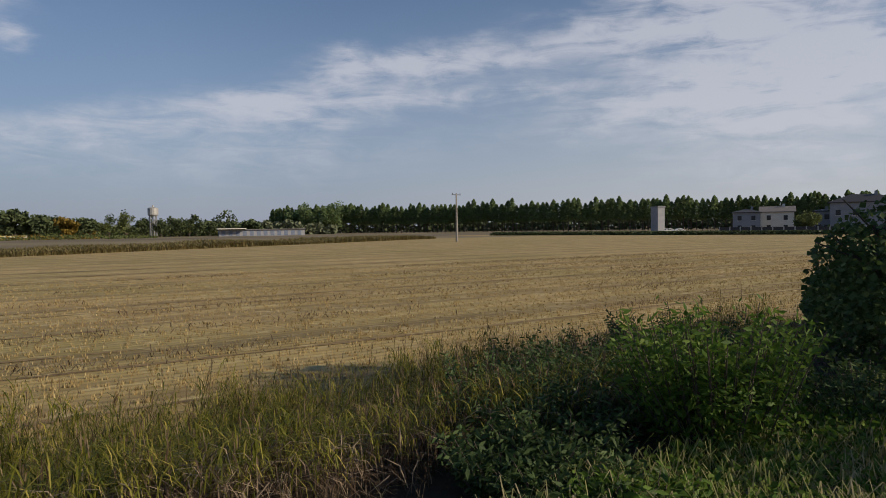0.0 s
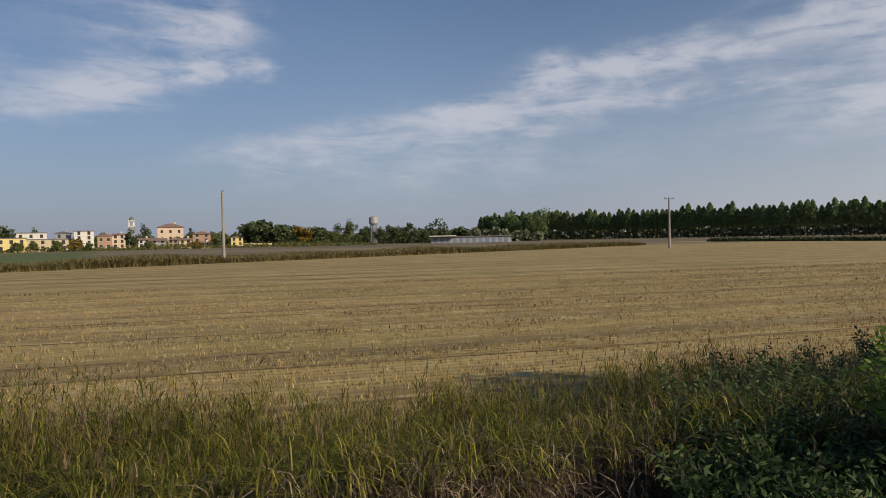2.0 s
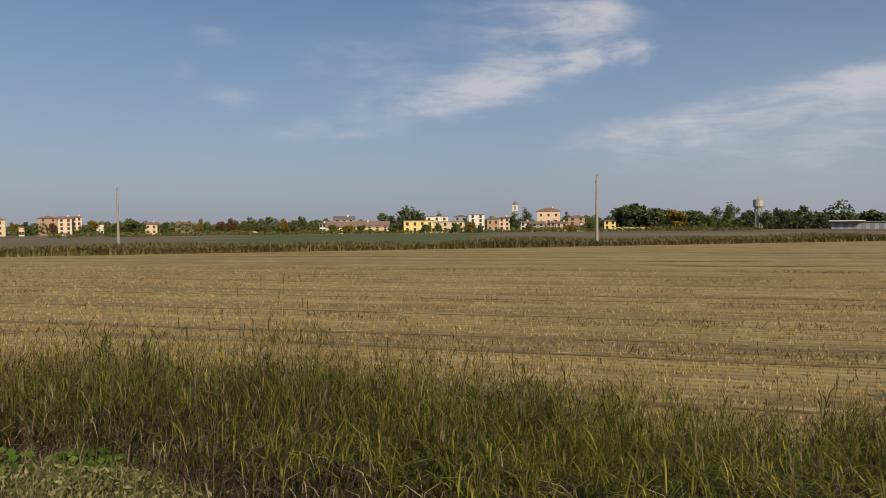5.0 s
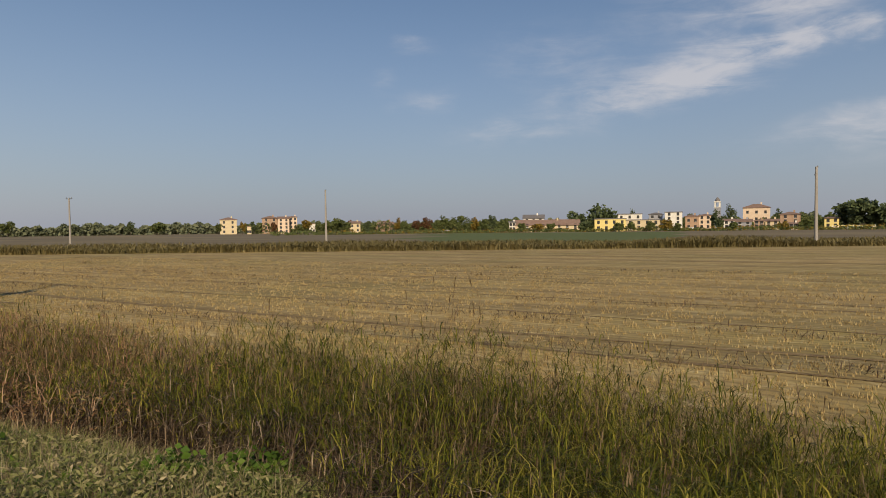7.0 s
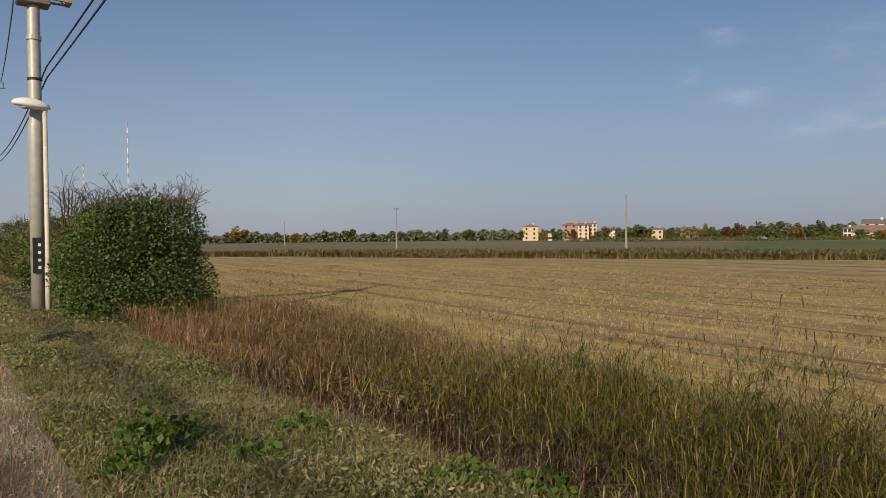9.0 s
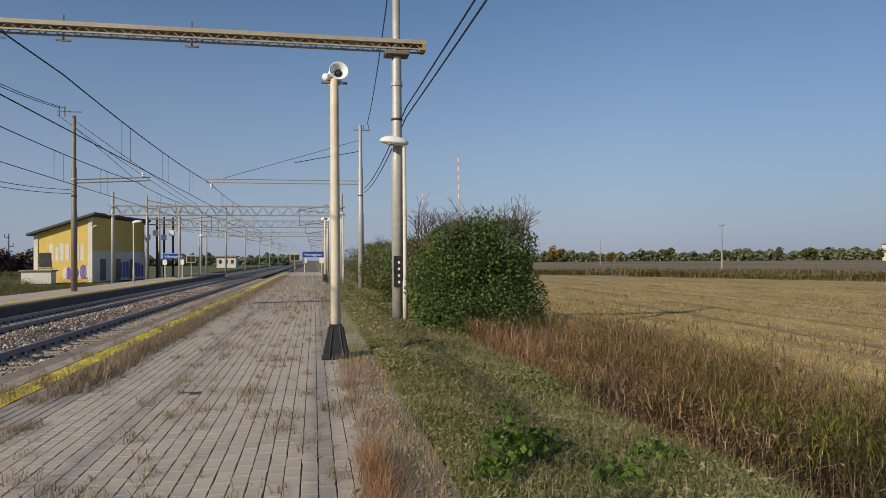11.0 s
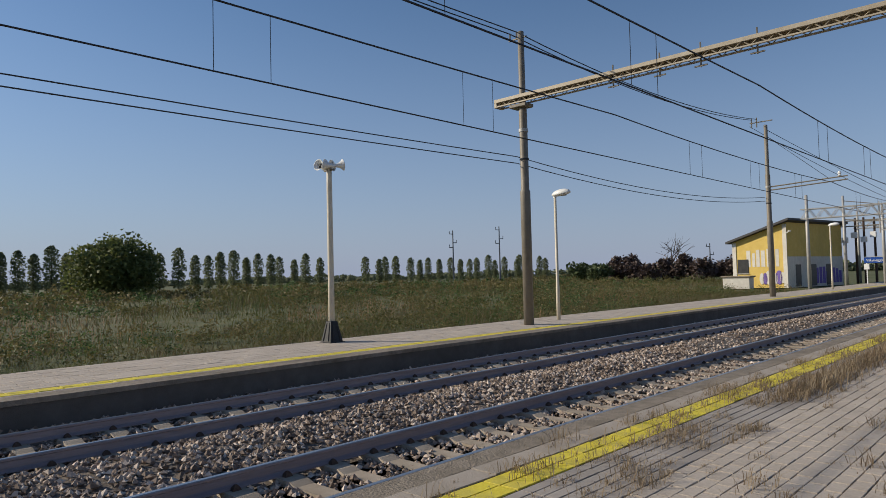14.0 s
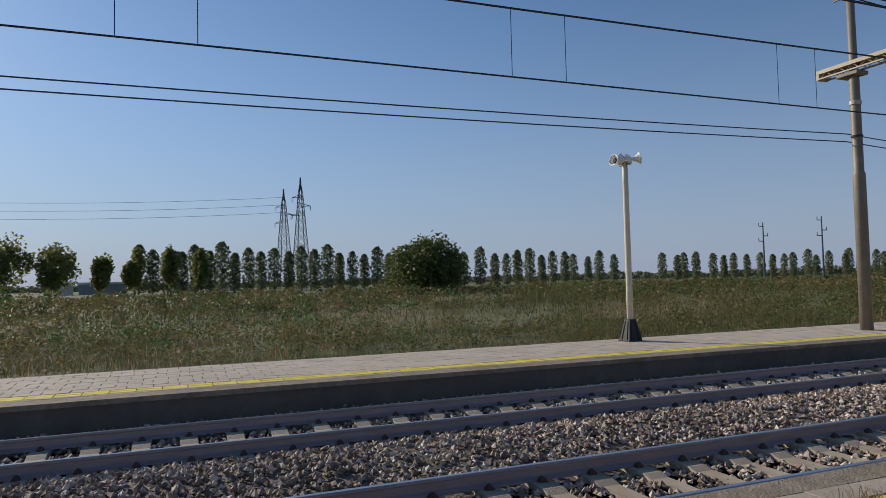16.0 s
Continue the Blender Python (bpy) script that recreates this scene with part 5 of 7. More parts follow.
def house(yaw0, yaw1, dist, top, wall, roof, label, storeys=2, kind="hip", base=-1.2, depth=9.0, turn=0.0, cols=0):
    """A house whose front spans two bearings at a distance; top is its height over the base."""
    a, b = polar(yaw0, dist), polar(yaw1, dist)
    w = (b - a).length
    c = (a + b) / 2
    t = thing("house", (c.x, c.y, base), label, "house", "village houses", math.degrees(math.atan2(b.y - a.y, b.x - a.x)) + turn)
    rise = {"hip": min(2.2, w * 0.16), "gable": min(2.6, w * 0.2), "flat": 0.35}[kind]
    H = top - rise
    part("wall", boxm(-w / 2, w / 2, 0, depth, 0, H), wall, t)
    e = 0.5
    bm = bmesh.new()
    if kind == "flat":
        b_box(bm, -w / 2 - 0.2, w / 2 + 0.2, -0.2, depth + 0.2, H, H + rise)
    else:
        ins = depth / 2 if kind == "hip" else -e
        ins = min(ins, w * 0.45)
        lo = [bm.verts.new(p) for p in ((-w / 2 - e, -e, H - 0.05), (w / 2 + e, -e, H - 0.05), (w / 2 + e, depth + e, H - 0.05), (-w / 2 - e, depth + e, H - 0.05))]
        l2 = [bm.verts.new(v.co + Vector((0, 0, 0.18))) for v in lo]
        r0, r1 = bm.verts.new((-w / 2 + ins, depth / 2, H + rise)), bm.verts.new((w / 2 - ins, depth / 2, H + rise))
        bm.faces.new(lo[::-1])
        for k in range(4):
            bm.faces.new((lo[k], lo[(k + 1) % 4], l2[(k + 1) % 4], l2[k]))
        bm.faces.new((l2[0], l2[1], r1, r0))
        bm.faces.new((l2[2], l2[3], r0, r1))
        bm.faces.new((l2[1], l2[2], r1))
        bm.faces.new((l2[3], l2[0], r0))
    rf = part("roof", bm, roof, t)
    if kind != "flat":
        part("chimney", boxm(w * 0.15, w * 0.15 + 0.7, depth * 0.4, depth * 0.4 + 0.7, H, H + rise + 0.7), wall, rf)
    n = cols or max(2, int(w / 3.2))
    for s in range(storeys):
        z = 0.9 + s * (H - 0.4) / storeys
        for k in range(n):
            x = -w / 2 + w * (k + 0.5) / n
            wd = part("window", boxm(x - 0.55, x + 0.55, -0.06, 0.05, z, z + 1.4), "pane_dark", t)
            part("window_sill", boxm(x - 0.7, x + 0.7, -0.14, -0.062, z - 0.12, z), "pl_white", wd)
    return t


house(-44.07, -45.38, 400, 9.8, 'pl_cream', 'tiles', 'cream village house with terracotta roof', 3, 'hip')
house(-47.38, -48.65, 395, 10.4, 'pl_brown', 'tiles', 'tall brown block of flats with balconies', 4, 'hip')
house(-48.65, -49.56, 388, 9.9, 'pl_pink', 'tiles', 'pink block of flats lit by sun', 4, 'gable')
house(-49.56, -50.2, 396, 10.3, 'pl_pink', 'tiles', 'pink block of flats with tiled roof', 4, 'hip')
house(-51.17, -51.68, 390, 5.7, 'pl_white', 'tiles', 'small white village house', 1, 'flat')
house(-46.18, -46.53, 380, 4.5, 'pl_cream', 'tiles', 'small cream shed at the field', 1, 'flat')
house(-54.54, -55.44, 380, 6.7, 'pl_cream', 'tiles', 'cream village house with gable', 2, 'gable')
house(-56.73, -58.45, 390, 6.9, 'pl_brown', 'tiles', 'brown brick village house', 2, 'hip')
house(-68.11, -68.63, 300, 5.0, 'pl_white', 'tiles_grey', 'white end wall of a long house', 2, 'gable')
house(-68.63, -73.95, 300, 5.6, 'pl_cream', 'tiles', 'long cream terrace of village houses', 2, 'gable')
house(-69.3, -71.0, 330, 8.4, 'pl_white', 'tiles_grey', 'white house with broad grey roof', 3, 'gable')
house(-75.19, -77.73, 290, 5.6, 'pl_yellow', 'tiles_grey', 'bright yellow long flat-roofed school block', 2, 'flat')
house(-77.73, -80.39, 290, 5.0, 'pl_cream', 'tiles_grey', 'cream long flat-roofed school block', 2, 'flat')
house(-77.01, -78.98, 325, 8.0, 'pl_white', 'tiles_grey', 'pale upper block with flat roof', 3, 'flat')
house(-79.51, -80.56, 330, 8.5, 'pl_grey', 'tiles_grey', 'grey rendered village house with hipped roof', 3, 'hip')
house(-80.74, -82.07, 320, 8.5, 'pl_white', 'tiles_grey', 'white flat-roofed apartment block', 4, 'flat')
house(-82.29, -83.3, 330, 7.2, 'pl_brown', 'tiles', 'brown village house with tiled roof', 2, 'hip')
house(-83.3, -84.22, 335, 7.5, 'pl_pink', 'tiles', 'pinkish village house with tiled roof', 3, 'hip')
house(-85.13, -85.95, 310, 4.9, 'pl_white', 'tiles', 'white village house with tiled roof', 2, 'gable')
house(-86.03, -87.15, 300, 4.7, 'pl_grey', 'tiles', 'grey lilac village house with tiled roof', 2, 'gable')
house(-86.51, -88.41, 360, 12.3, 'pl_pink', 'tiles', 'large pink palazzo with hipped tiled roof', 3, 'hip')
house(-87.31, -88.02, 300, 4.4, 'pl_brown', 'tiles', 'brown village house with balcony', 2, 'hip')
house(-88.1, -89.03, 305, 4.6, 'pl_cream', 'tiles', 'cream village house with tiled roof', 2, 'gable')
house(-89.11, -90.48, 320, 7.6, 'pl_brown', 'tiles', 'brown village house with wide tiled roof', 3, 'hip')
house(-89.72, -90.33, 290, 3.0, 'pl_white', 'tiles', 'low white village house', 1, 'gable')
house(-92.04, -92.98, 320, 5.4, 'pl_yellow', 'tiles', 'yellow village house with tiled roof', 2, 'hip')
house(-150.51, -152.46, 220, 7.3, 'pl_grey', 'roof_dark', 'grey house with dark slate roof by the plantation', 2, 'hip')
house(-152.46, -154.77, 224, 8.0, 'pl_white', 'tiles_grey', 'pale house with light grey roof by the plantation', 2, 'gable')
house(-156.11, -157.2, 205, 6.5, 'pl_grey', 'roof_dark', 'small grey annex house', 2, 'hip')
house(-157.13, -161.39, 200, 10.1, 'pl_grey', 'roof_dark', 'large grey lilac villa with hipped roof', 2, 'hip')

tree('village_tree', polar(-73.95, 310, -1.2), 9.9, 11.5, 'tree_dark', 'dark green round tree in the village', 'village trees', n=700, leaf=0.93, trunk=0.12, seed=100, clumps=11)
tree('village_tree', polar(-75.83, 320, -1.2), 13.2, 14.7, 'tree_dark', 'dark green round tree in the village', 'village trees', n=700, leaf=1.19, trunk=0.12, seed=101, clumps=11)
tree('village_tree', polar(-78.18, 340, -1.2), 10.8, 3.6, 'tree_dark', 'dark green round tree in the village', 'village trees', n=700, leaf=0.45, trunk=0.12, seed=102, clumps=11)
tree('village_tree', polar(-85.62, 330, -1.2), 11.7, 5.8, 'tree_dark', 'dark green round tree in the village', 'village trees', n=700, leaf=0.47, trunk=0.12, seed=103, clumps=11)
tree('village_tree', polar(-84.72, 320, -1.2), 9.6, 6.8, 'tree_dark', 'dark green round tree in the village', 'village trees', n=700, leaf=0.55, trunk=0.12, seed=104, clumps=11)
tree('village_tree', polar(-93.37, 330, -1.2), 12.9, 14.6, 'tree_dark', 'dark green round tree in the village', 'village trees', n=700, leaf=1.18, trunk=0.12, seed=105, clumps=11)
tree('village_tree', polar(-94.59, 325, -1.2), 11.8, 17.2, 'tree_dark', 'dark green round tree in the village', 'village trees', n=700, leaf=1.39, trunk=0.12, seed=106, clumps=11)
tree('village_tree', polar(-96.04, 320, -1.2), 10.8, 15.5, 'tree_dark', 'dark green round tree in the village', 'village trees', n=700, leaf=1.26, trunk=0.12, seed=107, clumps=11)
tree('village_tree', polar(-89.0, 340, -1.2), 9.9, 4.2, 'tree_dark', 'dark green round tree in the village', 'village trees', n=700, leaf=0.45, trunk=0.12, seed=108, clumps=11)
tree('village_tree', polar(-63.16, 310, -1.2), 8.8, 7.7, 'tree_mid', 'green garden tree in the village', 'village trees', n=700, leaf=0.62, trunk=0.12, seed=109, clumps=11)
tree('village_tree', polar(-64.13, 305, -1.2), 8.6, 6.5, 'tree_mid', 'green garden tree in the village', 'village trees', n=700, leaf=0.52, trunk=0.12, seed=110, clumps=11)
tree('village_tree', polar(-65.09, 300, -1.2), 6.7, 6.4, 'tree_gold', 'yellowing autumn tree in the village', 'village trees', n=700, leaf=0.51, trunk=0.12, seed=111, clumps=11)
tree('village_tree', polar(-65.95, 300, -1.2), 7.2, 5.3, 'tree_mid', 'green garden tree in the village', 'village trees', n=700, leaf=0.45, trunk=0.12, seed=112, clumps=11)
tree('village_tree', polar(-66.67, 320, -1.2), 9.0, 5.1, 'tree_dark', 'dark green round tree in the village', 'village trees', n=700, leaf=0.45, trunk=0.12, seed=113, clumps=11)
tree('village_tree', polar(-67.54, 300, -1.2), 5.6, 6.9, 'tree_mid', 'green garden tree in the village', 'village trees', n=700, leaf=0.56, trunk=0.12, seed=114, clumps=11)
tree('village_tree', polar(-69.11, 285, -1.2), 4.8, 4.0, 'tree_mid', 'green garden tree in the village', 'village trees', n=700, leaf=0.45, trunk=0.12, seed=115, clumps=11)
tree('village_tree', polar(-70.48, 285, -1.2), 4.3, 5.5, 'tree_gold', 'yellowing autumn tree in the village', 'village trees', n=700, leaf=0.45, trunk=0.12, seed=116, clumps=11)
tree('village_tree', polar(-71.57, 285, -1.2), 4.2, 5.0, 'tree_mid', 'green garden tree in the village', 'village trees', n=700, leaf=0.45, trunk=0.12, seed=117, clumps=11)
tree('village_tree', polar(-74.32, 285, -1.2), 4.5, 6.5, 'tree_dark', 'dark green round tree in the village', 'village trees', n=700, leaf=0.53, trunk=0.12, seed=118, clumps=11)
tree('village_tree', polar(-77.15, 278, -1.2), 4.1, 4.4, 'tree_mid', 'green garden tree in the village', 'village trees', n=700, leaf=0.45, trunk=0.12, seed=119, clumps=11)
tree('village_tree', polar(-78.18, 278, -1.2), 4.0, 3.9, 'tree_mid', 'green garden tree in the village', 'village trees', n=700, leaf=0.45, trunk=0.12, seed=120, clumps=11)
tree('village_tree', polar(-79.64, 278, -1.2), 4.1, 4.4, 'tree_mid', 'green garden tree in the village', 'village trees', n=700, leaf=0.45, trunk=0.12, seed=121, clumps=11)
tree('village_tree', polar(-80.87, 282, -1.2), 4.8, 6.5, 'tree_gold', 'yellowing autumn tree in the village', 'village trees', n=700, leaf=0.52, trunk=0.12, seed=122, clumps=11)
tree('village_tree', polar(-81.73, 280, -1.2), 4.0, 3.5, 'tree_mid', 'green garden tree in the village', 'village trees', n=700, leaf=0.45, trunk=0.12, seed=123, clumps=11)
tree('village_tree', polar(-84.82, 290, -1.2), 5.5, 3.8, 'tree_dark', 'dark green round tree in the village', 'village trees', n=700, leaf=0.45, trunk=0.12, seed=124, clumps=11)
tree('village_tree', polar(-85.87, 285, -1.2), 4.0, 4.0, 'tree_mid', 'green garden tree in the village', 'village trees', n=700, leaf=0.45, trunk=0.12, seed=125, clumps=11)
tree('village_tree', polar(-89.34, 285, -1.2), 4.0, 5.0, 'tree_gold', 'yellowing autumn tree in the village', 'village trees', n=700, leaf=0.45, trunk=0.12, seed=126, clumps=11)
tree('village_tree', polar(-90.89, 290, -1.2), 4.4, 6.7, 'tree_mid', 'green garden tree in the village', 'village trees', n=700, leaf=0.54, trunk=0.12, seed=127, clumps=11)
tree('village_tree', polar(-53.83, 370, -1.2), 9.1, 11.1, 'tree_mid', 'green garden tree in the village', 'village trees', n=700, leaf=0.90, trunk=0.12, seed=128, clumps=11)
tree('village_tree', polar(-52.71, 380, -1.2), 7.5, 7.4, 'tree_mid', 'green garden tree in the village', 'village trees', n=700, leaf=0.60, trunk=0.12, seed=129, clumps=11)
tree('village_tree', polar(-50.98, 380, -1.2), 8.3, 6.7, 'tree_gold', 'yellowing autumn tree in the village', 'village trees', n=700, leaf=0.54, trunk=0.12, seed=130, clumps=11)
tree('village_tree', polar(-45.82, 380, -1.2), 7.1, 4.0, 'tree_gold', 'yellowing autumn tree in the village', 'village trees', n=700, leaf=0.45, trunk=0.12, seed=131, clumps=11)
tree('village_tree', polar(-46.71, 380, -1.2), 7.4, 4.0, 'tree_dark', 'dark green round tree in the village', 'village trees', n=700, leaf=0.45, trunk=0.12, seed=132, clumps=11)
tree('village_tree', polar(-43.98, 380, -1.2), 6.3, 4.0, 'tree_mid', 'green garden tree in the village', 'village trees', n=700, leaf=0.45, trunk=0.12, seed=133, clumps=11)
tree('village_tree', polar(-55.96, 375, -1.2), 7.5, 5.3, 'tree_dark', 'dark green round tree in the village', 'village trees', n=700, leaf=0.45, trunk=0.12, seed=134, clumps=11)
tree('village_tree', polar(-58.57, 375, -1.2), 8.8, 5.0, 'tree_gold', 'yellowing autumn tree in the village', 'village trees', n=700, leaf=0.45, trunk=0.12, seed=135, clumps=11)
tree('village_tree', polar(-60.18, 370, -1.2), 8.0, 6.5, 'tree_rust', 'rusty red autumn tree in the village', 'village trees', n=700, leaf=0.53, trunk=0.12, seed=136, clumps=11)
tree('village_tree', polar(-61.14, 370, -1.2), 8.2, 7.8, 'tree_rust', 'rusty red autumn tree in the village', 'village trees', n=700, leaf=0.63, trunk=0.12, seed=137, clumps=11)
tree('village_tree', polar(-62.2, 360, -1.2), 9.2, 7.6, 'tree_mid', 'green garden tree in the village', 'village trees', n=700, leaf=0.62, trunk=0.12, seed=138, clumps=11)
tree('village_tree', polar(-59.19, 370, -1.2), 6.8, 6.9, 'tree_mid', 'green garden tree in the village', 'village trees', n=700, leaf=0.56, trunk=0.12, seed=139, clumps=11)
tree('village_tree', polar(-54.54, 390, -1.2), 8.1, 4.1, 'tree_rust', 'rusty red autumn tree in the village', 'village trees', n=700, leaf=0.45, trunk=0.12, seed=140, clumps=11)
tree('village_tree', polar(-37.47, 420, -1.2), 8.4, 6.7, 'tree_dark', 'dark green round tree in the village', 'village trees', n=700, leaf=0.54, trunk=0.12, seed=141, clumps=11)
tree('village_tree', polar(-39.4, 420, -1.2), 8.6, 11.1, 'tree_mid', 'green garden tree in the village', 'village trees', n=700, leaf=0.90, trunk=0.12, seed=142, clumps=11)
tree('village_tree', polar(-29.46, 430, -1.2), 9.2, 8.4, 'tree_mid', 'green garden tree in the village', 'village trees', n=700, leaf=0.68, trunk=0.12, seed=143, clumps=11)
tree('village_tree', polar(-48.33, 370, -1.2), 7.4, 3.9, 'tree_rust', 'rusty red autumn tree in the village', 'village trees', n=700, leaf=0.45, trunk=0.12, seed=144, clumps=11)
tree('field_tree', polar(-94.37, 320, -1.2), 12.5, 15.5, 'tree_dark', 'dark green tree at the field end', 'trees at the field end', n=700, leaf=1.14, trunk=0.1, seed=200, clumps=11)
tree('field_tree', polar(-95.76, 330, -1.2), 10.4, 16.0, 'tree_dark', 'dark green tree at the field end', 'trees at the field end', n=700, leaf=1.18, trunk=0.1, seed=201, clumps=11)
tree('field_tree', polar(-96.74, 340, -1.2), 11.1, 11.5, 'tree_dark', 'dark green tree at the field end', 'trees at the field end', n=700, leaf=0.85, trunk=0.1, seed=202, clumps=11)
tree('field_tree', polar(-98.02, 320, -1.2), 9.7, 13.9, 'tree_gold', 'yellow green tree at the field end', 'trees at the field end', n=700, leaf=1.03, trunk=0.1, seed=203, clumps=11)
tree('field_tree', polar(-99.24, 330, -1.2), 10.6, 12.8, 'tree_dark', 'dark green tree at the field end', 'trees at the field end', n=700, leaf=0.94, trunk=0.1, seed=204, clumps=11)
tree('field_tree', polar(-100.57, 340, -1.2), 12.2, 6.6, 'tree_dark', 'dark green tree at the field end', 'trees at the field end', n=700, leaf=0.49, trunk=0.1, seed=205, clumps=11)
tree('field_tree', polar(-101.75, 320, -1.2), 12.9, 8.0, 'tree_mid', 'pale green tree at the field end', 'trees at the field end', n=700, leaf=0.59, trunk=0.1, seed=206, clumps=11)
tree('field_tree', polar(-102.68, 330, -1.2), 8.1, 8.6, 'tree_dark', 'dark green tree at the field end', 'trees at the field end', n=700, leaf=0.64, trunk=0.1, seed=207, clumps=11)
tree('field_tree', polar(-103.2, 340, -1.2), 10.2, 8.9, 'tree_dark', 'dark green tree at the field end', 'trees at the field end', n=700, leaf=0.66, trunk=0.1, seed=208, clumps=11)
tree('field_tree', polar(-104.26, 320, -1.2), 9.2, 7.7, 'tree_dark', 'dark green tree at the field end', 'trees at the field end', n=700, leaf=0.57, trunk=0.1, seed=209, clumps=11)
tree('field_tree', polar(-105.19, 330, -1.2), 10.1, 9.6, 'tree_dark', 'dark green tree at the field end', 'trees at the field end', n=700, leaf=0.71, trunk=0.1, seed=210, clumps=11)
tree('field_tree', polar(-106.34, 340, -1.2), 9.4, 8.2, 'tree_mid', 'pale green tree at the field end', 'trees at the field end', n=700, leaf=0.61, trunk=0.1, seed=211, clumps=11)
tree('field_tree', polar(-106.87, 320, -1.2), 10.0, 9.3, 'tree_dark', 'dark green tree at the field end', 'trees at the field end', n=700, leaf=0.69, trunk=0.1, seed=212, clumps=11)
tree('field_tree', polar(-107.84, 330, -1.2), 9.1, 8.0, 'tree_dark', 'dark green tree at the field end', 'trees at the field end', n=700, leaf=0.59, trunk=0.1, seed=213, clumps=11)
tree('field_tree', polar(-108.77, 340, -1.2), 12.3, 11.8, 'tree_dark', 'dark green tree at the field end', 'trees at the field end', n=700, leaf=0.88, trunk=0.1, seed=214, clumps=11)
tree('field_tree', polar(-109.84, 320, -1.2), 9.3, 8.4, 'tree_dark', 'dark green tree at the field end', 'trees at the field end', n=700, leaf=0.62, trunk=0.1, seed=215, clumps=11)
tree('field_tree', polar(-111.12, 330, -1.2), 7.7, 14.4, 'tree_dark', 'dark green tree at the field end', 'trees at the field end', n=700, leaf=1.06, trunk=0.1, seed=216, clumps=11)
tree('field_tree', polar(-99.27, 340, -1.2), 9.2, 7.2, 'tree_gold', 'yellow green tree at the field end', 'trees at the field end', n=700, leaf=0.53, trunk=0.1, seed=217, clumps=11)
tree('field_tree', polar(-100.3, 320, -1.2), 8.4, 5.0, 'tree_mid', 'pale green tree at the field end', 'trees at the field end', n=700, leaf=0.45, trunk=0.1, seed=218, clumps=11)
tree('field_tree', polar(-105.61, 330, -1.2), 8.7, 6.4, 'tree_dark', 'dark green tree at the field end', 'trees at the field end', n=700, leaf=0.47, trunk=0.1, seed=219, clumps=11)
tree('lone_tree', polar(-20.4, 300, -1.1), 8.0, 8.5, 'tree_gold', 'lone yellow green tree beyond the field', '', n=1200, leaf=0.55, trunk=0.15, seed=77)
tree('lone_tree', polar(-24.9, 420, -1.1), 6.0, 8.5, 'tree_gold', 'small yellowing tree beyond the field', '', n=700, leaf=0.6, trunk=0.15, seed=78)

# campanile, water tower, transformer cabin, shed
def bell_tower(yw, d, h, w):
    t = thing("bell_tower", polar(yw, d, -1.2), "slender pale church bell tower with dark cap", "tower")
    part("shaft", boxm(-w / 2, w / 2, -w / 2, w / 2, 0, h * 0.68), "pl_grey", t)
    part("cornice", boxm(-w / 2 - 0.25, w / 2 + 0.25, -w / 2 - 0.25, w / 2 + 0.25, h * 0.68, h * 0.7), "pl_white", t)
    for sx in (-1, 1):
        for sy in (-1, 1):
            part("belfry_pier", boxm(*sorted((sx * w / 2, sx * w / 4)), *sorted((sy * w / 2, sy * w / 4)), h * 0.7, h * 0.84), "pl_white", t)
    part("belfry_top", boxm(-w / 2 - 0.2, w / 2 + 0.2, -w / 2 - 0.2, w / 2 + 0.2, h * 0.84, h * 0.87), "pl_white", t)
    part("cap", lathe([(w * 0.42, h * 0.87), (w * 0.42, h * 0.91), (w * 0.3, h * 0.95), (0.1, h)], 8), "tiles_grey", t)


bell_tower(-84.68, 350, 15.6, 2.6)


def water_tower(yw, d, h):
    t = thing("water_tower", polar(yw, d, -1.0), "grey concrete water tower on slender legs", "tower")
    for k in range(6):
        a = k * math.pi / 3
        part("leg", lathe([(0.24, 0), (0.2, h * 0.72)], 6, at=(1.5 * math.cos(a), 1.5 * math.sin(a), 0)), "pl_grey", t)
    for z in (h * 0.25, h * 0.48):
        part("ring_beam", lathe([(1.7, z), (1.7, z + 0.35)], 12), "pl_grey", t)
    part("tank", lathe([(1.4, h * 0.68), (2.3, h * 0.74), (2.3, h * 0.95), (1.9, h * 0.97), (0.4, h), (0.3, h + 0.8)], 16), "galv", t)


water_tower(-103.71, 330, 13.6)

gf = thing("garden_fence", polar(-149.6, 190, -1.0), "dark slatted garden fence with pale posts", "fence", yaw=-156)
for k in range(19):
    part("post", boxm(2.5 * k - 0.14, 2.5 * k + 0.14, -0.14, 0.14, 0, 1.9), "galv", gf)
    if k < 18:
        part("fence_panel", boxm(2.5 * k + 0.15, 2.5 * k + 2.35, -0.06, 0.06, 0.25, 1.75), "roof_dark", gf, "dark fence panel")
tree("garden_tree", polar(-155.6, 194, -1.0), 6.4, 7.5, "tree_mid", "round green garden tree before the houses", "", n=1500, leaf=0.4, trunk=0.06, seed=77)

cab = thing("transformer_cabin", polar(-144.91, 225, -0.9), "tall narrow masonry transformer cabin with shade-grey sides and bright front", "cabin", yaw=-144.91 + 218)
# walls greyed for their shade side, front slab whitened as the lit side
part("wall", boxm(-1.3, 1.3, -1.7, 1.7, 0, 8.0), "pl_grey", cab)
part("front", boxm(-1.32, 1.32, -1.78, -1.705, 0, 8.3), "pl_white", cab, "plastered front coloured white as the lit face")
part("door", boxm(-0.6, 0.6, -1.84, -1.785, 0.1, 2.2), "pane_dark", cab)
part("vent", boxm(-0.25, 0.25, -1.84, -1.785, 3.0, 7.0), "pl_grey", cab)
part("roof", boxm(-1.5, 1.5, -1.9, 1.9, 8.0, 8.35), "pl_grey", cab)

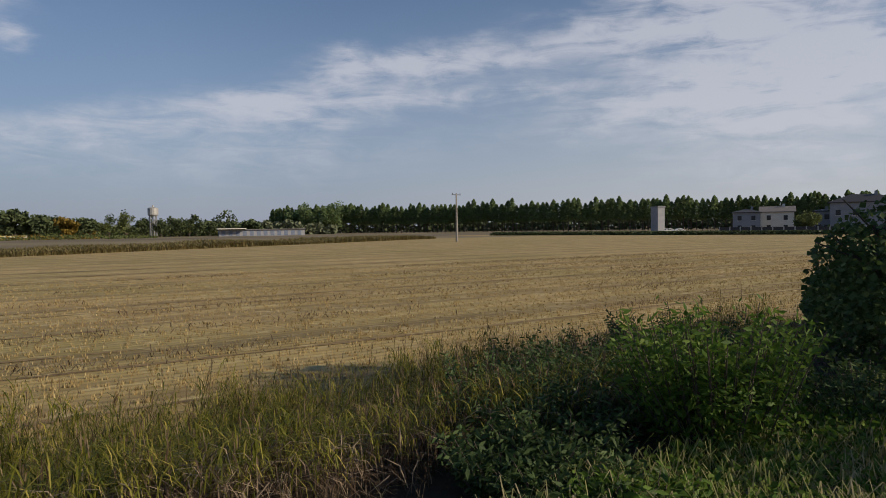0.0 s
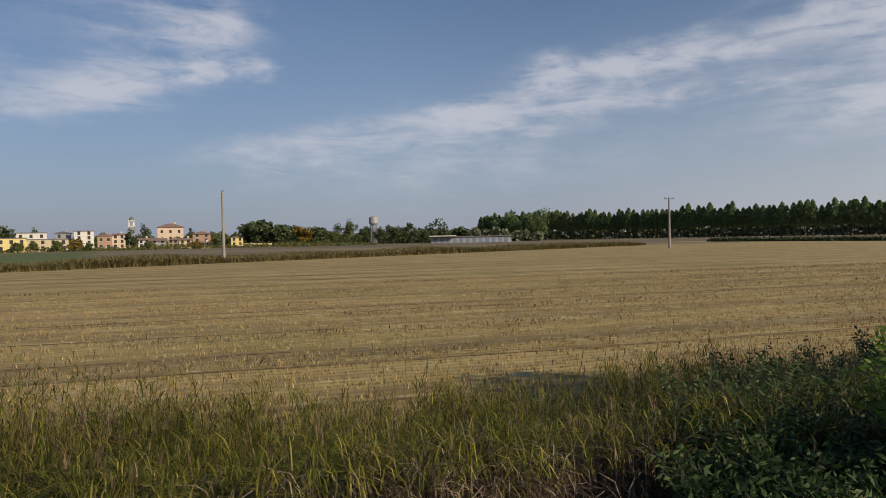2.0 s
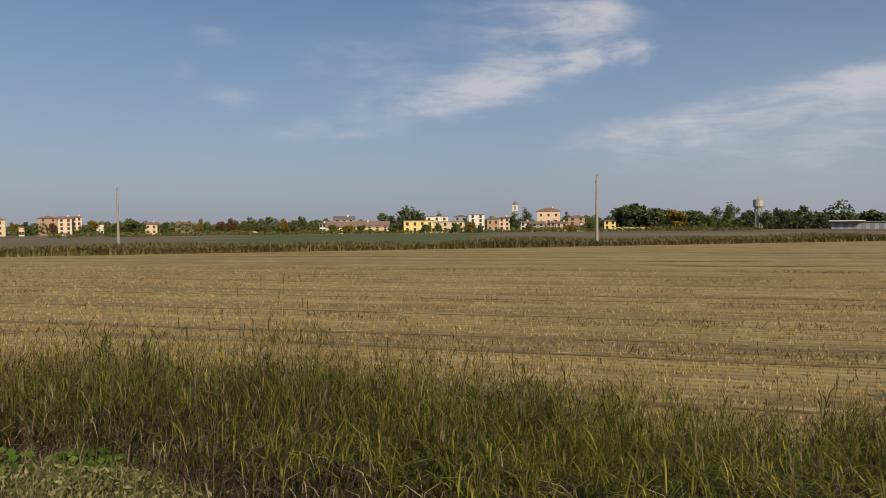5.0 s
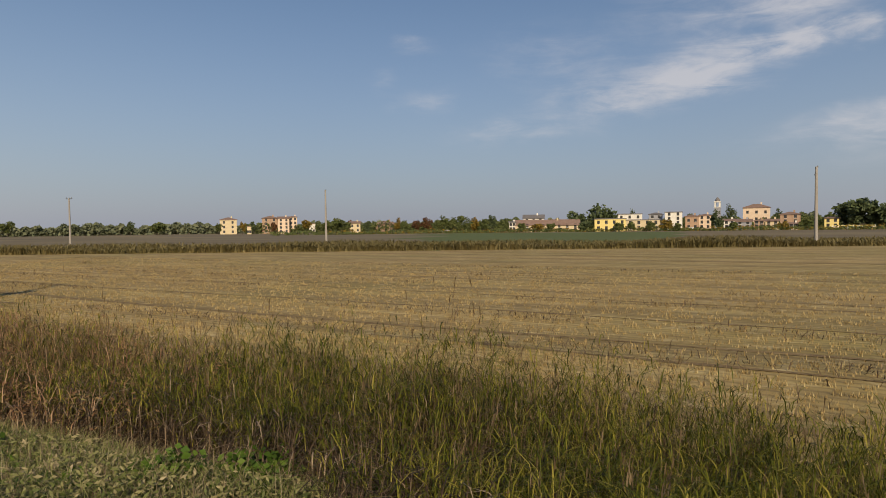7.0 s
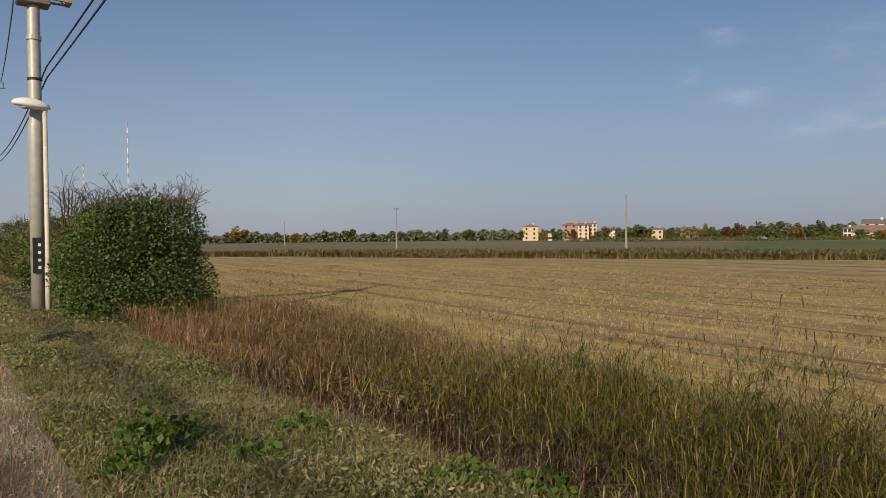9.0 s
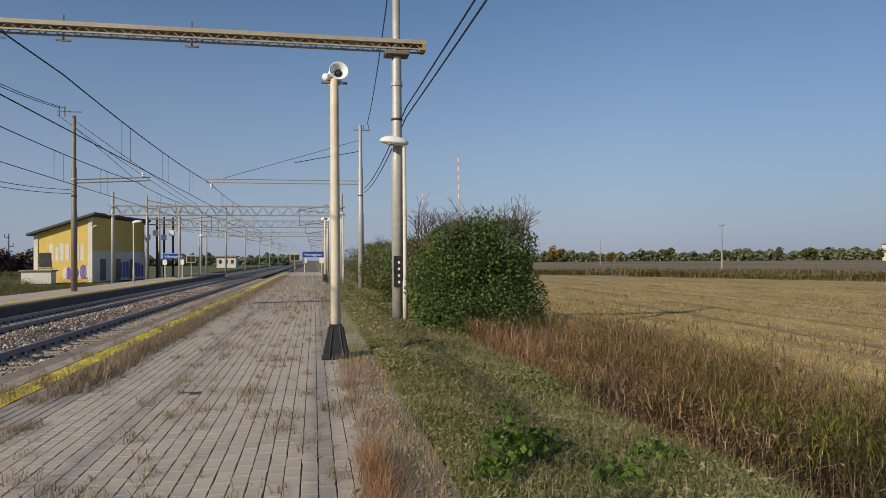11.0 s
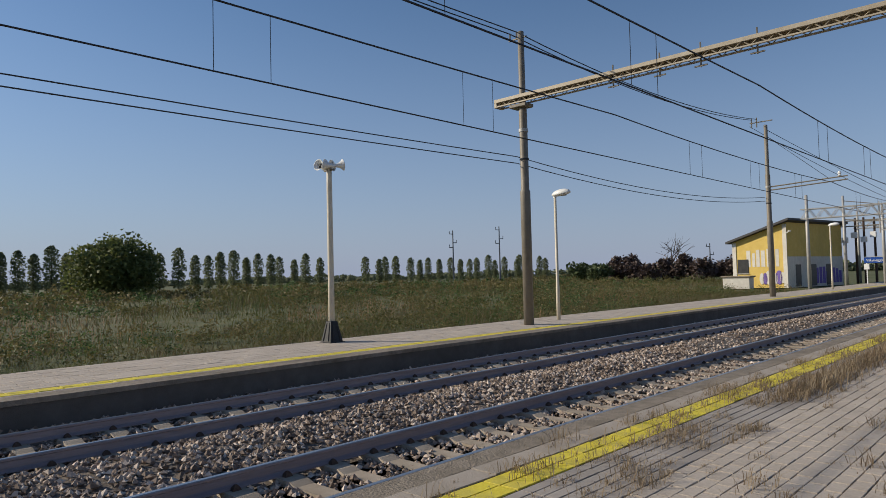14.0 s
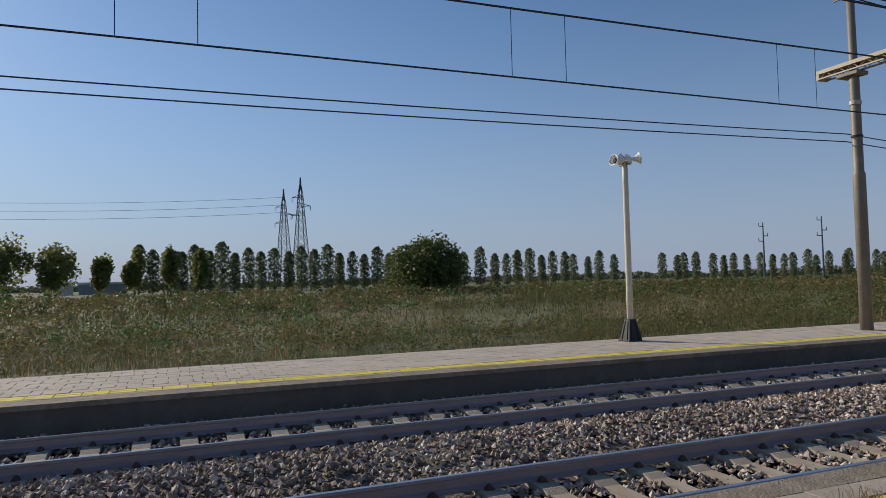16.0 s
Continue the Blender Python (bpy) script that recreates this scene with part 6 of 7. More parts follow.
shed = thing("long_shed", polar(-112.04, 300, -1.0), "long low blue white farm shed with flat roof", "shed", yaw=-112.04 + 6)
part("wall", boxm(-18, 18, 0, 8, 0, 2.6), "pl_grey", shed)
part("roof", boxm(-18.4, 18.4, -0.6, 8.5, 2.6, 3.0, bevel=0.08), "tiles_grey", shed)
part("canopy", boxm(-19, -7, -3, 0.2, 3.05, 3.4), "pl_white", shed)
for k in range(12):
    part("panel", boxm(-17 + k * 2.9, -15.4 + k * 2.9, -0.07, -0.005, 0.2, 2.3), "shed_blue", shed)

fence = thing("white_fence", polar(-93.9, 300, -1.1), "low white and yellow slatted fence at the village edge", "fence", yaw=-93.9)
for k in range(9):
    part("post", boxm(-7 + 1.75 * k - 0.1, -7 + 1.75 * k + 0.1, -0.05, 0.05, 0, 1.7), "pl_white", fence)
for z in (0.4, 0.9, 1.4):
    part("rail", boxm(-7.1, 7.1, -0.04, 0.04, z, z + 0.22), "pl_yellow" if z > 1 else "pl_white", fence)

# cars parked along the village road
def car(at, yaw, mat, label):
    t = thing("parked_car", at, label, "car", "parked cars", yaw)
    bm = bmesh.new()
    prof = [(-2.0, 0.35), (-2.05, 0.8), (-1.4, 0.9), (-0.9, 1.4), (0.7, 1.42), (1.3, 0.95), (2.0, 0.8), (2.05, 0.4)]
    sides = [[bm.verts.new((x, s * (0.82 if z < 1 else 0.66), z)) for x, z in prof] for s in (-1, 1)]
    for k in range(len(prof)):
        j = (k + 1) % len(prof)
        bm.faces.new((sides[0][k], sides[0][j], sides[1][j], sides[1][k]))
    bm.faces.new(sides[0][::-1])
    bm.faces.new(sides[1])
    part("body", bm, mat, t)
    part("window_band", boxm(-0.85, 0.8, -0.78, 0.78, 0.95, 1.3), "pane_dark", t)
    for x in (-1.3, 1.3):
        for s in (-0.75, 0.75):
            w = part("wheel", lathe([(0.31, -0.1), (0.31, 0.1)], 12), "black", t)
            w.matrix_basis = pose(x, s, 0.31, 90, 0, 0)


for px in (-145.78, -146.55, -77.73, -78.27, -62.78, -82.71, -145.43):
    car(polar(px, 235 if px < -140 else 300, -1.1), px + 20, "white", "white car parked by the road")

# distant low tree belts on the horizon
def belt(name, yaw0, yaw1, d0, d1, h0, h1, n, mat, label, size=1.2):
    u = rng.random(n)
    yw = np.radians(yaw0 + (yaw1 - yaw0) * u)
    d = d0 + (d1 - d0) * u + rng.uniform(-9, 9, n)
    hh = h0 + (h1 - h0) * (0.5 + 0.2 * np.sin(u * 37) + 0.15 * np.sin(u * 131 + 1) + 0.15 * np.sin(u * 317 + 2))
    z = -1.2 + hh * rng.random(n) ** 0.75
    co, tr = leaf_arrays(np.stack([-np.sin(yw) * d, np.cos(yw) * d, z], 1), rng.uniform(0.5, 1.3, n) * size)
    tagged(bulk_mesh(name, co, tr, mat), label, "trees", kind="stuff")


# plantation of poplars in even rows
pls = []
for k in range(4):
    h = 14.6 + 0.7 * k
    t = thing("plantation_poplar", (0, -3000 - 10 * k, -1), "straight young plantation poplar with bare lower trunk", "tree", "poplar plantation")
    part("trunk", lathe([(0.2, -0.2), (0.16, h * 0.4), (0.05, h * 0.9)], 7), "bark", t) 
    n = 760
    u = rng.random(n)
    z = h * (0.36 + 0.64 * u ** 1.05)
    pr = np.interp(u, [0, 0.15, 0.55, 0.85, 1], [0.75, 1, 0.95, 0.55, 0.08]) * 2.3
    a = rng.uniform(0, 6.28, n)
    r = pr * np.sqrt(rng.random(n))
    leaves("crown", np.stack([r * np.cos(a), r * np.sin(a), z], 1), rng.uniform(0.4, 0.8, n), "plantation", t)
    pls.append(t)
front = [(-112.81, 420), (-125.77, 372), (-137.22, 345), (-150.39, 345), (-171, 365)]
pk = 0
for row in range(3):
    for a, b in zip(front, front[1:]):
        p0, p1 = polar(a[0], a[1] + 7 * row), polar(b[0], b[1] + 7 * row)
        n = int((p1 - p0).length / 2.7)
        for j in range(n):
            q = p0.lerp(p1, (j + rng.uniform(-0.2, 0.2)) / n)
            m = pose(q.x, q.y, -1.1, 0, 0, rng.uniform(0, 360))
            s = rng.uniform(0.88, 1.06)
            if row and j % 2 == row % 2:
                continue
            if pk < 4:
                o = pls[pk]
                o.matrix_basis = m
            else:
                o = copy_thing(pls[pk % 4], m)
            o.scale = (s, s, s)
            pk += 1
for yw, d, h, w in ((-115.56, 395, 18, 12), (-117.66, 385, 20, 15), (-114.41, 400, 15, 11)):
    tree("broad_tree", polar(yw, d, -1), h, w, "plantation", "large round tree at the plantation corner", "plantation corner trees", n=1400, leaf=0.9, trunk=0.1, seed=int(h))

# dark leaf sheet behind the rows, standing in for shade between the trunks
belt("plantation_undergrowth", -111.5, -172, 452, 395, 5, 9, 16000, "tree_dark", "dark leaf belt behind the plantation, added as shade between the trunks", 1.6)
# hedge and farm road in front of the plantation
hp = np.array([polar(-131.54, 205), polar(-146.21, 178), polar(-163, 168), polar(-172, 168)])
u = np.sort(rng.random(26000)) * 2.999
i0 = u.astype(int)
hb = hp[i0] + (hp[i0 + 1] - hp[i0]) * (u - i0)[:, None]
hb[:, :2] += rng.normal(0, 0.8, (len(hb), 2))
hb[:, 2] = -1.05 + rng.random(len(hb)) * 1.0
co, tr = leaf_arrays(hb, rng.uniform(0.2, 0.5, len(hb)))
tagged(bulk_mesh("field_hedge", co, tr, "tree_dark"), "low dark green hedge along the field end", "hedge", kind="stuff")

# weedy margin at the far end of the stubble field
n = 52000
my = rng.uniform(-95, 105, n)
mx = far_edge_x(my) + 24 * rng.random(n) ** 1.8
mh = rng.uniform(0.5, 1.15, n) * (1 + 0.35 * np.sin(my * 0.21) * np.sin(my * 0.057 + 1))
gap = (my > 84) & (my < 92)
blades("margin", np.stack([mx, my, ground_z(mx, my)], 1)[~gap], mh[~gap], rng.uniform(0.06, 0.2, n)[~gap], rng.uniform(0.3, 1.3, n)[~gap], "weed_brown")
tagged(bpy.data.objects["margin"], "brown and olive weeds along the field margin", "weeds", kind="stuff")



# these belts carry their distance haze in the leaf colour
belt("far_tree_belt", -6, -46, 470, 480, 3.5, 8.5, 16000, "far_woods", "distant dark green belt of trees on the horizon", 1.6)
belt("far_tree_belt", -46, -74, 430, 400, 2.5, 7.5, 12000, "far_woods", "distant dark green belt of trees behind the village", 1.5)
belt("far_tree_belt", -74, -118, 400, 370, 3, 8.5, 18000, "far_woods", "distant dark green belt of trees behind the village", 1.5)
belt("village_greenery", -46, -76, 402, 382, 3, 7.5, 15000, "tree_mid", "mixed green garden trees between the village houses", 0.8)
belt("village_greenery", -66, -112, 368, 356, 3, 8.0, 18000, "tree_mid", "mixed green garden trees between the village houses", 0.8)
belt("village_hedges", -48, -104, 288, 288, 0.6, 2.3, 9000, "tree_mid", "low green hedges and shrubs before the village", 0.55)
belt("village_hedges", -52, -100, 292, 286, 0.4, 2.5, 3000, "tree_gold", "low yellowing shrubs before the village", 0.5)
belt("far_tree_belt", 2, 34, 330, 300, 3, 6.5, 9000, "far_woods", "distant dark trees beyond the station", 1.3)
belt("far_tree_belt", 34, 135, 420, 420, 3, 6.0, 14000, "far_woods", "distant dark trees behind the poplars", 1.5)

# ---- near vegetation ----
def scatter(n, x0, x1, y0, y1, zf=ground_z):
    x, y = rng.uniform(x0, x1, n), rng.uniform(y0, y1, n)
    return np.stack([x, y, zf(x, y)], 1)


def patch(p, s, seed):
    """Smooth patchiness between 0 and 1."""
    return 0.5 + 0.25 * np.sin(p[:, 0] * s + 1.7 * np.sin(p[:, 1] * s * 0.6 + seed)) + 0.25 * np.sin(p[:, 1] * s * 0.83 + seed * 2.1 + p[:, 0] * 0.4 * s)


# tall reeds in the ditch: plants of a few canes, leaves arching out all the way up, dead ones hanging below
def reed_front(y):
    return np.interp(y, [-12, -5, -2, 0, 2, 4, 5.5, 7.5, 12], [2.5, 2.5, 2.55, 2.7, 3.45, 3.95, 3.75, 3.5, 3.9])


def reed_height(q):
    mid = 1 - np.abs(q[:, 0] - 5.75) / 1.75
    tuft = 0.8 + 0.22 * patch(q, 0.9, 2) + 0.3 * patch(q, 3.1, 7) * patch(q, 5.3, 3)
    return (0.5 + 1.04 * np.clip(mid, 0, 1)) * tuft * np.interp(q[:, 1], [-4, -1, 2.5, 8], [0.84, 0.92, 1.16, 1.1])


def reed_bed(n, y0, y1):
    q = scatter(n, 0, 1, y0, y1)
    f = reed_front(q[:, 1])
    q[:, 0] = f + (6.95 - f) * q[:, 0]
    q[:, 2] = ground_z(q[:, 0], q[:, 1])
    return q


plants = np.concatenate([reed_bed(5400, -7, 9), reed_bed(900, -14, -7), reed_bed(1300, 9, 17), reed_bed(600, 17, 45)])
plants = plants[rng.random(len(plants)) < 0.45 + 0.7 * patch(plants, 2.6, 4)]
plant_h = reed_height(plants) * rng.uniform(0.72, 1.18, len(plants))
plant_lean = rng.normal(0, 0.13, (len(plants), 2)) + np.array([0.0, -0.1])
inner = np.clip((plants[:, 0] - reed_front(plants[:, 1])) / 1.1, 0, 1)
green = np.clip(0.25 + 0.75 * inner, 0, 1) * np.interp(plants[:, 1], [1, 8], [1.0, 0.4]) * (0.45 + 0.75 * patch(plants, 1.4, 9))


def on_canes(k, u):
    """Points at the height u on the canes of the plants k."""
    q = plants[k].copy()
    q[:, :2] += plant_lean[k] * (plant_h[k] * u ** 1.6)[:, None] + rng.normal(0, 0.03, (len(k), 2)) * (0.4 + u)[:, None]
    q[:, 2] += plant_h[k] * u - 0.05
    return q


k = np.repeat(np.arange(len(plants)), 3)
k = k[rng.random(len(k)) < 0.3 + 0.7 * inner[k]]
p = plants[k] + np.concatenate([rng.normal(0, 0.04, (len(k), 2)), np.zeros((len(k), 1))], 1)
swing = np.hypot(*plant_lean[k].T) + rng.uniform(0, 0.15, len(k))
stems = blades("reed_canes", p, plant_h[k] * rng.uniform(0.8, 1.12, len(k)), np.full(len(k), 0.0065), swing, "reed_dry", az=np.arctan2(plant_lean[k, 1], plant_lean[k, 0]) + rng.normal(0, 0.5, len(k)))
tagged(stems, "thin straw coloured reed canes", "reeds", kind="stuff")
k = np.repeat(np.arange(len(plants)), 24)
k = k[rng.random(len(k)) < green[k]]
u = rng.uniform(0.3, 1.0, len(k)) ** 0.6
ob = curled("reed_leaves", on_canes(k, u), rng.uniform(0.18, 0.5, len(k)) * (1.15 - 0.4 * u), rng.uniform(0.004, 0.011, len(k)), rng.uniform(0.15, 0.9, len(k)), rng.uniform(1.3, 2.9, len(k)), "reed", az=rng.uniform(0, 2 * np.pi, len(k)))
tagged(ob, "arching green and yellow reed leaves", "reeds", kind="stuff")
k = np.repeat(np.arange(len(plants)), 16)
u = rng.uniform(0.05, 0.85, len(k))
keep = rng.random(len(k)) < np.where(u > 0.45, 0.75 - 0.6 * green[k] * inner[k], 0.85)
k, u = k[keep], u[keep]
ob = curled("dead_reed_leaves", on_canes(k, u), rng.uniform(0.16, 0.5, len(k)), rng.uniform(0.004, 0.011, len(k)), rng.uniform(0.4, 1.4, len(k)), rng.uniform(2.0, 3.3, len(k)), "reed_dead")
tagged(ob, "hanging brown dead reed leaves", "reeds", kind="stuff")
k = np.repeat(np.arange(len(plants)), 2)
k = k[(inner[k] > 0.3) & (rng.random(len(k)) < 0.33)]
p = plants[k] + np.concatenate([rng.normal(0, 0.07, (len(k), 2)), np.zeros((len(k), 1))], 1)
st = plant_h[k] * rng.uniform(1.02, 1.3, len(k))
az = np.arctan2(plant_lean[k, 1], plant_lean[k, 0]) + rng.normal(0, 0.7, len(k))
ln = rng.uniform(0.05, 0.3, len(k))
stem = blades("reed_stems", p, st, np.full(len(k), 0.005), ln, "plume", az=az)
tagged(stem, "thin reddish seed stalks above the reeds", "reeds", kind="stuff")
j = np.repeat(np.arange(len(k)), 4)
f = rng.uniform(0.8, 0.99, len(j))
q = p[j].copy()
q[:, 0] += np.cos(az[j]) * ln[j] * st[j] * f ** 2
q[:, 1] += np.sin(az[j]) * ln[j] * st[j] * f ** 2
q[:, 2] += st[j] * f * (1 - 0.2 * ln[j])
pl = blades("seed_heads", q, rng.uniform(0.05, 0.13, len(j)), rng.uniform(0.004, 0.009, len(j)), rng.uniform(0.2, 0.9, len(j)), "plume", az=az[j] + rng.normal(0, 0.6, len(j)))
tagged(pl, "feathery brown reed seed heads", "reeds", kind="stuff")
# reddish dry grass on the ditch bank further along
p = scatter(22000, 3.6, 6.7, 4.5, 18)
p = p[rng.random(len(p)) < np.clip((p[:, 1] - 4) / 4, 0.1, 1)]
p[:, 2] += reed_height(p) * rng.uniform(0.0, 0.95, len(p))
rd = blades("red_grass", p, rng.uniform(0.12, 0.34, len(p)), rng.uniform(0.004, 0.009, len(p)), rng.uniform(0.3, 1.6, len(p)), "grass_red")
tagged(rd, "reddish brown dry grass on the ditch bank", "grass", kind="stuff")
p = scatter(62000, 3.6, 6.8, 4.0, 18)
p = p[(rng.random(len(p)) < np.clip((p[:, 1] - 3.5) / 3.5, 0, 1)) & (patch(p, 1.5, 3) + 0.6 * patch(p, 4.1, 8) > 0.55)]
p[:, 2] += reed_height(p) * np.sqrt(rng.uniform(0.0, 1.0, len(p))) * (0.8 + 0.35 * patch(p, 4.1, 8))
tagged(leaves("rust_weeds", p, rng.uniform(0.007, 0.018, len(p)), "rust_leaf", elong=3.4), "rust brown seeding weeds on the ditch bank", "weeds", kind="stuff")

# verge between platform and ditch
def verge_zone(q):
    return (q[:, 0] < reed_front(q[:, 1]) + 0.3) & ((q[:, 1] > 0.5 + 0.6 * (q[:, 0] - 1.5)) | (rng.random(len(q)) < 0.04))


def mound(q):
    """How high the low weeds stand: uneven cushions."""
    return 0.05 + 0.2 * patch(q, 2.3, 3) * patch(q, 1.1, 8) + 0.07 * patch(q, 6.0, 1)


p = np.concatenate([scatter(84000, 1.22, 4.6, 0.8, 13), scatter(26000, 1.22, 4.6, 13, 50)])
p = p[verge_zone(p)]
p[:, 2] += mound(p) * rng.uniform(0.0, 1.0, len(p)) ** 0.6
vh = leaves("verge_herbs", p, np.interp(p[:, 1], [4, 14, 40], [0.016, 0.026, 0.05]) * rng.uniform(0.6, 1.5, len(p)), "herb", elong=2.6)
tagged(vh, "grey green low herbs and dry stems on the verge", "weeds", kind="stuff")
p = np.concatenate([scatter(34000, 1.22, 4.8, -3, 14), scatter(9000, 1.2, 5.0, 14, 50)])
p = p[verge_zone(p)]
vg = blades("verge_grass", p, rng.uniform(0.05, 0.16, len(p)) + mound(p) * 0.8, rng.uniform(0.003, 0.006, len(p)), rng.uniform(0.3, 1.4, len(p)), "grass")
tagged(vg, "mixed green verge grass and low weeds", "grass", kind="stuff")
p = np.concatenate([scatter(22000, 1.25, 4.8, -3, 16), scatter(6000, 1.3, 4.8, 16, 45)])
p = p[(patch(p, 0.9, 4) > 0.36) & verge_zone(p)]
vd = blades("dry_verge_grass", p, rng.uniform(0.06, 0.2, len(p)) + mound(p) * 0.8, rng.uniform(0.0025, 0.005, len(p)), rng.uniform(0.2, 1.2, len(p)), "grass_dry")
tagged(vd, "thin straw coloured dry verge grass", "grass", kind="stuff")
# drifted soil over the outer pavers
ys = np.arange(-8.0, 46.0, 0.16)
dv = []
for y in ys:
    e = 0.56 + 0.09 * math.sin(y * 1.9) + 0.06 * math.sin(y * 5.3 + 1) + 0.04 * math.sin(y * 13.1) + 0.1 * math.sin(y * 0.37)
    for f, z in ((0.0, -0.008), (0.06, 0.006), (0.4, 0.012), (1.0, 0.004)):
        dv.append((e + (1.24 - e) * f, y, z + 0.003 * math.sin(y * 7 + f * 9) * (f > 0)))
drift = add_mesh("drifted_soil", dv, [(4 * k + j, 4 * k + j + 1, 4 * k + j + 5, 4 * k + j + 4) for k in range(len(ys) - 1) for j in range(3)], "grit_soil", smooth=True)
tagged(drift, "pale gritty soil drifted over the outer pavers", "soil", kind="structure")
p = scatter(7000, 0.55, 1.3, 2.5, 30, lambda x, y: np.full(len(x), 0.004))
p = p[rng.random(len(p)) < 0.15 + 1.5 * patch(p, 2.2, 2) * patch(p, 1.1, 5) * np.clip((p[:, 0] - 0.45) * 2, 0.2, 1)]
tagged(blades("drift_grass", p, rng.uniform(0.04, 0.22, len(p)), rng.uniform(0.003, 0.006, len(p)), rng.uniform(0.3, 1.4, len(p)), "grass"), "sparse grass rooted in the drifted soil", "grass", kind="stuff")
p = np.concatenate([scatter(1500, 0.6, 1.2, 3.2, 11), scatter(2300, 0.0, 1.0, 3.0, 5.6)])
p[1500:, 0] = 0.66 + 0.02 * (p[1500:, 1] - 4) + rng.normal(0, 0.06, 2300)
p = p[(patch(p, 3.3, 4) > 0.3) | (np.abs(p[:, 1] - 4.6) < 0.9)]
p[:, 2] = 0.004
rg_ = blades("red_platform_grass", p, rng.uniform(0.08, 0.3, len(p)), rng.uniform(0.0025, 0.005, len(p)), rng.uniform(0.2, 1.1, len(p)), "grass_red")
tagged(rg_, "rust red dry grass along the platform edging", "grass", kind="stuff")

n = 5200
gx_ = rng.normal(1.0, 0.18, n)
gy_ = rng.uniform(2.5, 34, n)
gsz = rng.uniform(0.006, 0.022, n)
gco = (octa[None] + rng.normal(0, 0.25, (n, 6, 3))) * gsz[:, None, None] + np.stack([gx_, gy_, np.where(gx_ < 1.2, 0.008, ground_z(np.maximum(gx_, 1.21), gy_)) + 0.004], 1)[:, None, :]
tagged(bulk_mesh("edge_grit", gco.reshape(-1, 3), (octf[None] + np.arange(n)[:, None, None] * 6).reshape(-1, 3), "coping"), "pale crumbled grit along the platform edge", "gravel", kind="stuff")

p = scatter(16000, 1.4, 4.2, 1, 13)
p = p[(patch(p, 1.7, 6) > 0.62) & verge_zone(p)]
p[:, 2] += mound(p) * rng.uniform(0.2, 1.1, len(p))
tagged(leaves("green_herbs", p, rng.uniform(0.016, 0.036, len(p)), "bright_leaf"), "small bright green herb leaves among the grass", "weeds", kind="stuff")

p = scatter(15000, 0.15, 1.7, -9, -2.4, lambda x, y: np.where(x < 1.1, 0.0, ground_z(np.maximum(x, 1.21), y)))
p[:, 2] += rng.uniform(0.0, 0.26, len(p)) * (0.4 + 0.8 * patch(p, 2.1, 5))
tagged(leaves("overgrown_edge", p, rng.uniform(0.018, 0.045, len(p)), "bright_leaf", elong=1.7), "green weeds growing over the platform edge", "weeds", kind="stuff")
p = scatter(6000, 0.1, 1.7, -9, -2.4, lambda x, y: np.where(x < 1.1, 0.0, ground_z(np.maximum(x, 1.21), y)))
tagged(arched("overgrown_grass", p, rng.uniform(0.1, 0.34, len(p)), rng.uniform(0.005, 0.01, len(p)), rng.uniform(0.3, 1.5, len(p)), "grass"), "green grass growing over the platform edge", "grass", kind="stuff")
n = 2600
lx_ = np.where(rng.random(n) < 0.5, rng.normal(-3.48, 0.02, n), np.where(rng.random(n) < 0.5, rng.normal(-3.29, 0.03, n), rng.normal(-3.68, 0.03, n)))
ly_ = np.repeat(rng.uniform(2.4, 40, n // 13), 13) + rng.normal(0, 0.1, n)
tagged(arched("line_weeds", np.stack([lx_, ly_, np.full(n, -0.005)], 1), rng.uniform(0.03, 0.15, n), rng.uniform(0.003, 0.007, n), rng.uniform(0.4, 1.6, n), "grass_dry"), "dry weeds along the yellow line joints", "weeds", kind="stuff")

# broad-leaved bright weeds
def weed(at, r, h, n, mat, label, leaf=0.09, group="broad-leaved weeds"):
    t = thing("leafy_weed", at, label, "weed", group)
    rg = random.Random(int(at[0] * 50 + at[1] * 13))
    for _ in range(9):
        bm = bmesh.new()
        b_rod(bm, (0, 0, -0.05), (rg.uniform(-r, r) * 0.8, rg.uniform(-r, r) * 0.8, h * rg.uniform(0.6, 1)), 0.006, 4, 0.003)
        part("stem", bm, mat, t)
    c = blob_points(n, (0, 0, h * 0.55), (r, r, h * 0.5), 0.35)
    leaves("foliage", c, rng.uniform(0.6, 1.2, n) * leaf, mat, t, elong=1.25)
    return t


for at, r, h, n in (((1.72, 4.95), 0.22, 0.42, 75), ((1.98, 5.2), 0.24, 0.3, 60), ((1.5, 4.55), 0.22, 0.25, 70), ((3.25, 3.1), 0.3, 0.26, 110), ((3.7, 2.75), 0.32, 0.34, 150), ((4.1, 2.3), 0.28, 0.24, 110), ((2.7, 3.5), 0.3, 0.2, 80), ((3.4, 2.6), 0.26, 0.18, 80), ((2.4, 4.4), 0.25, 0.2, 70), ((2.2, 6.6), 0.25, 0.22, 70), ((3.0, 5.0), 0.25, 0.22, 70)):
    weed((*at, float(ground_z(*at))), r, h, int(n * 1.7), "bright_leaf", "bright green broad-leaved weed on the verge", 0.058)

# platform weeds in the joints
tufts = []
trg = random.Random(9)
for k in range(1000):
    x, y = trg.uniform(-3.9, 1.05), abs(trg.gauss(0, 17)) + 2.2
    if trg.random() < 0.3:
        x = trg.uniform(-3.4, -2.5)
    if x > -3.3:
        x = -2.598 + round((x + 2.598) / 0.1295) * 0.1295
    tufts.append((x, y, trg.random()))
base = []
ht = []
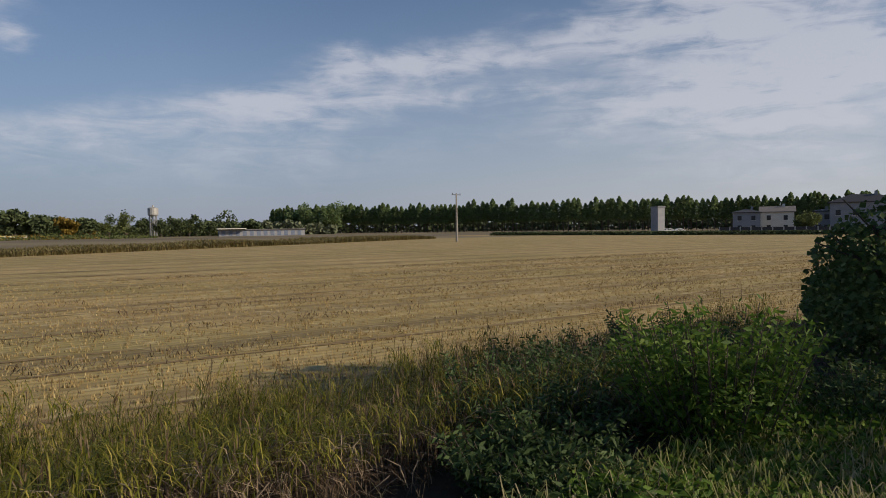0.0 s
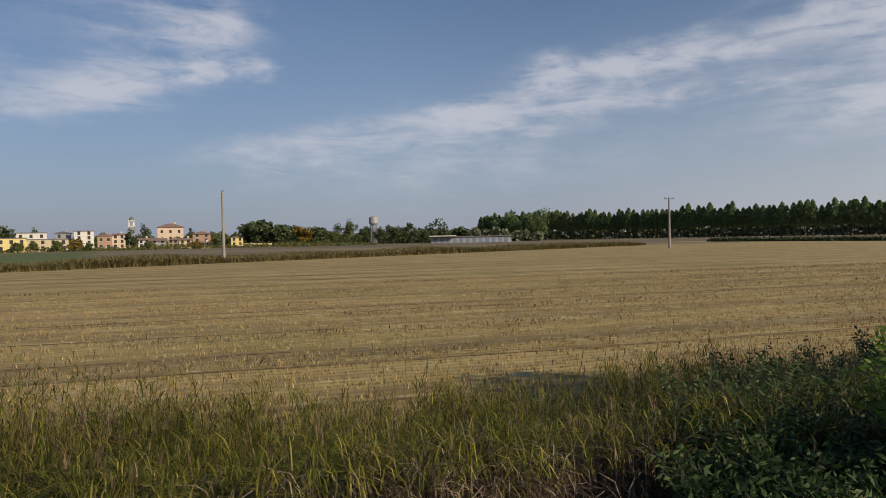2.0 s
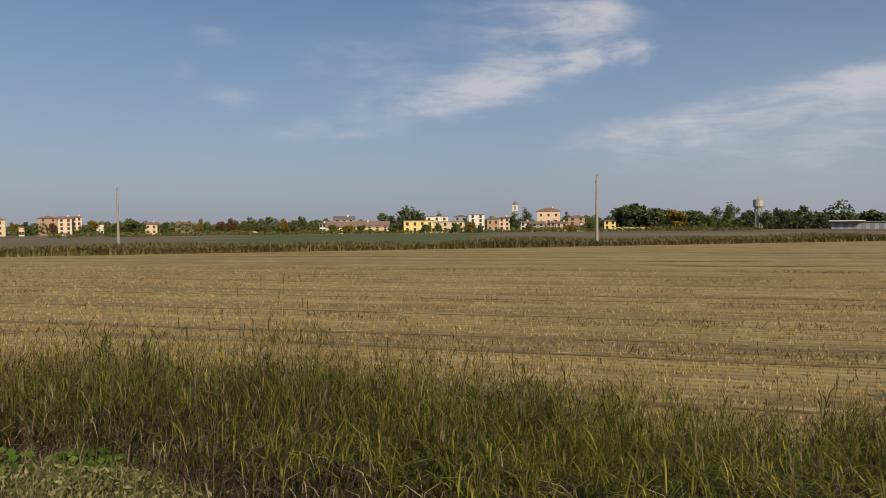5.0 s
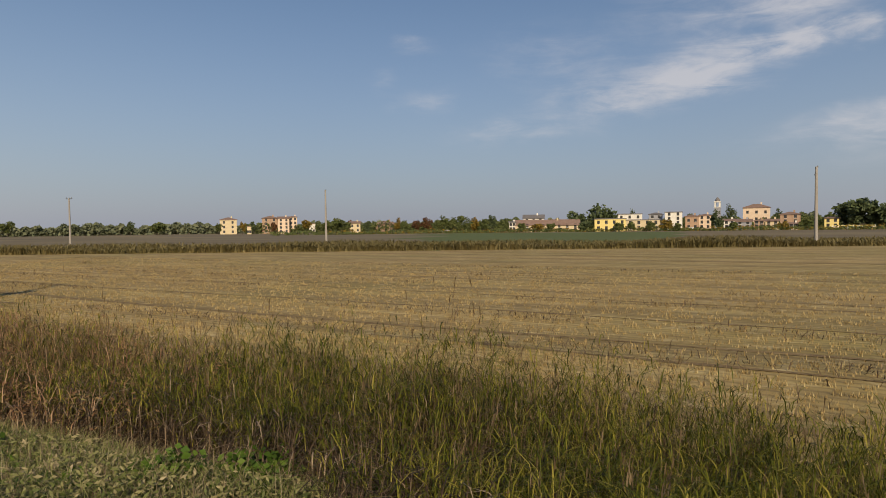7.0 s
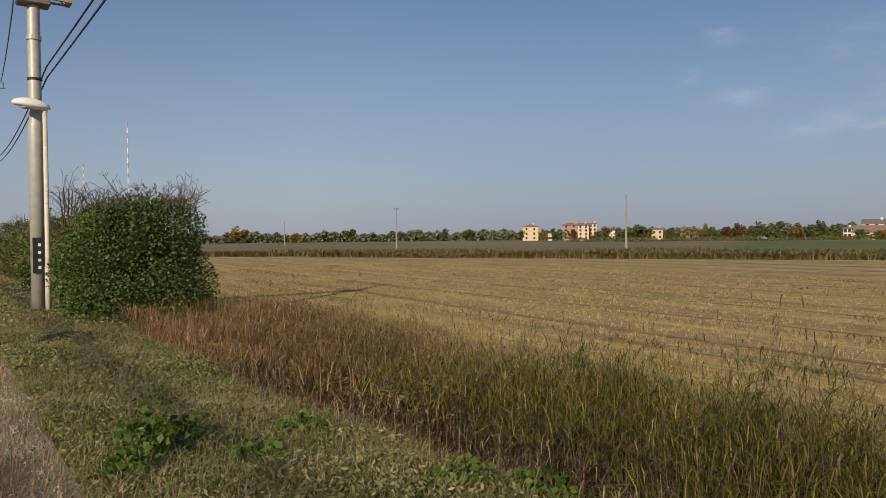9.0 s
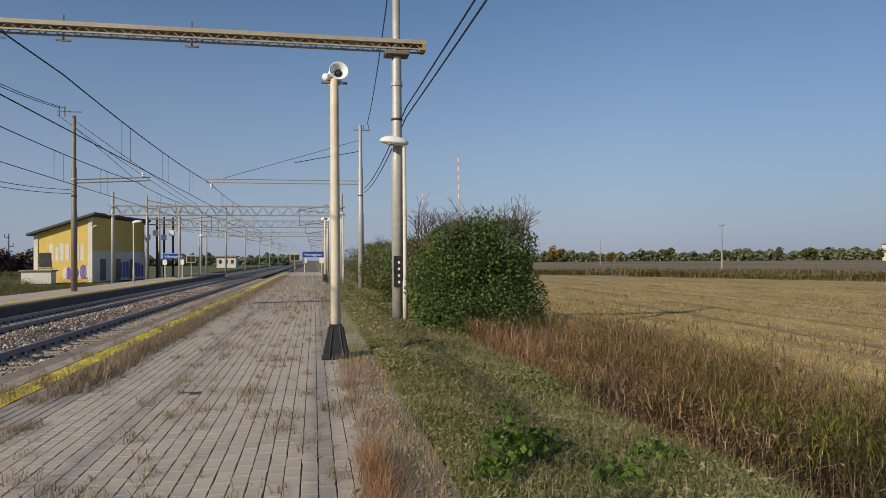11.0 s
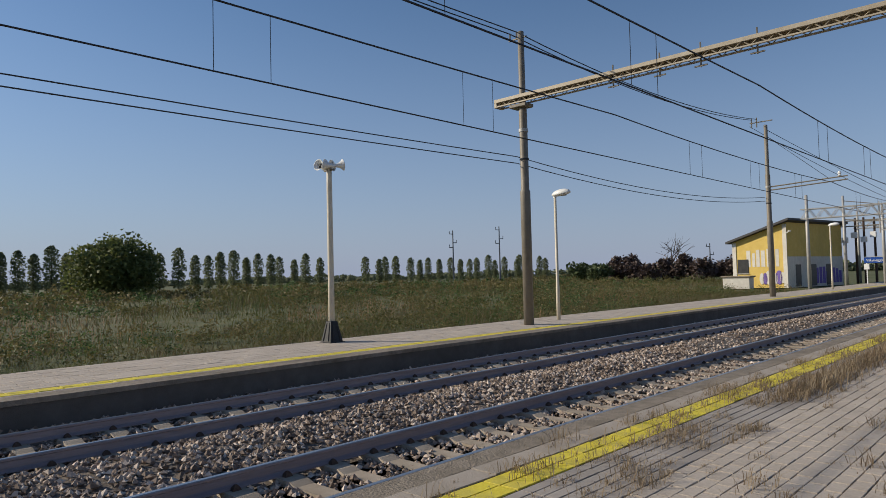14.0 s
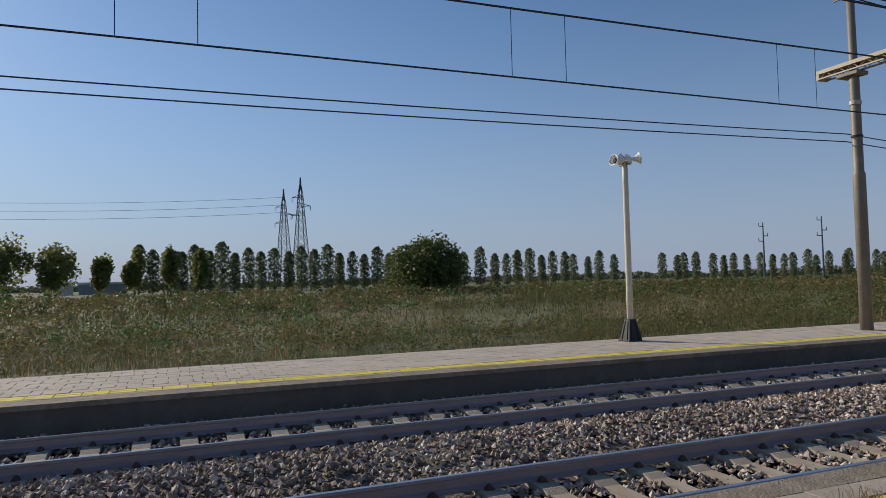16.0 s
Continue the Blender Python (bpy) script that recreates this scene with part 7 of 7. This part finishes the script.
for x, y, s in tufts:
    n = int(10 + 60 * s * s)
    r = 0.03 + 0.12 * s * s
    base.append(np.stack([x + rng.normal(0, r * 0.5, n), y + rng.normal(0, r, n), np.zeros(n) - 0.015], 1))
    ht.append(rng.uniform(0.02, 0.06 + 0.15 * s * s, n))
base, ht = np.concatenate(base), np.concatenate(ht)
keepb = base[:, 0] < 1.1
tagged(blades("joint_weeds", base[keepb], ht[keepb], rng.uniform(0.003, 0.008, keepb.sum()), rng.uniform(0.3, 1.3, keepb.sum()), "grass_dry"), "tufts of dry weeds in the paver joints", "weeds", kind="stuff")
n = 15000
bx_ = np.where(rng.random(n) < 0.55, rng.normal(-2.75, 0.22, n), rng.uniform(-2.4, 1.0, n))
by_ = rng.uniform(22, 70, n)
by_[: n // 3] = rng.uniform(9, 24, n // 3)
bx_[: n // 3] = rng.normal(-2.85, 0.14, n // 3)
tagged(blades("dense_platform_weeds", np.stack([bx_, by_, np.zeros(n) - 0.01], 1), rng.uniform(0.06, 0.26, n), rng.uniform(0.006, 0.014, n), rng.uniform(0.3, 1.2, n), "grass_dry"), "dense brown weeds spreading over the platform", "weeds", kind="stuff")

# ivy-covered bush and hedge beside the platform
def bush(at, rx, ry, h, mat, label, n, leaf, name="bush", twigs=0, group=""):
    t = thing(name, at, label, "bush", group)
    bm, tips = limbs(7, h * 0.55, 1.1, 0.05, 2, int(abs(at[1]) * 7) + 3)
    part("branch_frame", bm, "bark", t)
    c = np.concatenate([blob_points(n // 2, (0, 0, h * 0.46), (rx, ry, h * 0.5), 0.72), crown_points(n // 2, (0, 0, h * 0.48), (rx, ry, h * 0.5), 26, 0.85, 0.3)])
    c = c[c[:, 2] > -0.15]
    leaves("foliage", c, rng.uniform(0.6, 1.3, len(c)) * leaf, mat, t, elong=1.2)
    if twigs:
        bm = bmesh.new()
        rg = random.Random(6)
        for _ in range(twigs):
            x, y = rg.uniform(-rx, rx) * 0.8, rg.uniform(-ry, ry) * 0.8
            p0 = Vector((x, y, h * 0.75))
            d = Vector((rg.uniform(-0.6, 0.6), rg.uniform(-0.5, 0.5), 1)).normalized()
            p1 = p0 + d * rg.uniform(0.5, 0.95)
            b_rod(bm, p0, p1, 0.014, 4, 0.008)
            for _ in range(6):
                e = (d + Vector((rg.uniform(-1, 1), rg.uniform(-1, 1), rg.uniform(-0.4, 0.7)))).normalized()
                s = p0.lerp(p1, rg.uniform(0.3, 1))
                m2 = s + e * rg.uniform(0.15, 0.42)
                b_rod(bm, s, m2, 0.007, 3, 0.004)
                for _ in range(2):
                    b_rod(bm, m2, m2 + (e + Vector((rg.uniform(-1, 1), rg.uniform(-1, 1), rg.uniform(-0.5, 0.5)))).normalized() * rg.uniform(0.08, 0.2), 0.004, 3)
        part("twig_crown", bm, "bark", t, "bare leafless twigs above the leaves")
    return t


ivy = bush((4.2, 16.6, -0.7), 1.62, 1.6, 3.6, "ivy", "large round ivy-covered bush beside the platform", 22000, 0.058, "ivy_bush", 60)
for cx, cy, cz, r, hh, n in ((-0.75, -0.9, 0.75, 0.95, 0.9, 5200), (0.35, -0.95, 0.8, 1.0, 1.0, 5200), (1.0, -0.5, 1.2, 0.85, 1.0, 3600), (-1.0, -0.3, 1.6, 0.8, 1.0, 3600), (0.7, -0.5, 2.6, 0.9, 0.8, 3600), (-0.35, -0.6, 2.5, 0.95, 0.75, 3600)):
    c = blob_points(n, (cx, cy, cz), (r, r, hh), 0.55)
    leaves("foliage", c[c[:, 2] > -0.1], rng.uniform(0.6, 1.3, (c[:, 2] > -0.1).sum()) * 0.055, "ivy", ivy, elong=1.25)
for k, (x, y, rx, h, mt) in enumerate(((4.2, 20.5, 1.3, 3.1, "olive_leaf"), (4.6, 23.5, 1.6, 3.5, "olive_leaf"), (4.3, 27.5, 1.7, 3.3, "ivy"), (4.8, 31.5, 1.8, 3.4, "olive_leaf"), (4.6, 36, 2, 3.6, "olive_leaf"), (4.8, 41.5, 2.2, 3.6, "ivy"), (4.9, 47.5, 2.4, 3.6, "olive_leaf"), (5.2, 55, 2.8, 3.8, "olive_leaf"), (5.2, 64, 3, 4.0, "ivy"))):
    bush((x, y, -0.6), rx, rx * 1.25, h, mt, "unkempt olive green hedge bush beside the platform", 5200, 0.085, "hedge_bush", 14 if k in (0, 1, 3) else 0, "platform hedge")

# dark shrubs and weeds in the shade behind
bush((1.75, -9.2, -0.25), 1.1, 1.3, 2.35, "shrub", "dark green shrub with arching twigs in shade", 7000, 0.07, "dark_shrub", 0)
# out of view: this shrub is added only to cast shade
bush((-2.2, -7.8, 0.0), 1.55, 1.6, 2.7, "shrub", "unseen dark green shrub added to shade the platform edge", 3500, 0.09, "tall_shrub", 0)
bush((3.1, -13.2, -0.5), 1.5, 2.0, 1.9, "shrub", "dark green shrub by the ditch in shade", 7000, 0.09, "dark_shrub", 0)
bush((5.0, -18.5, -1.0), 1.3, 3.0, 1.7, "shrub", "dark green shrub by the ditch in shade", 5000, 0.09, "dark_shrub", 0)


# unseen tree, added as the caster of the shade on the ditch bank
tree("platform_end_tree", (-3.4, -14.6, 0.0), 7.2, 5.4, "shrub", "unseen dense dark tree added to shade the platform end", "", n=5200, leaf=0.2, trunk=0.1, seed=31)


def stalk_shrub(at, r, h, stalks, mat, label):
    """Upright leafy stalks with narrow leaves in whorls."""
    t = thing("leafy_shrub", at, label, "shrub", "leafy shrubs")
    rg = random.Random(int(at[0] * 31 + at[1] * 17))
    bm = bmesh.new()
    pts = []
    for _ in range(stalks):
        a, rr = rg.uniform(0, 6.28), r * math.sqrt(rg.random())
        b0 = Vector((rr * 0.5 * math.cos(a), rr * 0.5 * math.sin(a), -0.05))
        b1 = Vector((rr * math.cos(a) * 1.15, rr * math.sin(a) * 1.15, h * rg.uniform(0.55, 1.0)))
        b_rod(bm, b0, b1, 0.008, 4, 0.003)
        for _ in range(46):
            f = rg.uniform(0.25, 1.02)
            q = b0.lerp(b1, f)
            pts.append((q.x + rg.gauss(0, 0.05), q.y + rg.gauss(0, 0.05), q.z + rg.gauss(0, 0.03)))
    part("stem", bm, "bark", t)
    pts = np.array(pts)
    leaves("foliage", pts, rng.uniform(0.016, 0.03, len(pts)) * (1.1 if mat == "bright_leaf" else 1.0), mat, t, elong=2.9)
    return t


for at, r, h, s, mt in (((1.75, -5.3), 0.7, 1.05, 120, "bright_leaf"), ((2.4, -5.9), 0.65, 0.7, 80, "shrub"), ((3.1, -5.4), 0.7, 0.6, 80, "shrub"), ((3.7, -6.2), 0.8, 0.75, 80, "shrub"), ((4.1, -5.2), 0.6, 0.8, 70, "shrub"), ((3.0, -7.2), 0.8, 0.6, 70, "shrub"), ((1.1, -3.5), 0.45, 0.3, 90, "bright_leaf"), ((0.7, -4.3), 0.45, 0.3, 90, "bright_leaf"), ((0.8, -5.4), 0.5, 0.34, 80, "shrub"), ((0.75, -3.7), 0.42, 0.28, 90, "bright_leaf"), ((0.45, -4.6), 0.45, 0.3, 90, "bright_leaf"), ((0.3, -5.5), 0.5, 0.36, 80, "shrub"), ((1.7, -3.6), 0.4, 0.3, 80, "shrub"), ((2.2, -3.6), 0.4, 0.35, 70, "shrub"), ((1.2, -6.6), 0.6, 0.5, 80, "shrub"), ((0.5, -6.4), 0.5, 0.35, 70, "shrub"), ((2.4, -4.3), 0.6, 0.5, 70, "shrub"), ((5.0, -6.8), 0.9, 1.2, 90, "shrub"), ((3.1, -4.5), 0.6, 0.55, 60, "shrub"), ((5.2, -8.8), 1.0, 1.2, 80, "shrub"), ((4.2, -8.6), 1.0, 0.9, 80, "shrub")):
    stalk_shrub((*at, float(ground_z(*at))), r, h, s, mt, "leafy narrow-leaved shrub on the ditch bank")

# stubble in drilled rows
rows_x = np.arange(7.4, 40, 0.3)
sx_, sy_ = [], []
for k, x in enumerate(rows_x):
    n = int(np.interp(x, [7, 14, 36], [4200, 3600, 1500]))
    yy = rng.uniform(-55, 60, n) if x > 14 else rng.uniform(-40, 40, n)
    yy = np.repeat(yy[: n // 6], 6) + rng.normal(0, 0.035, n // 6 * 6)
    sy_.append(yy)
    sx_.append(x + 0.06 * yy + rng.normal(0, 0.03, len(yy)))
sx_, sy_ = np.concatenate(sx_), np.concatenate(sy_)
RUTS = (9.4, 12.9, 14.7, 18.4, 22.6, 24.3, 28.8, 33.5, 38.0)
ok = sx_ > 7.3
for rx in RUTS:
    ok &= np.abs(sx_ - rx - 0.06 * sy_ - 0.12 * np.sin(sy_ * 0.2 + rx)) > 0.2
sx_, sy_ = sx_[ok], sy_[ok]
sb = np.stack([sx_, sy_, ground_z(sx_, sy_) - 0.01], 1)
stub = spikes("stubble", sb, rng.uniform(0.04, 0.11, len(sb)), rng.uniform(0.012, 0.03, len(sb)), rng.uniform(0.05, 0.5, len(sb)), "stubble")
tagged(stub, "short cut golden straw stubble in rows", "stubble", kind="stuff")
ys = np.arange(-75, 75, 0.7)
for rx in RUTS + (43.0, 48.5, 55.0, 62.0):
    cx_ = rx + 0.06 * ys + 0.12 * np.sin(ys * 0.2 + rx)
    ww = 0.085 + 0.04 * np.sin(ys * 1.3 + rx) + 0.03 * np.sin(ys * 4.7)
    ww = np.where(np.sin(ys * 0.11 + rx * 1.7) > -0.55, ww, 0.01) * (1.0 if rx < 40 else 1.6)
    zz = ground_z(cx_, ys) + 0.012
    rv = [q for x, w, y, z in zip(cx_, ww, ys, zz) for q in ((x - w, y, z), (x + w, y, z))]
    ob = add_mesh("wheel_rut", rv, [(2 * k, 2 * k + 1, 2 * k + 3, 2 * k + 2) for k in range(len(ys) - 1)], "rut")
    tagged(ob, "dark bare wheel rut through the stubble", "rut", kind="structure")
# loose straw swaths
n = 26000
k = rng.integers(0, 7, n)
lx = np.array([9.3, 13.2, 17.2, 21.5, 26, 31, 37])[k] + rng.normal(0, 0.35, n)
ly = rng.uniform(-60, 60, n)
lx = lx + 0.06 * ly
ok = (lx > 8) & (np.sin(ly * 0.35 + k * 2.0) + np.sin(ly * 0.13 + k) > -0.2)
lb = np.stack([lx, ly, ground_z(lx, ly) + rng.uniform(0.0, 0.1, n)], 1)[ok]
tagged(blades("straw_swaths", lb, rng.uniform(0.08, 0.22, len(lb)), rng.uniform(0.01, 0.022, len(lb)), rng.uniform(1.0, 2.5, len(lb)), "reed_dry"), "loose brown straw left in swaths", "straw", kind="stuff")

# meadow behind the far platform
p = np.concatenate([scatter(44000, -26, -15.6, -28, 60), scatter(34000, -60, -26, -45, 110), scatter(18000, -120, -60, -60, 190)])
dist = -p[:, 0]
pt = patch(p, 0.28, 3) * patch(p, 0.9, 11)
mh = rng.uniform(0.25, 0.8, len(p)) * (0.3 + 1.7 * pt) * np.interp(dist, [15.6, 17, 30, 60, 120], [0.4, 0.9, 1.0, 1.35, 1.6])
mw = np.interp(dist, [15, 30, 60, 120], [0.011, 0.024, 0.06, 0.13]) * rng.uniform(0.6, 1.4, len(p))
nr = p[:, 0] > -26
tagged(blades("far_meadow_grass", p[~nr], mh[~nr], mw[~nr], rng.uniform(0.3, 1.4, (~nr).sum()), "meadow_blades"), "rank meadow grass further off", "grass", kind="stuff")
p, mh, mw = p[nr], mh[nr], mw[nr]
tagged(curled("meadow_grass", p, mh * 1.15, mw, rng.uniform(0.0, 0.6, len(p)), rng.uniform(0.8, 2.3, len(p)), "meadow_blades"), "rank green and brown meadow grass and weeds", "grass", kind="stuff")
# rounded weed clumps of three kinds
for mat, sd, lab in (("shrub", 2, "leafy green weed clumps in the meadow"), ("olive_leaf", 9, "olive weed clumps in the meadow"), ("weed_brown", 14, "brown seeding weed clumps in the meadow")):
    c = np.concatenate([scatter(520, -30, -16.6, -30, 60), scatter(520, -75, -30, -45, 120), scatter(260, -130, -75, -60, 190)])
    c = c[patch(c, 0.22, sd) > (0.5 if mat == "shrub" else 0.38)]
    k = np.repeat(np.arange(len(c)), 60)
    far = np.interp(-c[:, 0], [16, 30, 75, 130], [0.75, 1.0, 1.7, 2.4])
    hh = rng.uniform(0.35, 1.0, len(c)) * (0.7 + 0.5 * patch(c, 0.13, sd)) * np.interp(c[:, 1], [-6, 4], [1.25, 1.0]) * np.interp(-c[:, 0], [16, 30, 60, 130], [1.0, 1.2, 1.6, 2.0])
    rr = rng.uniform(0.35, 0.9, len(c)) * far
    g = rng.normal(size=(len(k), 2)) * 0.55
    z = rng.random(len(k)) ** 0.7 * np.exp(-0.6 * (g ** 2).sum(1))
    q = np.stack([np.minimum(c[k, 0] + g[:, 0] * rr[k], -15.9), c[k, 1] + g[:, 1] * rr[k], c[k, 2] + 0.03 + z * hh[k]], 1)
    tagged(leaves("meadow_weeds", q, np.interp(-q[:, 0], [16, 30, 70, 130], [0.04, 0.07, 0.17, 0.3]) * rng.uniform(0.6, 1.3, len(q)), mat, elong=2.2), lab, "weeds", kind="stuff")
p = scatter(9000, -40, -16.5, -25, 60)
p = p[patch(p, 0.4, 8) > 0.6]
tagged(blades("meadow_dry", p, rng.uniform(0.4, 0.95, len(p)), rng.uniform(0.006, 0.016, len(p)), rng.uniform(0.1, 0.6, len(p)), "grass_red"), "dry brown weed stalks in the meadow", "grass", kind="stuff")

# ---- paving pieces, last ----
cols = [-2.598 + 0.1295 * k + 0.065 for k in range(28)]
lay("paver", cols, 0.1295, 0.25, (3.3, 6.0, -2.6, 1.1), platform, "paver", "paver_far", "paver_field", -6, 95, gap=(0.009, 0.017))
tc = [-3.285 + 0.114 * k + 0.057 for k in range(6)]
lay("ribbed_paver", tc, 0.114, 0.4, (4, 9, -9, -8), platform, "tactile", "tactile", "ribbed_paver_strip", -4, 95, stagger=False, gap=(0.012, 0.01))
lay("yellow_block", [-3.39, -3.57], 0.18, 0.4, (2, 16, -4, -3), platform, "yellow", "yellow", "yellow_line", -4, 95, stagger=False, gap=(0.014, 0.02))
lay("coping_block", [-3.82], 0.29, 0.8, (2, 16, -4, -3), platform, "coping", "coping", "coping_strip", -4, 95, stagger=False)
lay("yellow_block", [-12.42, -12.6], 0.18, 0.4, (-3, 20, -13, -12), far_platform, "yellow", "yellow", "yellow_line", -12, 95, stagger=False, gap=(0.012, 0.014))
lay("paver", [-12.87 - 0.3 * k for k in range(9)], 0.3, 0.42, (0, 0, 0, 0), far_platform, "paver", "paver_far", "paver_field", -14, 95, gap=(0.012, 0.016))
lay("coping_block", [-12.27], 0.1, 0.8, (0, 0, 0, 0), far_platform, "coping", "coping", "coping_strip", -12, 95, stagger=False)
